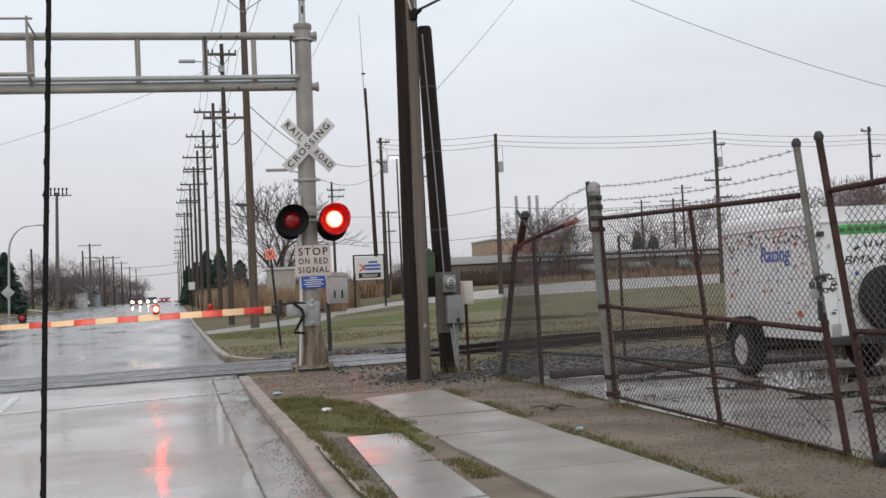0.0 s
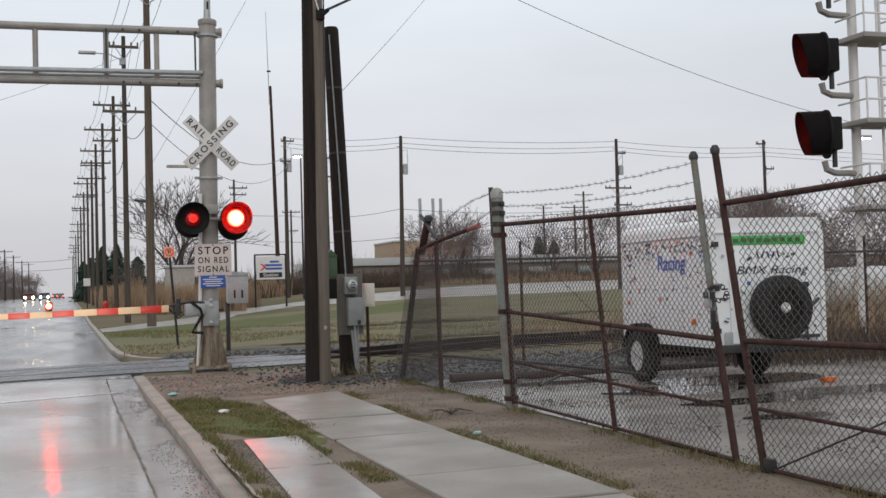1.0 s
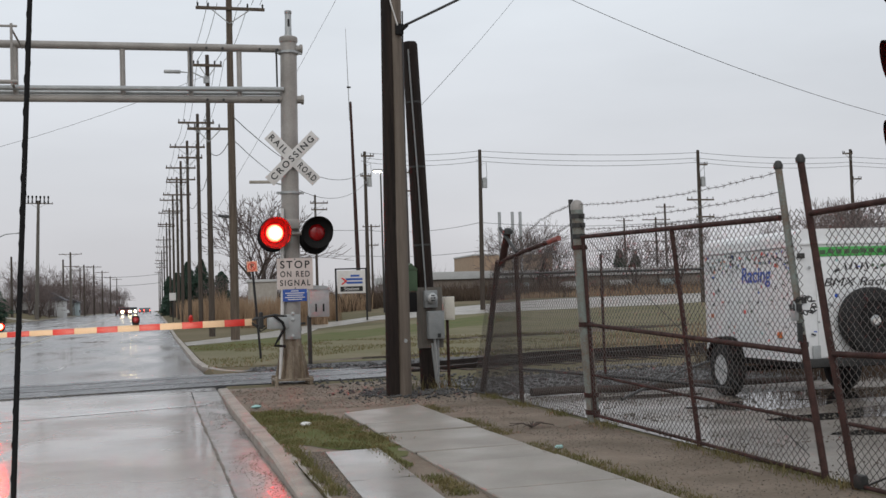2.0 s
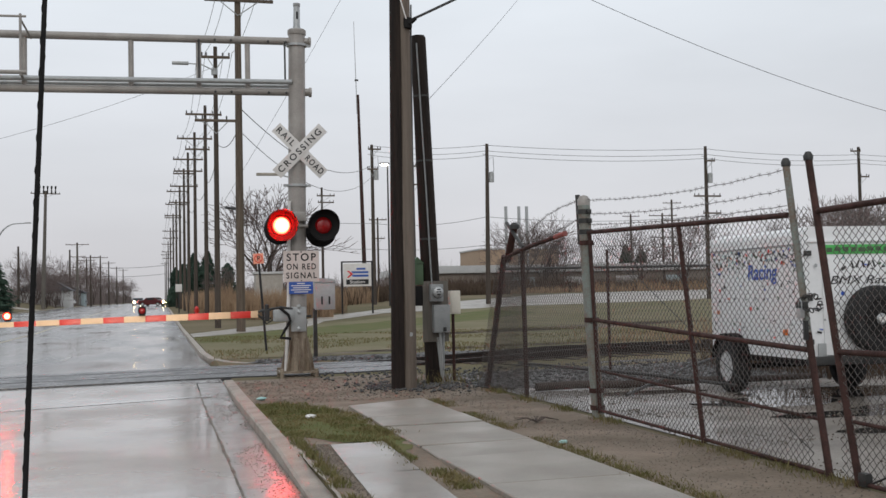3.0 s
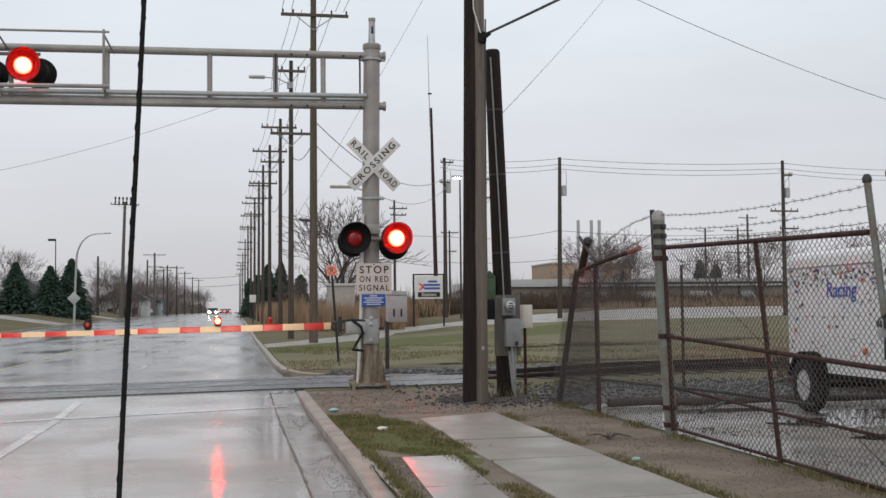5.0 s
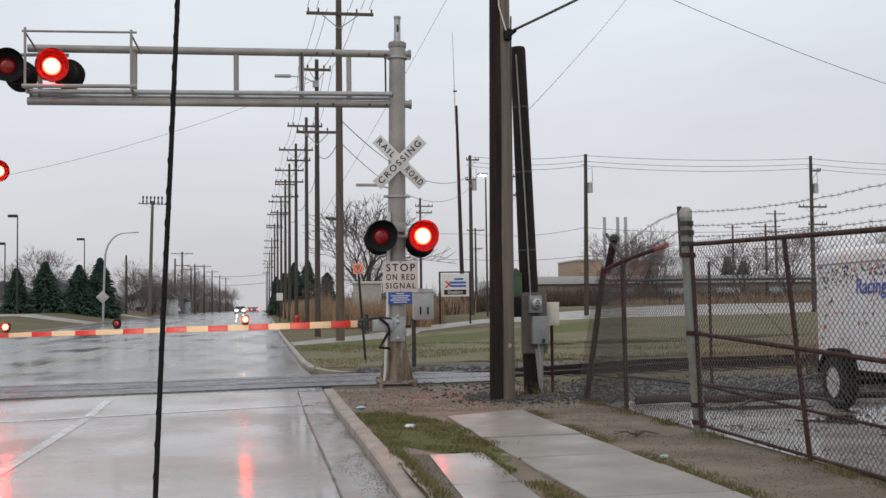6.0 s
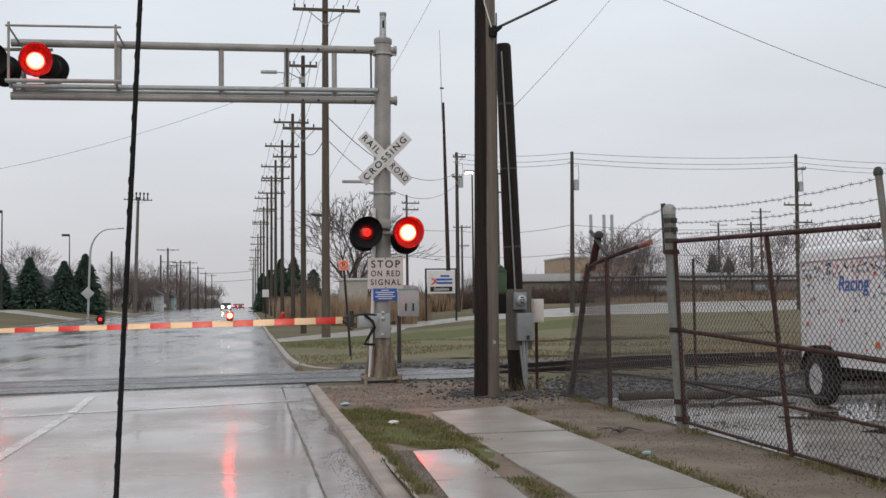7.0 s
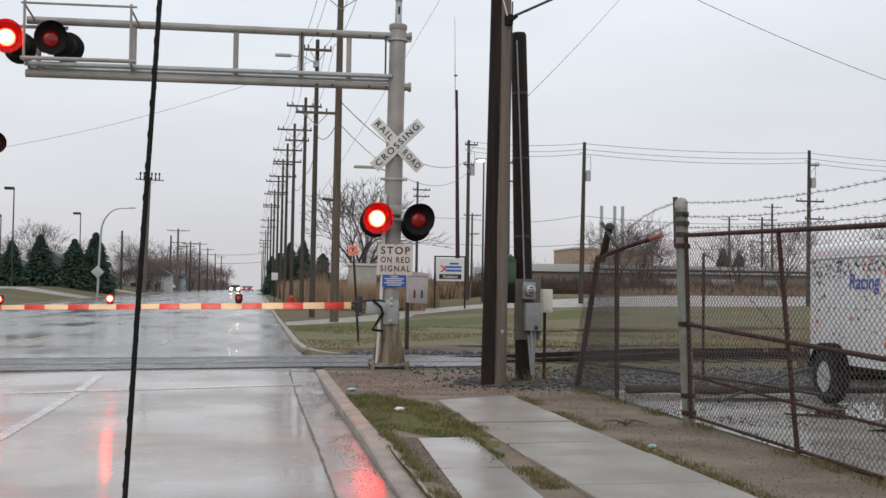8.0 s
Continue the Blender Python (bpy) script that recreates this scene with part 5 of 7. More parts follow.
def build_far_poles():
    for x, y, h, arms in LINE:
        far_pole(x, y, h, arms, lean=0.2, mat="wood" if y < 50 else "greywood", r=0.195 if y < 50 else 0.155)
    lamp_pole = thing("street_lamp", pose(2.78, 57.0, 0), "grey cobra-head street lamp arm on a pole", "street lamp")
    bm = bm_new()
    tube(bm, [(-0.1, -0.2, 12.7), (-0.6, -0.2, 12.95), (-1.3, -0.2, 13.0)], 0.03, 6)
    part("arm", bm, "zinc", lamp_pole)
    part("head", box(bm_new(), (-1.65, -0.2, 13.0), (0.8, 0.3, 0.14), None, 0.05), "zinc", lamp_pole)
    part("band", lathe(bm_new(), [(0.16, 12.5), (0.16, 12.8)], 10), "zinc", lamp_pole)
    # flat floodlight on an arm beyond the mast
    fl = thing("street_lamp", pose(6.9, 60, 0), "pale flat street lamp on a slim pole", "street lamp")
    part("pole", tube(bm_new(), [(0, 0, -0.2), (0, 0, 7.8)], 0.05, 8), "zinc", fl)
    part("head", box(bm_new(), (-1.2, 0, 7.9), (1.4, 0.3, 0.14), None, 0.04), "beige", fl)
    part("arm", tube(bm_new(), [(0, 0, 7.7), (-0.6, 0, 7.86)], 0.04, 6), "zinc", fl)
    # wires along the line of poles
    for (x0, y0, h0, a0), (x1, y1, h1, a1) in zip(LINE, LINE[1:]):
        for off in (-0.85, -0.45, 0.45, 0.85):
            wire("overhead_wire", (x0 + off, y0 - 0.16, a0[0][0] + 0.22), (x1 + off, y1 - 0.16, a1[0][0] + 0.22), 0.35, 0.012 if y0 < 120 else 0.02, n=8)
        wire("overhead_wire", (x0 + 0.15, y0, 9.0), (x1 + 0.15, y1, 9.0), 0.5, 0.018, n=8)
    for off in (-1.3, -0.9, 0.5, 1.0, 1.35):
        wire("overhead_wire", (3.34 + off, 48.74, 14.3), (4.2 + off * 1.1, 8, 16.5), 0.5, 0.012, n=10)
    # right-hand poles
    kw = dict(group="yard utility poles")
    far_pole(17.67, 95, 14.3, ((13.9, 1.1, 0.2), (12.2, 0.9, 0.0)), gear=True, r=0.2, label="dark utility pole with a transformer", **kw)
    far_pole(24.75, 85, 13.1, (), r=0.21, lean=0.8, gear=True, label="bare-topped utility pole with hanging leads", **kw)
    far_pole(21.4, 96, 13.0, ((12.6, 1.0, 0.0), (11.0, 0.8, 0.2)), r=0.2, **kw)
    far_pole(43.5, 85, 13.1, ((11.9, 0.9, 0.3), (9.0, 2.4, 0.0), (7.6, 1.6, 0.4)), gear=True, r=0.2, lean=0.3, **kw)
    far_pole(61.2, 90, 13.9, ((13.5, 1.0, -0.4), (11.2, 1.0, 0.4)), r=0.2, **kw)
    far_pole(85.6, 180, 17.0, ((16.4, 3.4, 0.0), (13.4, 4.2, 0.0)), r=0.26, **kw)
    far_pole(95.3, 220, 17.5, ((17.0, 3.8, 0.0),), r=0.28, **kw)
    far_pole(74.5, 160, 13.2, ((12.8, 4.6, 0.0), (9.5, 4.4, 0.0), (8.0, 4.0, 0)), r=0.22, **kw)
    far_pole(16.84, 120, 13.1, ((12.2, 1.9, 0.4), (11.5, 1.7, 0.4)), r=0.17, **kw)
    far_pole(28.5, 150, 12.0, ((11.7, 2.4, 0.0), (9.2, 1.8, 0.0)), r=0.18, **kw)
    for i, x in enumerate((62.0, 64.5, 66.0)):
        st = thing("chimney_stack", pose(x, 200, 0), "slim grey metal flue behind the warehouse", "flue", "warehouse flues")
        part("pipe", tube(bm_new(), [(0, 0, 0), (0, 0, 17.5)], 0.3, 10), "zinc", st)
    for x, y, h in ((18.0, 90, 12.0), (47.8, 60, 9.9)):
        lp = thing("yard_lamp", pose(x, y, 0), "lit yard lamp on a slim dark post", "street lamp", "yard lamps")
        part("post", tube(bm_new(), [(0, 0, -0.2), (0, 0, h)], 0.09, 8, 0.06), "dark_steel", lp)
        part("cap", box(bm_new(), (-0.25 if x < 30 else 0.5, 0, h + 0.1), (0.8, 0.4, 0.18), None, 0.05), "zinc", lp)
        part("lens", box(bm_new(), (-0.25 if x < 30 else 0.5, 0, h - 0.02), (0.6, 0.34, 0.08), None, 0.03), "lamp_white", lp, "glowing pale lens")
    # the thin radio mast
    tw = thing("radio_mast", pose(26.7, 150, 0, 0, -1.1, 0), "very tall thin dark radio mast with a whip", "mast")
    part("pole", lathe(bm_new(), [(0.32, -0.3), (0.26, 12), (0.17, 28.5), (0.0, 28.6)], 10), "rust", tw)
    part("whip", tube(bm_new(), [(-0.2, 0, 26.0), (-0.2, 0, 38.5)], 0.07, 6, 0.03), "zinc", tw)
    part("bracket", box(bm_new(), (-0.12, 0, 30.5), (0.5, 0.2, 0.2)), "dark_steel", tw)
    # left-hand poles and lamps
    kw = dict(group="opposite utility poles")
    p = far_pole(-15.5, 165, 17.0, ((16.6, 3.9, 0.0),), r=0.3, lean=1.6, mat="board", **kw)
    for i in range(6):
        part("insulator_post", lathe(bm_new(), [(0.05, 0.0), (0.12, 0.3), (0.07, 0.7), (0.13, 0.9), (0.13, 1.15), (0.0, 1.2)], 8, pose(-1.3 + 0.52 * i, -0.16, 16.5)), "dark_steel", p)
    far_pole(-15.6, 235, 13.4, ((13.0, 4.4, 0.0), (10.6, 3.2, 0.0)), r=0.28, mat="board", **kw)
    far_pole(-17.0, 235, 12.0, (), r=0.24, **kw)
    far_pole(-18.3, 162, 9.2, (), r=0.2, **kw)
    for x, y, h in ((-14.6, 262, 12), (-13.9, 290, 13), (-13.6, 330, 13), (-13.2, 380, 13), (-13.0, 440, 14), (-16.5, 280, 12), (-24.0, 63, 7.6)):
        far_pole(x, y, h, ((h - 0.5, 3.6, 0.0),) if h > 8 else (), r=0.24, **kw)
    for x, y, h in ((-24.2, 120, 11.2), (-22.1, 150, 10.7), (-27.5, 130, 9.0)):
        lp = thing("parking_lamp", pose(x, y, 0), "dark shoebox parking-lot lamp", "street lamp", "parking lamps")
        part("post", tube(bm_new(), [(0, 0, -0.2), (0, 0, h)], 0.09, 8, 0.06), "dark_steel", lp)
        part("head", box(bm_new(), (-0.45, 0, h), (0.95, 0.45, 0.28), None, 0.06), "dark_steel", lp)
    lp = thing("street_lamp", pose(-15.2, 115, 0), "silver street lamp with a long curved arm", "street lamp")
    pts = [(0, 0, -0.2), (0.12, 0, 4.5)] + [(0.2 + 1.9 * (1 - math.cos(radians(9 * i))), 0, 6.6 + 2.5 * math.sin(radians(9 * i))) for i in range(11)] + [(3.0, 0, 9.15)]
    part("post", tube(bm_new(), pts, 0.115, 10, 0.045), "zinc", lp)
    part("head", box(bm_new(), (3.1, 0, 9.17), (0.6, 0.25, 0.12), None, 0.04), "zinc", lp)
    dm = part("diamond_sign", box(bm_new(), (0, 0, 0), (0.9, 0.02, 0.9), None, 0.005), "zinc", lp, "back of a diamond-shaped road sign", m=pose(0.0, -0.17, 2.85, 0, 45, 0))
    # wires of the yard
    tops = [(17.67, 95, 14.2), (24.85, 85, 13.0), (43.5, 85, 12.9), (61.2, 90, 13.2), (110, 95, 12.6)]
    for dz in (0.0, -0.45, -0.8):
        for a, b in zip(tops, tops[1:]):
            wire("overhead_wire", (a[0], a[1], a[2] + dz), (b[0], b[1], b[2] + dz), 0.25 + 0.1 * abs(dz), 0.018, group="yard wires")
    for z0, z1, s in ((7.6, 7.4, 0.4), (5.4, 5.2, 0.2)):
        wire("overhead_wire", (3.0, 75, z0), (17.67, 95, z0), s, 0.018, group="yard wires")
        wire("overhead_wire", (17.67, 95, z0), (24.75, 85, z1), s, 0.018, group="yard wires")
        wire("overhead_wire", (24.75, 85, z1), (43.5, 85, z1), s, 0.018, group="yard wires")
        wire("overhead_wire", (43.5, 85, z1), (74.5, 160, z1 + 2), s, 0.02, group="yard wires")
    wire("overhead_wire", (3.34, 48.9, 9.6), (17.67, 95, 12.6), 1.6, 0.02, group="yard wires")
    wire("overhead_wire", (3.34, 48.9, 8.6), (17.67, 95, 11.6), 1.9, 0.016, group="yard wires")
    # single wires near the poles
    wire("service_cable", (3.62, 16.1, 5.36), (7.2, 13.6, 6.95), 0.05, 0.02, "thick black service cable")
    wire("overhead_wire", (3.45, 16.2, 7.13), (14.2, 18.0, 4.20), 0.35, 0.0048)
    wire("overhead_wire", (4.0, 17.05, 4.28), (14.6, 38.0, 14.55), 0.2, 0.0045)
    wire("guy_wire", (9.3, 49.5, 17.0), (2.78, 57.0, 5.6), 0.2, 0.008)
    wire("overhead_wire", (2.78, 57.0, 12.9), (-24.0, 63, 7.3), 1.3, 0.009)
    wire("drop_cable", (2.78, 57.0, 6.2), (9.5, 75, 5.2), 0.35, 0.014)
    solid("cable_splice", lathe(bm_new(), [(0.0, 0), (0.07, 0.05), (0.07, 0.75), (0.0, 0.8)], 8, pose(3.25, 58.3, 6.02, 0, 95, 0)), "cable", "black cable splice case hanging on a wire", "splice")
    for z in (10.8, 8.6):
        wire("overhead_wire", (2.0, 300, z), (-15.0, 300, z - 0.4), 0.4, 0.05)


build_far_poles()


def build_opposite_signal():
    """The cantilever of the road's other direction, whose end lamp reaches over the lanes."""
    s = thing("crossing_signal", pose(-17.5, 30, 0), "second grey crossing signal with a long lamp arm", "signal")
    part("pole", lathe(bm_new(), [(0.3, -0.1), (0.2, 0.9), (0.16, 1.0), (0.145, 6.4), (0.0, 6.42)], 18), "galv", s)
    part("arm_chord", tube(bm_new(), [(0, 0, 6.2), (10.4, 0, 6.2)], 0.07, 10), "galv", s)
    part("arm_chord", tube(bm_new(), [(0, 0, 5.3), (10.4, 0, 5.3)], 0.07, 10), "galv", s)
    for x in (2, 4, 6, 8, 10.2):
        part("strut", tube(bm_new(), [(x, 0, 5.3), (x, 0, 6.2)], 0.045, 8), "galv", s)
    part("hanger", tube(bm_new(), [(10.3, 0, 5.3), (10.3, 0, 4.9), (10.99, -0.02, 4.9)], 0.04, 8), "galv", s)
    signal_lamp(s, pose(11.02, -0.25, 4.9, 0, 0, 12), "right")
    signal_lamp(s, pose(9.9, -0.25, 4.9, 0, 0, 12), "left")
    part("hanger", tube(bm_new(), [(9.9, 0, 5.3), (9.9, -0.2, 4.9)], 0.04, 8), "galv", s)


build_opposite_signal()


# ---- signal mast with ladder and platforms over the yard ----
def build_ladder_mast():
    x, y = 14.30, 18.0
    mast = thing("railway_signal_mast", pose(x, y, 0), "pale steel railway signal mast with ladder and caged platforms", "signal mast")
    part("pole", tube(bm_new(), [(0, 0, -0.2), (0, 0, 9.0)], 0.09, 14), "white", mast)
    for dx in (0.42, 0.78):
        part("ladder_rail", tube(bm_new(), [(dx, -0.25, -0.1), (dx, -0.25, 9.0)], 0.028, 8), "white", mast)
    for i in range(30):
        part("rung", tube(bm_new(), [(0.42, -0.25, 0.3 * i + 0.15), (0.78, -0.25, 0.3 * i + 0.15)], 0.013, 6), "white", mast)
    for zf in (2.55, 4.15, 5.75, 7.35):
        plat = part("platform", box(bm_new(), (0.25, -0.2, zf), (1.0, 0.9, 0.09), None, 0.01), "galv", mast, "small steel platform")
        for px in (-0.22, 0.05, 0.35, 0.7):
            part("guard_post", tube(bm_new(), [(px, -0.62, zf), (px, -0.62, zf + 0.8)], 0.02, 6), "white", plat)
        for dz in (0.4, 0.8):
            bm = bm_new()
            tube(bm, [(-0.22, 0.2, zf + dz), (-0.22, -0.62, zf + dz), (0.74, -0.62, zf + dz), (0.74, 0.2, zf + dz)], 0.02, 6)
            part("guard_rail", bm, "white", plat)
    for zc in (2.95 + 0.95, 5.42, 6.95):
        zc = {3.9000000000000004: 3.95}.get(zc, zc)
        head = new("signal_head")
        head.parent, head.matrix_basis = mast, pose(-0.72, -0.1, zc, 0, 0, -104)
        bm = bm_new()
        out = [(0.30 * math.cos(a), 0.46 * math.sin(a)) for a in [2 * math.pi * i / 28 for i in range(28)]]
        prism(bm, out, 0.05, FRONT)
        part("background", bm, "black", head, "oval black backing plate")
        bm = bm_new()
        st = []
        for i in range(25):
            a = radians(-60 + 300 * i / 24)
            d = 0.43 + 0.09 * math.sin(a)
            st.append([bm.verts.new((0.28 * math.cos(a), -0.05, 0.44 * math.sin(a))), bm.verts.new((0.27 * math.cos(a), -0.05 - d, 0.43 * math.sin(a)))])
        for a, b in zip(st, st[1:]):
            bm.faces.new((a[0], b[0], b[1], a[1]))
        bmesh.ops.solidify(bm, geom=bm.faces, thickness=0.012)
        part("hood", bm, "black", head, "long black hood with a red-lit inside")
        part("lens", lathe(bm_new(), [(0.12, 0.0), (0.09, 0.04), (0.0, 0.06)], 16, pose(0, -0.06, -0.05) @ FRONT), "lens_dim", head, "faintly glowing red lens")
        part("case", box(bm_new(), (0, 0.10, 0), (0.40, 0.22, 0.62), None, 0.05), "black", head)
        bm = bm_new()
        tube(bm, [(0.0, 0.12, -0.30), (0.0, 0.12, -0.62)], 0.05, 8)
        part("neck", bm, "dark_steel", head)
        part("pipe_arm", tube(bm_new(), [(-0.78, -0.06, zc - 0.50), (-0.74, -0.06, zc - 0.66), (-0.55, -0.04, zc - 0.72), (0.0, 0.0, zc - 0.72)], 0.06, 10), "galv", mast)


build_ladder_mast()


# ---- signs and cabinets beyond the rails ----
def build_signs():
    p = thing("parking_sign", pose(2.71, 30, 0), "small orange no-parking sign on a leaning dark post", "sign")
    part("post", tube(bm_new(), [(0.0, 0, -0.2), (-0.18, 0, 2.35)], 0.032, 8), "ink", p)
    pl = part("plate", box(bm_new(), (0, 0, 0), (0.27, 0.27, 0.006), None, 0.002), "orange", p, m=pose(-0.19, -0.045, 2.40) @ FRONT @ pose(0, 0, 0, 0, 0, 3))
    bm = bm_new()
    lathe(bm, [(0.088, 0.0), (0.108, 0.0), (0.108, 0.006), (0.088, 0.006), (0.088, 0.0)], 24)
    box(bm, (0, 0, 0.003), (0.19, 0.018, 0.005), pose(0, 0, 0, 0, 0, -45))
    part("ring", bm, "red", pl)
    lettering("letter", "P", 0.17, "ink", pl, pose(0, 0, 0.005))
    s = thing("station_sign", pose(12.8, 75, 0), "white station sign with a blue and red arrow on two posts", "sign")
    for x in (-1.02, 1.02):
        part("post", box(bm_new(), (x, 0.05, 1.8), (0.11, 0.11, 3.9), None, 0.01), "ink", s)
    part("top_rail", box(bm_new(), (0, 0.05, 3.72), (2.1, 0.1, 0.09), None, 0.01), "ink", s)
    pn = part("panel", box(bm_new(), (0, 0, 0), (1.88, 1.52, 0.04), None, 0.01), "white", s, m=pose(0, -0.05, 2.85) @ FRONT)
    part("red_chevron", prism(bm_new(), [(-0.72, 0.28), (-0.58, 0.28), (-0.28, 0.06), (-0.58, -0.18), (-0.72, -0.18), (-0.46, 0.05)], 0.01, pose(0, 0, 0.02)), "red", pn)
    for y, mat in ((0.17, "blue"), (-0.06, "blue")):
        part("blue_stripe", prism(bm_new(), [(-0.30, y - 0.07), (0.75, y - 0.07), (0.75, y + 0.07), (-0.42, y + 0.07)], 0.01, pose(0, 0, 0.02)), mat, pn)
    part("brand_bar", box(bm_new(), (0.25, 0.40, 0.024), (0.6, 0.13, 0.008)), "blue", pn)
    bar = part("black_band", box(bm_new(), (0.0, -0.47, 0.024), (1.5, 0.33, 0.01)), "ink", pn)
    lettering("lettering", "Station", 0.30, "white", bar, pose(0, -0.47, 0.032), 1.0)
    c = thing("signal_cabinet", pose(3.62, 26, 0), "grey steel railway relay box on a dark leg", "cabinet")
    part("box", box(bm_new(), (0.05, 0, 1.38), (0.45, 0.35, 0.62), None, 0.02), "zinc", c)
    part("roof", prism(bm_new(), [(-0.2, 1.69), (0.3, 1.69), (0.22, 1.77), (-0.2, 1.80)], 0.4, pose(0, 0.2, 0, 90, 0, 0)), "zinc", c)
    part("leg", box(bm_new(), (-0.16, 0.08, 0.5), (0.09, 0.09, 1.2), None, 0.01), "dark_steel", c)
    for x in (-0.03, 0.14):
        part("vent", box(bm_new(), (x, -0.18, 1.28), (0.04, 0.012, 0.18), None, 0.004), "ink", c)
    b = thing("equipment_hut", pose(7.0, 75, 0), "weathered beige equipment hut with a pale roof", "hut")
    part("shell", box(bm_new(), (0, 0.8, 1.5), (1.75, 1.6, 3.0), None, 0.02), "beige", b)
    part("roof", box(bm_new(), (0, 0.8, 3.08), (1.95, 1.8, 0.16), None, 0.03), "metal_white", b)
    part("door", box(bm_new(), (0.1, -0.01, 1.2), (0.8, 0.04, 2.0), None, 0.01), "beige", b)
    r = thing("route_sign", pose(1.62, 100, 0), "small white road sign on a dark post", "sign")
    part("post", tube(bm_new(), [(0, 0, -0.2), (0, 0, 2.6)], 0.05, 6), "ink", r)
    part("plate", box(bm_new(), (0, -0.06, 2.5), (0.55, 0.02, 0.65), None, 0.005), "white", r)
    h = thing("fire_hydrant", pose(2.6, 84, terrain(84)), "red fire hydrant on the far verge", "hydrant")
    part("barrel", lathe(bm_new(), [(0.16, 0), (0.13, 0.05), (0.13, 0.55), (0.16, 0.6), (0.12, 0.72), (0.0, 0.8)], 12), "red", h)
    part("nozzle", tube(bm_new(), [(-0.2, 0, 0.45), (0.2, 0, 0.45)], 0.06, 8), "red", h)
    y = thing("marker_post", pose(2.75, 92, terrain(92)), "thin yellow utility marker post", "marker")
    part("stake", box(bm_new(), (0, 0, 0.9), (0.09, 0.05, 1.9), None, 0.005), "orange", y)


build_signs()


# ---- buildings ----
def build_buildings():
    w = thing("warehouse", pose(38, 160, 0), "long low brown warehouse with a white roof band", "building")
    part("wall", box(bm_new(), (55, 15, 2.2), (112, 30, 4.6), None, 0.05), "wall_brown", w)
    part("roof", box(bm_new(), (55, 15, 5.1), (113, 31, 1.1), None, 0.05), "metal_white", w, "white sheet-metal roof edge")
    for i in range(12):
        part("loading_door", box(bm_new(), (14 + 8.2 * i, -0.05, 2.0), (3.6, 0.12, 3.6), None, 0.02), "metal_white" if i % 3 else "siding", w)
    t = thing("tan_building", pose(70.5, 225, 0), "flat-roofed tan brick building beyond the warehouse", "building")
    part("wall", box(bm_new(), (2, 8, 5.3), (17, 16, 10.6), None, 0.05), "brick_tan", t)
    part("parapet", box(bm_new(), (2, 8, 10.75), (17.3, 16.3, 0.3), None, 0.03), "metal_white", t)
    for x, y, wd, hh, mat in ((-26, 152, 9, 3.2, "siding"), (-18.5, 200, 8, 3.6, "metal_white"), (-34, 160, 10, 3.2, "beige"), (-20, 245, 10, 3.6, "siding")):
        h = thing("house", pose(x, y, 0), "small pale gabled house behind spruces", "house", "houses across the road")
        part("wall", box(bm_new(), (0, 4, hh / 2), (wd, 8, hh), None, 0.02), mat, h)
        bm = bm_new()
        prism(bm, [(-wd / 2 - 0.4, hh), (wd / 2 + 0.4, hh), (0, hh + 2.6)], 9.0, pose(0, 8.5, 0, 90, 0, 0))
        part("roof", bm, "roof", h, "", False)
        for dx in (-wd / 4, wd / 4):
            win = part("window", box(bm_new(), (dx, -0.02, 1.7), (1.2, 0.08, 1.2), None, 0.01), "metal_white", h)
            part("pane", box(bm_new(), (dx, -0.07, 1.7), (1.0, 0.03, 1.0)), "glass", win)
        part("door", box(bm_new(), (0, -0.02, 1.05), (0.95, 0.08, 2.1), None, 0.01), "roof", h)


build_buildings()


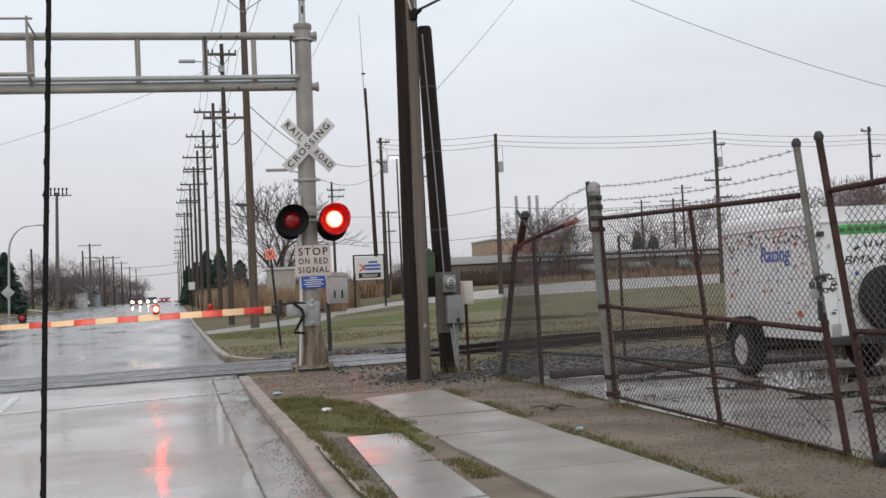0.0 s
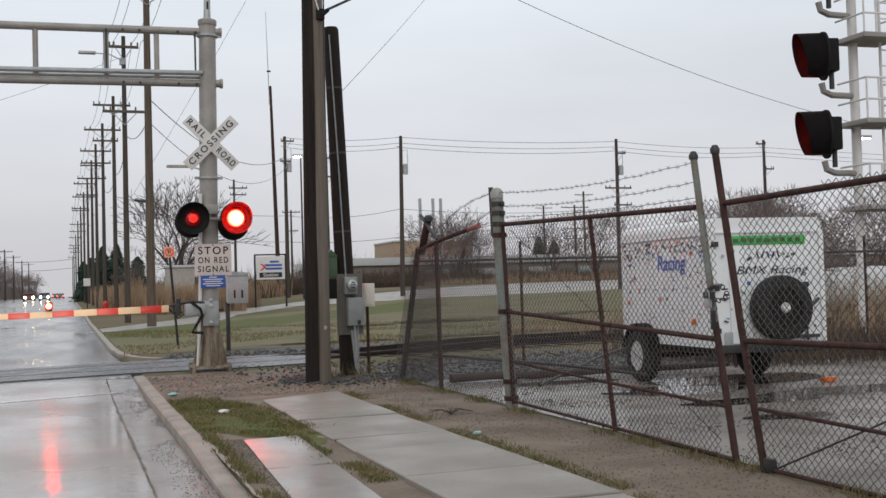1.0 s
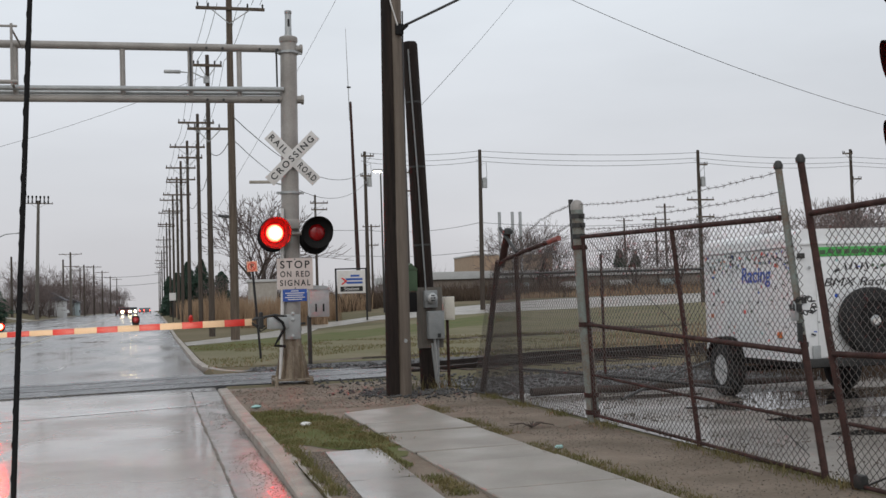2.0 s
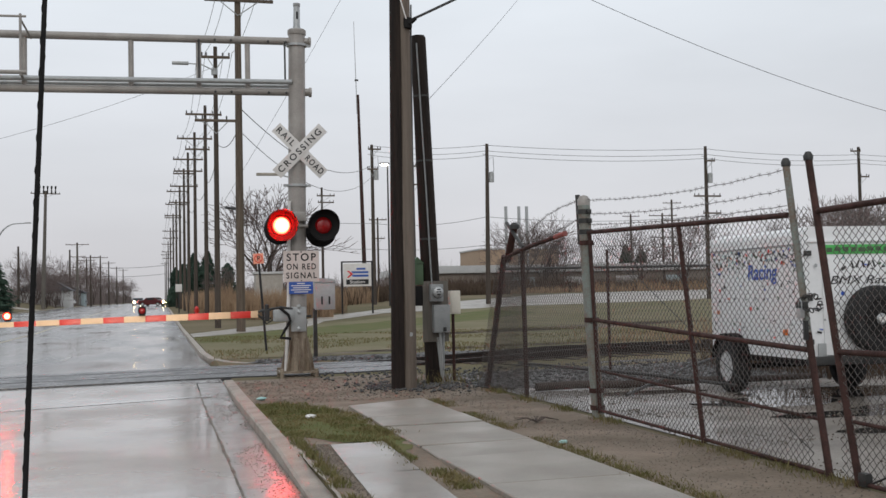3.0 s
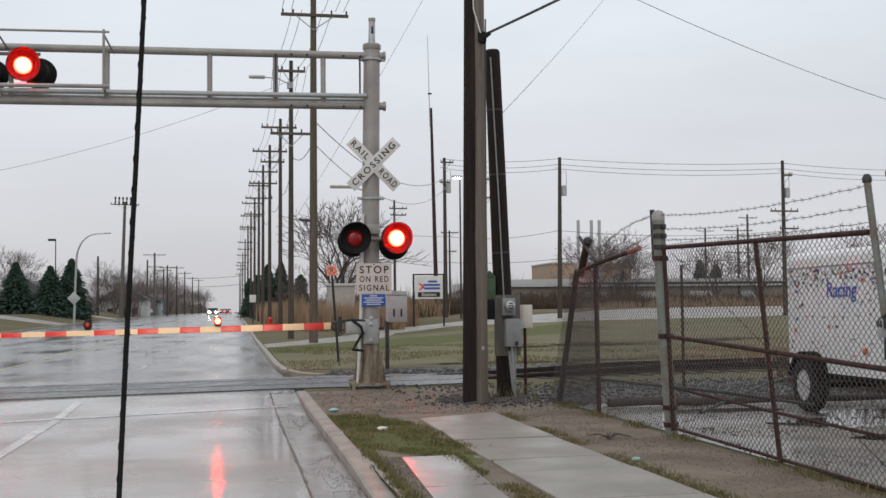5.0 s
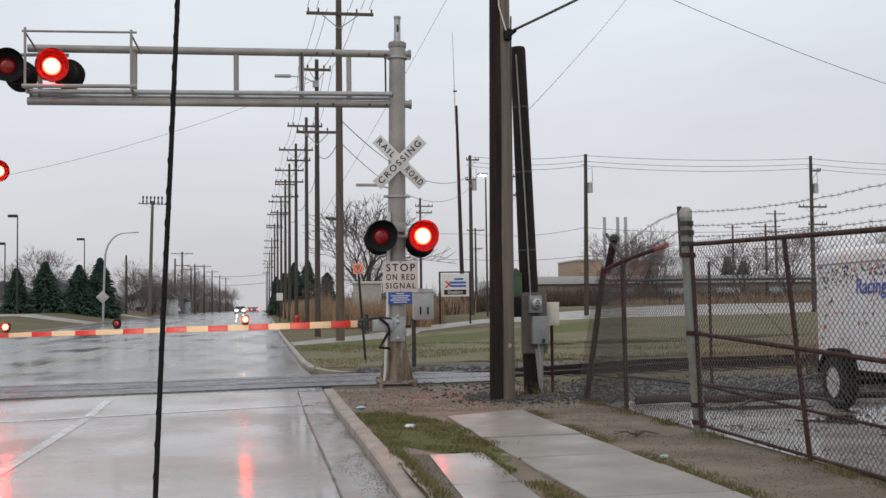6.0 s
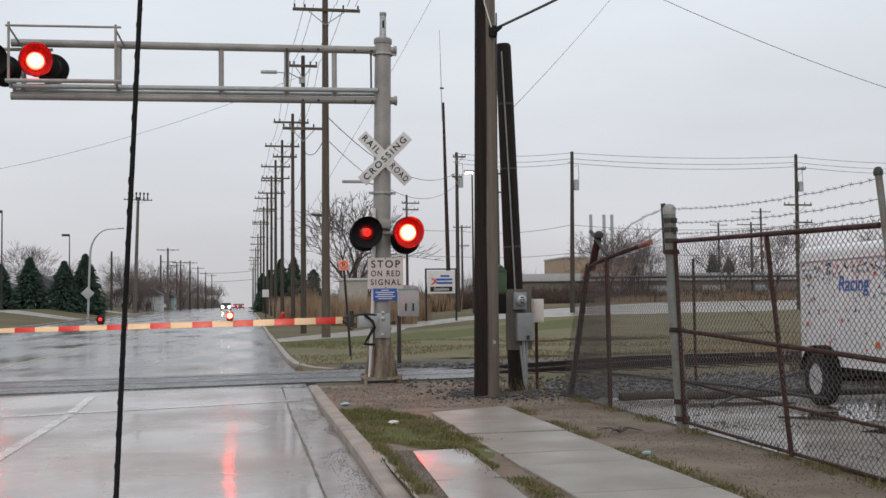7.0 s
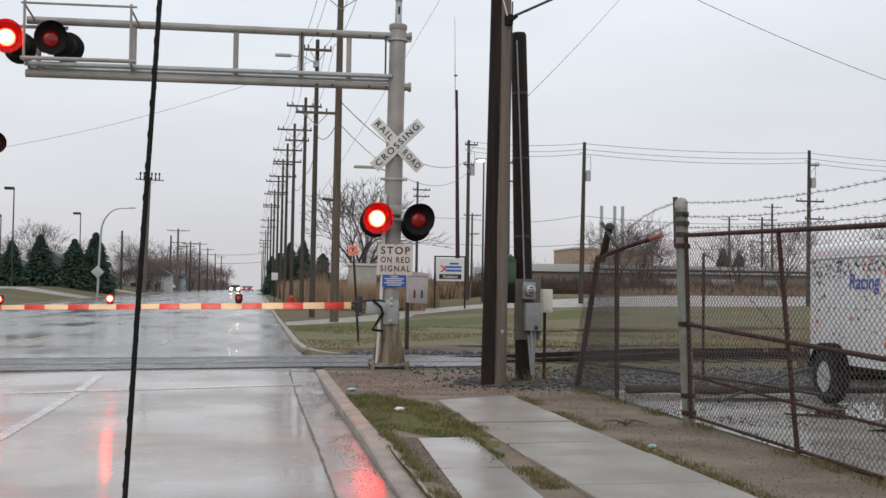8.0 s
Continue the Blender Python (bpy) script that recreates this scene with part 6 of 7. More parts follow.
# ---- trees, reeds, grass ----
def bare_tree(x, y, h, seed, spread=0.55, group="bare trees", levels=7, r0=None, low=0.24):
    """A trunk that forks into limbs, branches and a rounded haze of twigs."""
    rnd = random.Random(seed)
    trunk, verts, faces = bm_new(), [], []
    thin = 0.0022 * h if h > 5 else 0.0011 * h

    def stick(p, q, ra, rb):
        d = (q - p).normalized()
        u = d.orthogonal().normalized()
        v = d.cross(u)
        k = len(verts)
        for c, r in ((p, ra), (q, rb)):
            for a in (0.0, 2.094, 4.189):
                verts.append(tuple(c + r * (math.cos(a) * u + math.sin(a) * v)))
        faces.extend([(k, k + 1, k + 4, k + 3), (k + 1, k + 2, k + 5, k + 4), (k + 2, k, k + 3, k + 5)])

    def grow(p, d, length, r, level):
        bend = Vector((rnd.uniform(-1, 1), rnd.uniform(-1, 1), rnd.uniform(-0.3, 0.6))) * 0.18
        mid = p + d * length * 0.5
        q = mid + (d + bend).normalized() * length * 0.5
        if level < 3:
            tube(trunk, [p, mid, q], r, 6, r * 0.68, caps=False)
        else:
            stick(p, q, max(r, thin), max(r * 0.6, thin * 0.55))
        if level >= levels:
            return
        n = 4 if level == 0 else 3 if level in (1, 2, 5) else 2
        turn = rnd.uniform(0, 6.28)
        for i in range(n):
            a = turn + 6.283 * i / n + rnd.uniform(-0.5, 0.5)
            u = d.orthogonal().normalized()
            v = d.cross(u)
            open_by = spread * rnd.uniform(0.6, 1.25) * (1.15 if level else 0.9)
            nd = (d + (u * math.cos(a) + v * math.sin(a)) * open_by + Vector((0, 0, 0.10))).normalized()
            nd.z = max(nd.z, -0.15)
            start = q if i < 2 else p.lerp(q, rnd.uniform(0.45, 0.9))
            grow(start, nd.normalized(), length * rnd.uniform(0.66, 0.92), r * rnd.uniform(0.48, 0.66), level + 1)

    grow(Vector((0, 0, -0.1)), Vector((rnd.uniform(-0.08, 0.08), 0, 1)).normalized(), h * low, r0 or h * 0.02, 0)
    top = max(v[2] for v in verts)
    t = thing("bare_tree", pose(x, y, 0, 0, 0, rnd.uniform(0, 360)), "leafless winter tree with fine twigs", "tree", group)
    t.scale = (h / top,) * 3
    part("trunk", trunk, "bark", t)
    me = bpy.data.meshes.new("crown")
    me.from_pydata(verts, [], faces)
    me.materials.append(M["twig"])
    crown = new("crown", me)
    crown.parent = t
    tagged(crown, "fine leafless twigs")
    return t


def spruce(x, y, h, w, seed, group="spruces", label="dark green conical spruce", column=False):
    rnd = random.Random(seed)
    t = thing("spruce_tree", pose(x, y, 0), label, "tree", group)
    part("trunk", lathe(bm_new(), [(0.16, -0.1), (0.05, h * 0.95)], 8), "bark", t)
    verts, faces = [], []
    n = int(3200 * max(1.0, h / 6))
    for i in range(n):
        f = rnd.random() ** 0.8
        z = 0.25 + f * (h - 0.25)
        wide = w * ((1 - f) ** 0.85 * 1.12 + 0.02) if not column else w * (1 - f ** 3) * (0.75 + 0.25 * math.sin(9 * f + seed))
        a = rnd.uniform(0, 2 * math.pi)
        wide *= 0.9 + 0.5 * noise.noise((3 * math.cos(a) + seed, 3 * math.sin(a), z * 0.9))
        r = wide * min(rnd.uniform(0.35, 1.05), rnd.uniform(0.6, 1.35))
        c = Vector((r * math.cos(a), r * math.sin(a), z))
        out = Vector((math.cos(a), math.sin(a), rnd.uniform(-0.55, 0.1))).normalized()
        side = Vector((-math.sin(a), math.cos(a), rnd.uniform(-0.3, 0.3)))
        s = rnd.uniform(0.18, 0.42) * (1.15 - 0.6 * f) * h / 6.5
        k = len(verts)
        verts += [tuple(c + side * s * 0.5), tuple(c + out * s * 1.3), tuple(c - side * s * 0.5), tuple(c + Vector((0, 0, s * 0.4)))]
        faces += [(k, k + 1, k + 3), (k + 1, k + 2, k + 3), (k, k + 2, k + 1)]
    me = bpy.data.meshes.new("crown")
    me.from_pydata(verts, [], faces)
    me.materials.append(M["needle"])
    ob = new("crown", me)
    ob.parent = t
    return t


def blades(name, mat, label, spots, category="grass", lean=0.35):
    """Many thin upright blades; spots: x, y, height, width."""
    rnd = random.Random(name)
    verts, faces = [], []
    for x, y, z, h, w in spots:
        a = rnd.uniform(0, 6.28)
        k = len(verts)
        ux, uy = math.cos(a) * w, math.sin(a) * w
        lx, ly = rnd.uniform(-lean, lean) * h, rnd.uniform(-lean, lean) * h
        z += terrain(y, bank_at(x))
        verts += [(x - ux, y - uy, z), (x + ux, y + uy, z), (x + lx * 0.4 + ux * 0.7, y + ly * 0.4 + uy * 0.7, z + h * 0.6), (x + lx * 0.4 - ux * 0.7, y + ly * 0.4 - uy * 0.7, z + h * 0.6), (x + lx, y + ly, z + h)]
        faces += [(k, k + 1, k + 2, k + 3), (k + 3, k + 2, k + 4)]
    me = bpy.data.meshes.new(name)
    me.from_pydata(verts, [], faces)
    me.materials.append(M[mat])
    tagged(new(name, me), label, category, "", "stuff")


def build_plants():
    for i, (x, y, h) in enumerate(((7.0, 76, 9.3), (5.2, 92, 5.5), (9.3, 95, 6.0), (8.6, 88, 7.0))):
        bare_tree(x, y, h, 30 + i, 0.5 if i == 0 else 0.6, levels=7 if i == 0 else 6, r0=0.2 if i == 0 else None, low=0.2)
    for i, (x, y, h) in enumerate(((50.5, 76, 8.4), (53.5, 80, 8.2), (56, 84, 8.4), (49, 150, 12.0), (52.5, 152, 12.8), (56, 156, 11), (66, 150, 11), (72, 148, 12.5), (58, 100, 9.0), (64, 105, 10))):
        bare_tree(x, y, h, 60 + i, 0.5, "bare trees behind the yard")
    for i, (x, y, h) in enumerate(((-30.5, 172, 11.4), (-26, 176, 9.0), (-34, 168, 8.8), (-19.0, 190, 10.2), (-17.5, 200, 10.5), (-21.5, 195, 9.5), (-16.0, 175, 6.4), (-15.3, 182, 6.0), (-17.5, 215, 8.2), (-16.4, 243, 11.2), (-21.0, 262, 9.0), (-15.6, 288, 8.4), (-18.5, 315, 12.6), (-24.0, 330, 13.0), (-15.8, 362, 10.0), (-20.0, 395, 13.5), (-15.4, 430, 10.5), (-18.0, 480, 14.0), (-15.0, 540, 11.5), (-17.0, 620, 15.0), (-38, 165, 9.5), (-43, 170, 10))):
        bare_tree(x, y, h, 100 + i, (0.52, 0.64, 0.46)[i % 3], "bare trees across the road")
    for i, (x, y, h, w) in enumerate(((-26.3, 130, 6.3, 2.2), (-23.3, 130, 7.0, 2.6), (-19.7, 130, 6.6, 2.7), (-17.6, 131, 7.4, 2.6), (-30.5, 132, 6.0, 2.3), (70.5, 165, 8.6, 2.4), (74.0, 167, 8.0, 2.6))):
        spruce(x, y, h, w, 7 + i)
    for i, (x, y, h, w) in enumerate(((3.9, 135, 6.9, 1.9), (5.6, 138, 7.3, 2.2), (2.9, 146, 6.0, 1.7), (7.6, 132, 5.6, 2.0), (2.2, 160, 6.0, 1.6))):
        spruce(x, y, h, w, 40 + i, "evergreens behind the poles", "dark ragged evergreen beside the road", True)
    rnd = random.Random(77)
    spots, far_scrub = [], []
    for _ in range(9000):
        x, y = rnd.uniform(3.4, 12.5), rnd.uniform(77, 92)
        spots.append((x, y, 0, rnd.uniform(0.9, 2.0) * (0.75 + 0.9 * abs(noise.noise((x * 0.7, y * 0.3, 1)))), 0.022))
    for _ in range(2500):
        x, y = rnd.uniform(4.6, 10.5), rnd.uniform(70, 75)
        spots.append((x, y, 0, rnd.uniform(0.8, 2.0), 0.025))
    for _ in range(9000):
        x = rnd.uniform(12.5, 40)
        tall = rnd.uniform(0.9, 2.1) * (0.6 + abs(noise.noise((x * 0.4, 7, 2))))
        (spots if x < 19 and rnd.random() < 0.7 else far_scrub).append((x, 92 + (x - 12.5) * 1.3 + rnd.uniform(0, 14), 0, tall, 0.04))
    for _ in range(9000):
        x = rnd.uniform(38, 130)
        spots.append((x, 138 + rnd.uniform(0, 16), 0, rnd.uniform(0.5, 1.6) * (0.6 + 1.2 * abs(noise.noise((x * 0.15, 2, 5)))), 0.06))
    for _ in range(2500):
        spots.append((rnd.uniform(2.4, 4.6), rnd.uniform(92, 160), 0, rnd.uniform(0.8, 2.0), 0.04))
    scrub = far_scrub
    for _ in range(15000):
        x = rnd.uniform(30, 135)
        scrub.append((x, 142 + rnd.uniform(0, 14), 0, rnd.uniform(1.0, 3.0) * (0.55 + 1.1 * abs(noise.noise((x * 0.22, 2, 5)))), 0.045))
    for _ in range(9000):
        x = rnd.uniform(9.3, 19)
        scrub.append((x, rnd.uniform(14.2, 18.8), 0, rnd.uniform(0.2, 0.62) * (0.6 + abs(noise.noise((x, 3, 3)))), 0.007))
    blades("dark_scrub", "brush", "dark brown winter scrub behind yard and drive", scrub, "scrub", 0.45)
    blades("dead_reeds", "reed", "tall tan dead reeds behind the poles", spots, "reeds", 0.2)
    spots = []
    for _ in range(16000):
        y = rnd.uniform(185, 700)
        x = -15.5 - rnd.random() ** 1.5 * (14 + 0.10 * y)
        hh = (4.0 + 8.5 * abs(noise.noise((x * 0.12, y * 0.03, 3)))) * rnd.uniform(0.4, 1.0)
        spots.append((x, y, 0, hh, 0.02 + 0.00007 * y))
    for _ in range(9000):
        y = rnd.uniform(150, 420)
        x = 4.0 + rnd.random() * 0.28 * y
        spots.append((x, y, 0, rnd.uniform(1.5, 4.0) * (0.6 + abs(noise.noise((x * 0.1, y * 0.03, 6)))), 0.06))
    for _ in range(8000):
        x = rnd.uniform(40, 150)
        spots.append((x, 196 + rnd.uniform(0, 30), 0, rnd.uniform(3, 9.5) * (0.55 + abs(noise.noise((x * 0.07, 1, 6)))), 0.04))
    blades("far_woods", "woods", "hazy grey-brown winter woods in the distance", spots, "woods", 0.3)
    spots = []
    for _ in range(2600):
        x, y = rnd.uniform(11, 34), rnd.uniform(19.5, 30)
        if x > 9 + (30 - y) * 0.3:
            spots.append((x, y, 0, rnd.uniform(0.3, 1.4) * (1.3 if x > 17 else 0.6), 0.012))
    for _ in range(3000):
        spots.append((rnd.uniform(10.5, 26), rnd.uniform(16.4, 18.6), 0, rnd.uniform(0.2, 0.7), 0.01))
    blades("yard_brush", "reed", "dry brown brush at the yard's edge", spots, "brush", 0.4)
    for i, (x, y, h) in enumerate(((20.3, 30, 4.2), (25.5, 31.5, 4.6), (17.6, 24.5, 3.2), (27.5, 33, 4.9), (22.6, 32, 4.4), (24.2, 25.5, 3.2))):
        bare_tree(x, y, h, 200 + i, 0.7, "bare shrubs in the yard", 7, 0.03, 0.12)
    # lawn tuft by the kerb and weeds in the joints
    spots = []
    for _ in range(15000):
        x, y = rnd.uniform(1.16, 2.26), rnd.uniform(10.35, 14.6)
        right = 2.25 - 0.05 * max(0.0, y - 11.3) - 0.28 * max(0.0, y - 13.0) ** 1.3
        if x > right + rnd.gauss(0, 0.04) or y < 10.35 + max(0.0, 1.72 - x) * 1.75 + 0.1 * noise.noise((x * 5, 8, 1)):
            continue
        edge = 1.2 + 0.12 * noise.noise((y * 1.3, 0, 0))
        if x < edge - 0.06:
            continue
        if noise.noise((x * 2.2, y * 1.4, 12)) < -0.22 and rnd.random() < 0.75:
            continue
        spots.append((x, y, -0.005, rnd.uniform(0.016, 0.046) * (0.45 + 1.3 * abs(noise.noise((x * 3, y * 2, 1)))) * (1.5 if y > 13.2 else 1.0), 0.0042))
    for _ in range(3800):
        y = rnd.uniform(7.6, 11.4)
        x = rnd.gauss(2.05 + 0.012 * (y - 7.6) + 0.03 * noise.noise((y * 1.7, 5, 0)), 0.05 + 0.012 * (y - 7.6))
        if noise.noise((x * 2, y * 1.3, 21)) > -0.12:
            spots.append((x, y, -0.005, rnd.uniform(0.03, 0.062) * (0.5 + abs(noise.noise((x, y * 2.5, 2)))), 0.004))
    for _ in range(1800):
        y = rnd.uniform(7.0, 11.2)
        x = rnd.gauss(1.23, 0.04)
        if noise.noise((x * 4, y * 2, 5)) > -0.15:
            spots.append((x, y, -0.003, rnd.uniform(0.02, 0.055), 0.004))
    blades("kerbside_grass", "blade", "short wet green grass by the kerb", spots, lean=0.9)
    spots = []
    for _ in range(4500):
        y = rnd.uniform(5.5, 14.2)
        if noise.noise((0, y * 1.2, 9)) > -0.08:
            spots.append((rnd.gauss(3.35 + 0.05 * noise.noise((3, y * 0.9, 1)), 0.07), y, -0.005, rnd.uniform(0.02, 0.06) * (0.4 + 1.2 * abs(noise.noise((6, y * 2.3, 4)))), 0.004))
    for _ in range(3000):
        y = rnd.uniform(4.0, 15.5)
        if noise.noise((4, y * 1.5, 2)) > 0.02:
            spots.append((rnd.gauss(4.47, 0.07), y, -0.005, rnd.uniform(0.02, 0.085), 0.004))
    for _ in range(220):
        spots.append((rnd.gauss(4.1, 0.35), rnd.gauss(16.9, 0.35), 0, rnd.uniform(0.05, 0.3), 0.004))
    blades("fence_weeds", "weed", "dry weeds along fence and pavement edge", spots, "weeds", 0.9)
    spots = []
    for _ in range(12000):
        x, y = rnd.uniform(1.2, 16), rnd.uniform(26, 43)
        if noise.noise((x * 0.35, y * 0.25, 2)) > (0.12 if y < 35 else -0.2):
            spots.append((x, y, 0, rnd.uniform(0.02, 0.07), 0.012))
    for _ in range(4000):
        x, y = rnd.uniform(5, 30), rnd.uniform(24.4, 30)
        if noise.noise((x * 0.5, y * 0.5, 8)) > 0:
            spots.append((x, y, 0, rnd.uniform(0.04, 0.18), 0.008))
    blades("meadow_grass", "weed", "short tired grass beyond the rails", spots)


build_plants()
flat("kerbside_turf", [(1.17, 11.35), (1.36, 10.95), (1.6, 10.5), (1.98, 10.42), (2.0, 9.4), (2.06, 9.3), (2.17, 10.4), (2.2, 11.4), (2.1, 12.3), (2.0, 13.3), (1.72, 14.1), (1.42, 14.5), (1.17, 14.35)], "turf", "mossy turf by the kerb", -0.002, "grass", jag=0.06, step=0.12)


# ---- vehicles far down the road, yard tank ----
def car(name, m, paint, label, lit=True, rear=False):
    m = pose(0, 0, terrain(m.translation.y, bank_at(m.translation.x))) @ m
    c = thing(name, m, label, "car")  # front towards local -y
    bm = bm_new()
    side = [(-2.2, 0.28), (2.2, 0.28), (2.22, 0.75), (2.05, 0.92), (1.3, 0.98), (0.75, 1.42), (-0.75, 1.46), (-1.45, 0.98), (-2.15, 0.85), (-2.25, 0.55)]
    prism(bm, [(y * -1 if rear else y, z) for y, z in side], 1.76, Matrix(((0, 0, 1, -0.88), (1, 0, 0, 0), (0, 1, 0, 0), (0, 0, 0, 1))))
    part("body", bm, paint, c, "", False)
    part("windscreen", box(bm_new(), (0, -0.98 if not rear else 1.0, 1.2), (1.45, 0.5, 0.34), None, 0.05), "glass", c)
    for x in (-0.86, 0.86):
        part("side_window", box(bm_new(), (x, 0.0, 1.2), (0.06, 1.3, 0.3), None, 0.03), "glass", c)
        for y in (-1.4, 1.4):
            wheel(c, pose(x, y, 0.33, 0, 90 if x > 0 else -90, 0), 0.33, 0.2)
    for x in (-0.62, 0.62):
        part("headlight", lathe(bm_new(), [(0.20, 0), (0.16, 0.05), (0, 0.08)], 14, pose(x, -2.22, 0.68) @ FRONT), "headlight" if lit else "glass", c, "glowing headlight" if lit else "")
        part("tail_light", box(bm_new(), (x * 1.15, 2.22, 0.78), (0.28, 0.05, 0.16), None, 0.02), "taillight", c)
    return c


TURNING_CAR = car("car", pose(-5.6, 200, -0.1), "car_dark", "dark red car with lit headlights turning off the road")
car("car", pose(-3.75, 214, -0.1, 0, 0, 0), "car_grey", "grey car waiting with lit headlights")
car("car", pose(-1.6, 300, -0.1, 0, 0, 180), "car_grey", "distant car with red tail lights", lit=False)
car("car", pose(1.9 - 4.6, 310, -0.1, 0, 0, 180), "car_grey", "distant car with red tail lights", lit=False)
for x, y, a, mat, lab in ((-17.5, 225, 90, "car_white", "parked white car across the road"), (-18.5, 238, 80, "car_white", "parked white car across the road"), (-17.0, 250, 85, "car_grey", "parked grey car across the road")):
    car("car", pose(x, y, 0, 0, 0, a), mat, lab, lit=False)


def build_yard_clutter():
    t = thing("storage_tank", pose(22.9, 28.5, 0), "white cylindrical storage tank in the brush", "tank")
    part("vessel", lathe(bm_new(), [(0.0, -1.7), (0.45, -1.62), (0.62, -1.35), (0.65, 0), (0.62, 1.35), (0.45, 1.62), (0.0, 1.7)], 20, pose(0, 0, 0.9, 0, 90, 0)), "metal_white", t)
    for x in (-1.0, 1.0):
        part("saddle", box(bm_new(), (x, 0, 0.2), (0.2, 0.9, 0.5), None, 0.02), "dark_steel", t)
    # litter
    for x, y, mat, lab, s in ((1.30, 15.3, "teal", "crumpled pale plastic bottle by the kerb", 0.05), (1.62, 12.7, "white", "scrap of white paper in the grass", 0.05), (3.46, 9.6, "teal", "scrap of green plastic by the pavement", 0.035)):
        rnd = random.Random(lab)
        bm = bm_new()
        v = bmesh.ops.create_icosphere(bm, subdivisions=2, radius=s)["verts"]
        for q in v:
            q.co *= rnd.uniform(0.7, 1.15)
            q.co.z *= 0.5
            q.co.x *= 1.5
        solid("litter", bm, mat, lab, "litter", group="litter", smooth=False, m=pose(x, y, s * 0.35, 0, 0, 30))
    bm = bm_new()
    rnd = random.Random(8)
    for _ in range(10):
        a = rnd.uniform(0, 6.28)
        tube(bm, [(0, 0, 0.01), (0.1 * math.cos(a), 0.1 * math.sin(a), 0.05), (0.24 * math.cos(a), 0.2 * math.sin(a), rnd.uniform(0.01, 0.05))], 0.008, 4, 0.003)
    solid("dead_branch", bm, "bark", "dead black branch lying on the bare earth", "branch", m=pose(3.75, 11.2, 0.0))
    bm = bm_new()
    pts = [(4.95 + 0.6 * i, 14.75 + 0.06 * math.sin(i * 1.7) - 0.02 * i, 0.06 + 0.01 * math.sin(i * 2.1)) for i in range(8)]
    tube(bm, pts, 0.058, 10, 0.04)
    solid("fallen_log", bm, "bark", "long dark brown log lying across the yard", "log")
    for pts in ([(5.3, 16.6, 0.28), (6.4, 14.2, 0.2), (7.0, 13.0, 0.12)], [(5.6, 13.2, 0.05), (7.4, 15.2, 0.22), (9.4, 17.0, 0.4)]):
        solid("loose_pipe", tube(bm_new(), pts, 0.022, 8), "dark_steel", "dark steel pipe lying slanted in the yard", "pipe", group="loose pipes")
    # back fence of the yard: posts and a rail
    f = thing("yard_back_fence", pose(0, 0, 0), "thin rusty pipe fence at the back of the yard", "fence")
    for x in (6.9, 9.1, 11.3, 13.5, 15.7):
        part("post", tube(bm_new(), [(x, 16.9, -0.1), (x, 16.9, 2.0)], 0.024, 8), "rust", f)
    part("rail", tube(bm_new(), [(5.1, 16.9, 1.72), (15.7, 16.9, 1.72)], 0.02, 8), "dark_steel", f)


build_yard_clutter()


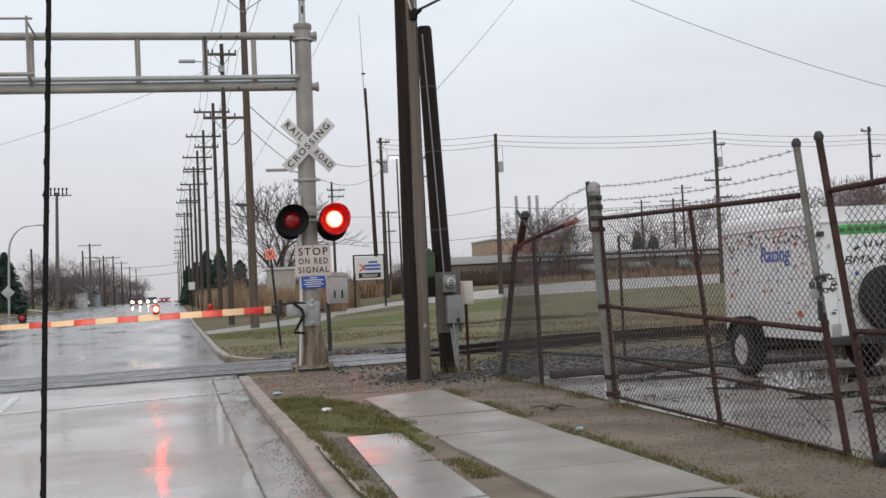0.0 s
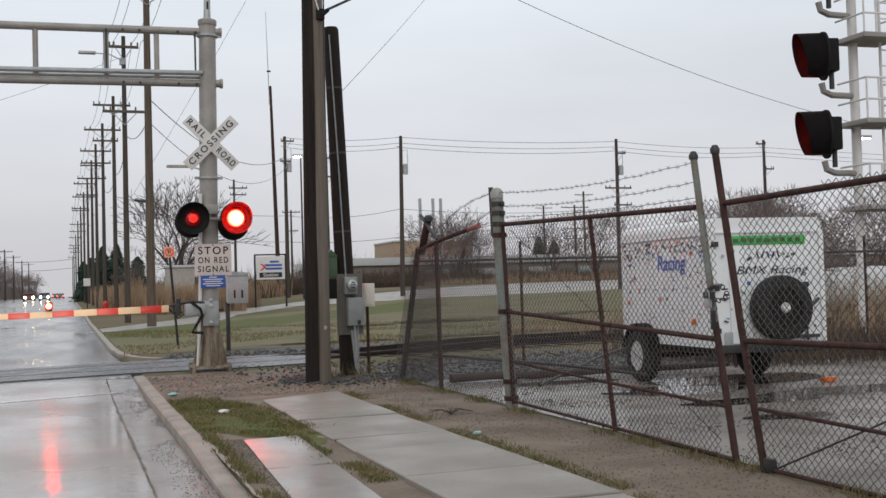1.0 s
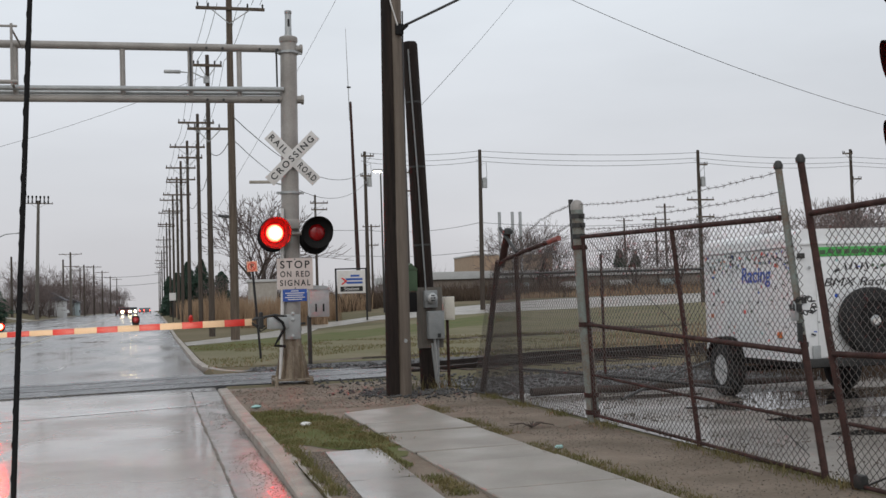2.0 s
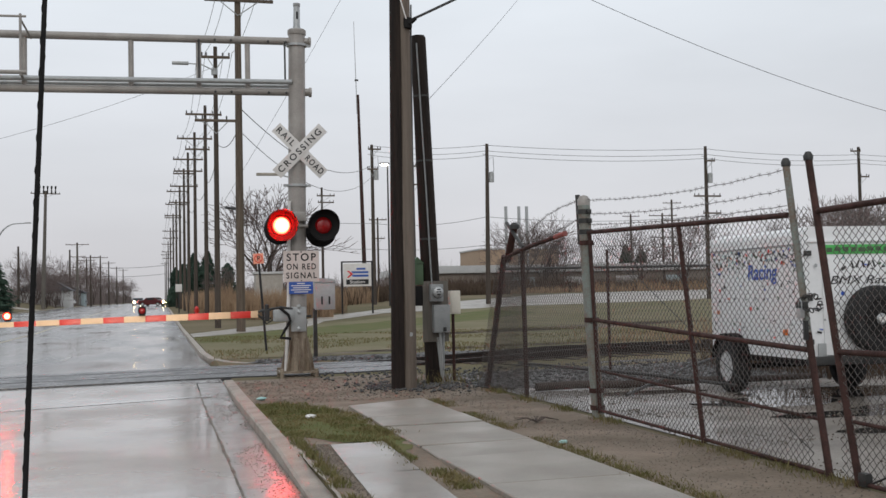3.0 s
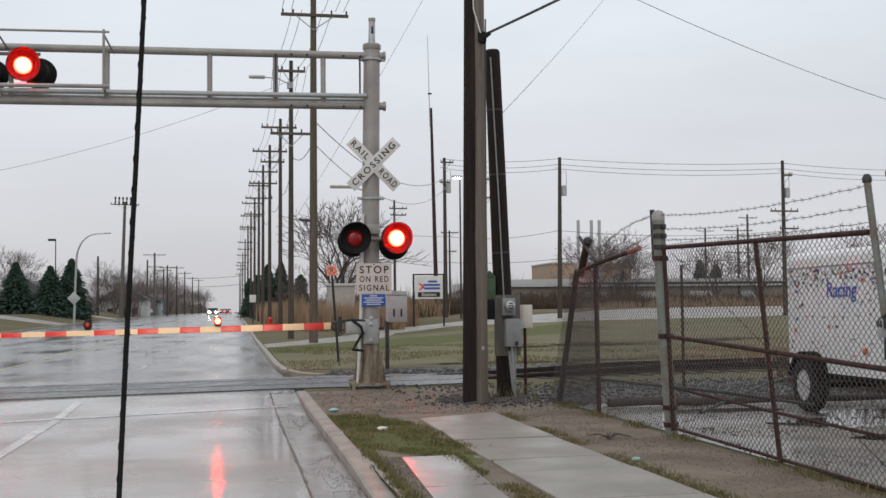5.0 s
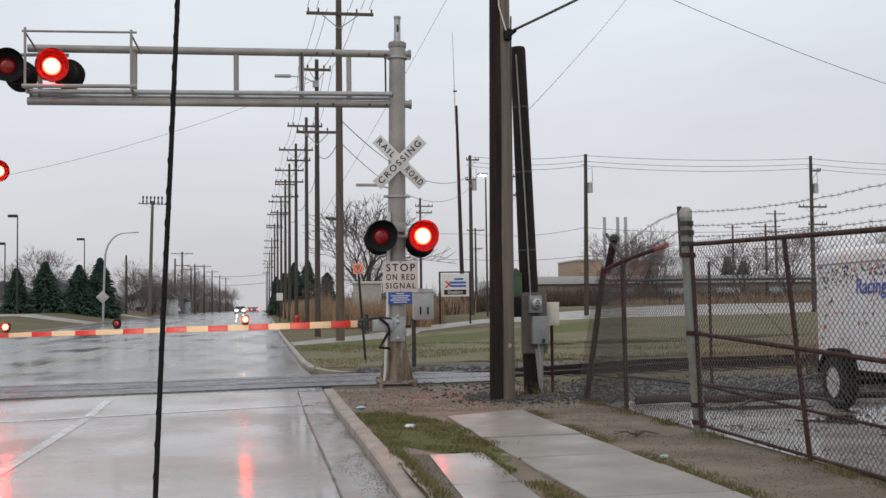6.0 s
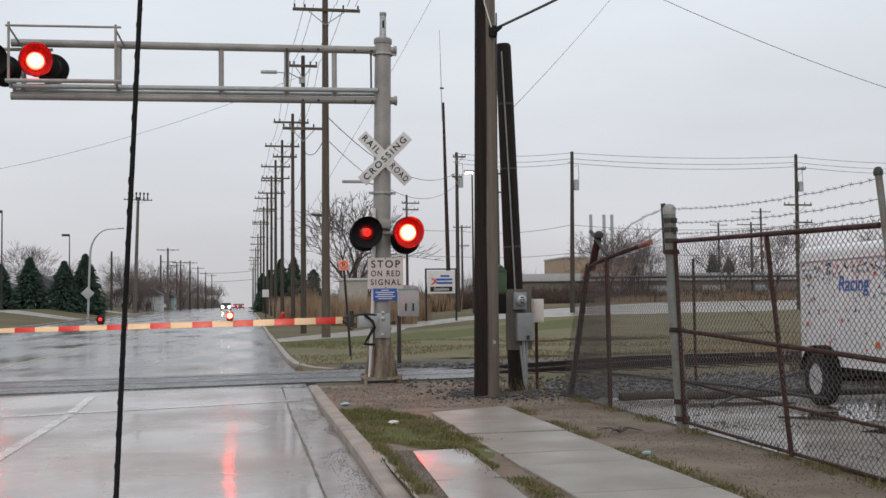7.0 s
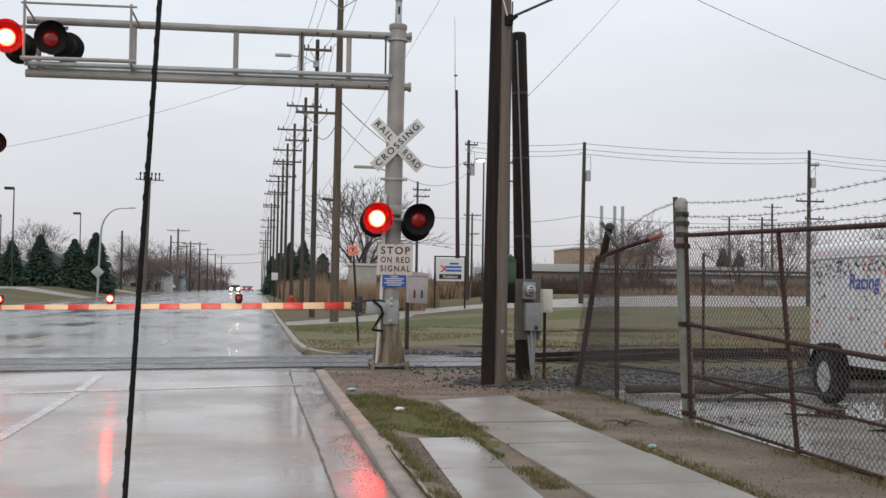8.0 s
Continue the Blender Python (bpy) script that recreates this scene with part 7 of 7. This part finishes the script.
# ---- the car from which the scene is seen: wing, bonnet, door mirror, aerial ----
def build_own_car():
    c = thing("parked_car", pose(0, 0, -0.1), "dark grey car standing at the stop line with aerial", "car")
    bm = bm_new()
    rows = []
    for y, zt, zs in ((-2.55, 0.55, 0.5), (-2.35, 0.86, 0.78), (-1.6, 0.95, 0.86), (-0.6, 0.94, 0.88), (0.35, 0.97, 0.9), (0.9, 1.0, 0.9), (1.6, 0.95, 0.85), (2.3, 0.82, 0.72), (2.6, 0.6, 0.5)):
        row = []
        for x, f in ((-1.62, 0.0), (-1.58, 0.75), (-1.35, 1.0), (-0.75, 1.04), (-0.15, 1.0), (0.10, 0.75), (0.14, 0.0)):
            z = 0.28 + (zs - 0.28) * min(1, f / 0.75) + (zt - zs) * max(0, (f - 0.75) / 0.25)
            row.append(bm.verts.new((x, y, z)))
        rows.append(row)
    for a, b in zip(rows, rows[1:]):
        for j in range(len(a) - 1):
            bm.faces.new((a[j], a[j + 1], b[j + 1], b[j]))
    bm.faces.new(rows[0][::-1])
    bm.faces.new(rows[-1])
    part("body", bm, "car_grey", c)
    for x in (-1.53, 0.06):
        for y in (1.75, -1.35):
            wheel(c, pose(x, y, 0.32, 0, 90 if x > 0 else -90, 0), 0.32, 0.2)
    for x in (-1.625, 0.135):
        door = part("door", box(bm_new(), (x, -0.2, 0.60), (0.03, 1.1, 0.56), None, 0.012), "car_grey", c)
        part("handle", box(bm_new(), (x, -0.6, 0.78), (0.05, 0.16, 0.03), None, 0.008), "black", door)
    part("soft_cover", box(bm_new(), (-0.75, -0.75, 0.96), (1.3, 1.3, 0.10), None, 0.04), "black", c, "folded black soft top")
    for x in (-1.38, -0.10):
        lens = part("headlight", lathe(bm_new(), [(0.09, 0.0), (0.08, 0.03), (0.0, 0.05)], 16, pose(x, 2.50, 0.66) @ pose(0, 0, 0, -90, 0, 0)), "lamp_white", c, "lit headlight")
        beam = new("headlight_beam", bpy.data.lights.new("headlight_beam", "SPOT"))
        beam.data.energy, beam.data.spot_size, beam.data.spot_blend, beam.data.color = 2000.0, radians(23), 0.7, (1.0, 0.88, 0.70)
        beam.data.shadow_soft_size = 0.08
        beam.parent, beam.matrix_basis = c, look((x, 2.62, 0.66), (-1.7, 19.4, 1.75))
    mir = new("door_mirror")
    mir.parent = c
    mir.matrix_basis = pose(0.285, 0.63, 1.199)
    bm = bm_new()
    v = bmesh.ops.create_uvsphere(bm, u_segments=32, v_segments=18, radius=1.0)["verts"]
    for q in v:
        q.co = Vector((0.135 * math.copysign(abs(q.co.x) ** 0.8, q.co.x), 0.05 * q.co.y + 0.03, 0.078 * math.copysign(abs(q.co.z) ** 0.7, q.co.z)))
    part("shell", bm, "black", mir, "dark rounded mirror housing")
    part("mirror_glass", box(bm_new(), (0, -0.022, -0.005), (0.22, 0.006, 0.11), None, 0.002), "mirror", mir)
    part("stalk", tube(bm_new(), [(-0.1, 0.03, -0.04), (-0.17, 0.04, -0.16)], 0.025, 8), "black", mir)
    ant = part("aerial", tube(bm_new(), [(-0.146, 1.3, 0.97), (-0.135, 1.3, 1.2), (-0.1265, 1.3, 1.4), (-0.117, 1.3, 1.6), (-0.106, 1.3, 1.85)], 0.0031, 10, 0.0027), "black", c, "thin black whip aerial")
    bm = bm_new()
    pts = []
    for i in range(240):
        f = i / 239
        z = 1.02 + 0.83 * f
        xx = -0.146 + 0.040 * (z - 0.97) / 0.88
        pts.append((xx + 0.0024 * math.cos(i * 0.62), 1.3 + 0.0024 * math.sin(i * 0.62), z))
    tube(bm, pts, 0.0011, 4)
    part("aerial_coil", bm, "black", c)
    part("aerial_base", lathe(bm_new(), [(0.03, 0.90), (0.02, 1.0), (0.008, 1.03)], 12, pose(-0.147, 1.3, 0)), "black", c)


build_own_car()


# ---- everything that moves ----
# what each set of lamps shows, from when on: 0 lit, 1 fading, 2 dark
LEFT_SET = [(0.0, 2), (0.3, 0), (0.9, 1), (1.2, 2), (1.5, 0), (2.1, 1), (2.3, 2), (2.7, 0), (3.3, 1), (3.6, 2), (3.9, 0), (4.5, 1), (4.8, 2), (5.1, 0), (5.7, 1), (6.0, 2), (6.3, 1), (6.4, 0), (7.0, 1), (7.2, 2), (7.5, 1), (7.6, 0)]
RIGHT_SET = [(0.0, 0), (0.3, 1), (0.6, 2), (0.9, 0), (1.5, 1), (1.8, 2), (2.1, 0), (2.7, 1), (3.0, 2), (3.3, 0), (3.9, 1), (4.2, 2), (4.5, 0), (5.1, 1), (5.4, 2), (5.7, 0), (6.4, 1), (6.7, 2), (6.9, 1), (7.0, 0), (7.6, 1), (7.9, 2)]


def flash(unit, states):
    base = unit.matrix_basis.copy()
    angle, was = 120 * states[0][1], states[0][1]
    rows = [(0.0, base @ pose(0, 0, 0, 0, angle, 0))]
    for t, state in states[1:]:
        turn = 120 if (state - was) % 3 == 1 else -120
        for k in (0, 1, 2):
            rows.append((t - 0.1 + k / 30, base @ pose(0, 0, 0, 0, angle + turn * k / 2, 0)))
        angle, was = angle + turn, state
    rows.append((8.0, base @ pose(0, 0, 0, 0, angle, 0)))
    walk(unit, rows)


def motions():
    for unit in FLASHERS_LEFT:
        flash(unit, LEFT_SET)
    for unit in FLASHERS_RIGHT:
        flash(unit, RIGHT_SET)
    # the dark car waits in the turning lane, then swings across the road
    walk(TURNING_CAR, [(t, pose(x, y, road_z(y), 0, 0, a)) for t, x, y, a in (
        (0.0, -6.1, 203.5, 0), (1.5, -5.7, 201.5, 4), (2.2, -4.4, 198.5, 22), (2.8, -1.9, 196.5, 50), (3.3, 0.2, 196.0, 78), (3.8, 2.9, 196.0, 88), (4.5, 7.0, 196.0, 88), (6.0, 17.0, 196.5, 88), (8.0, 31.0, 197.0, 88))])


motions()
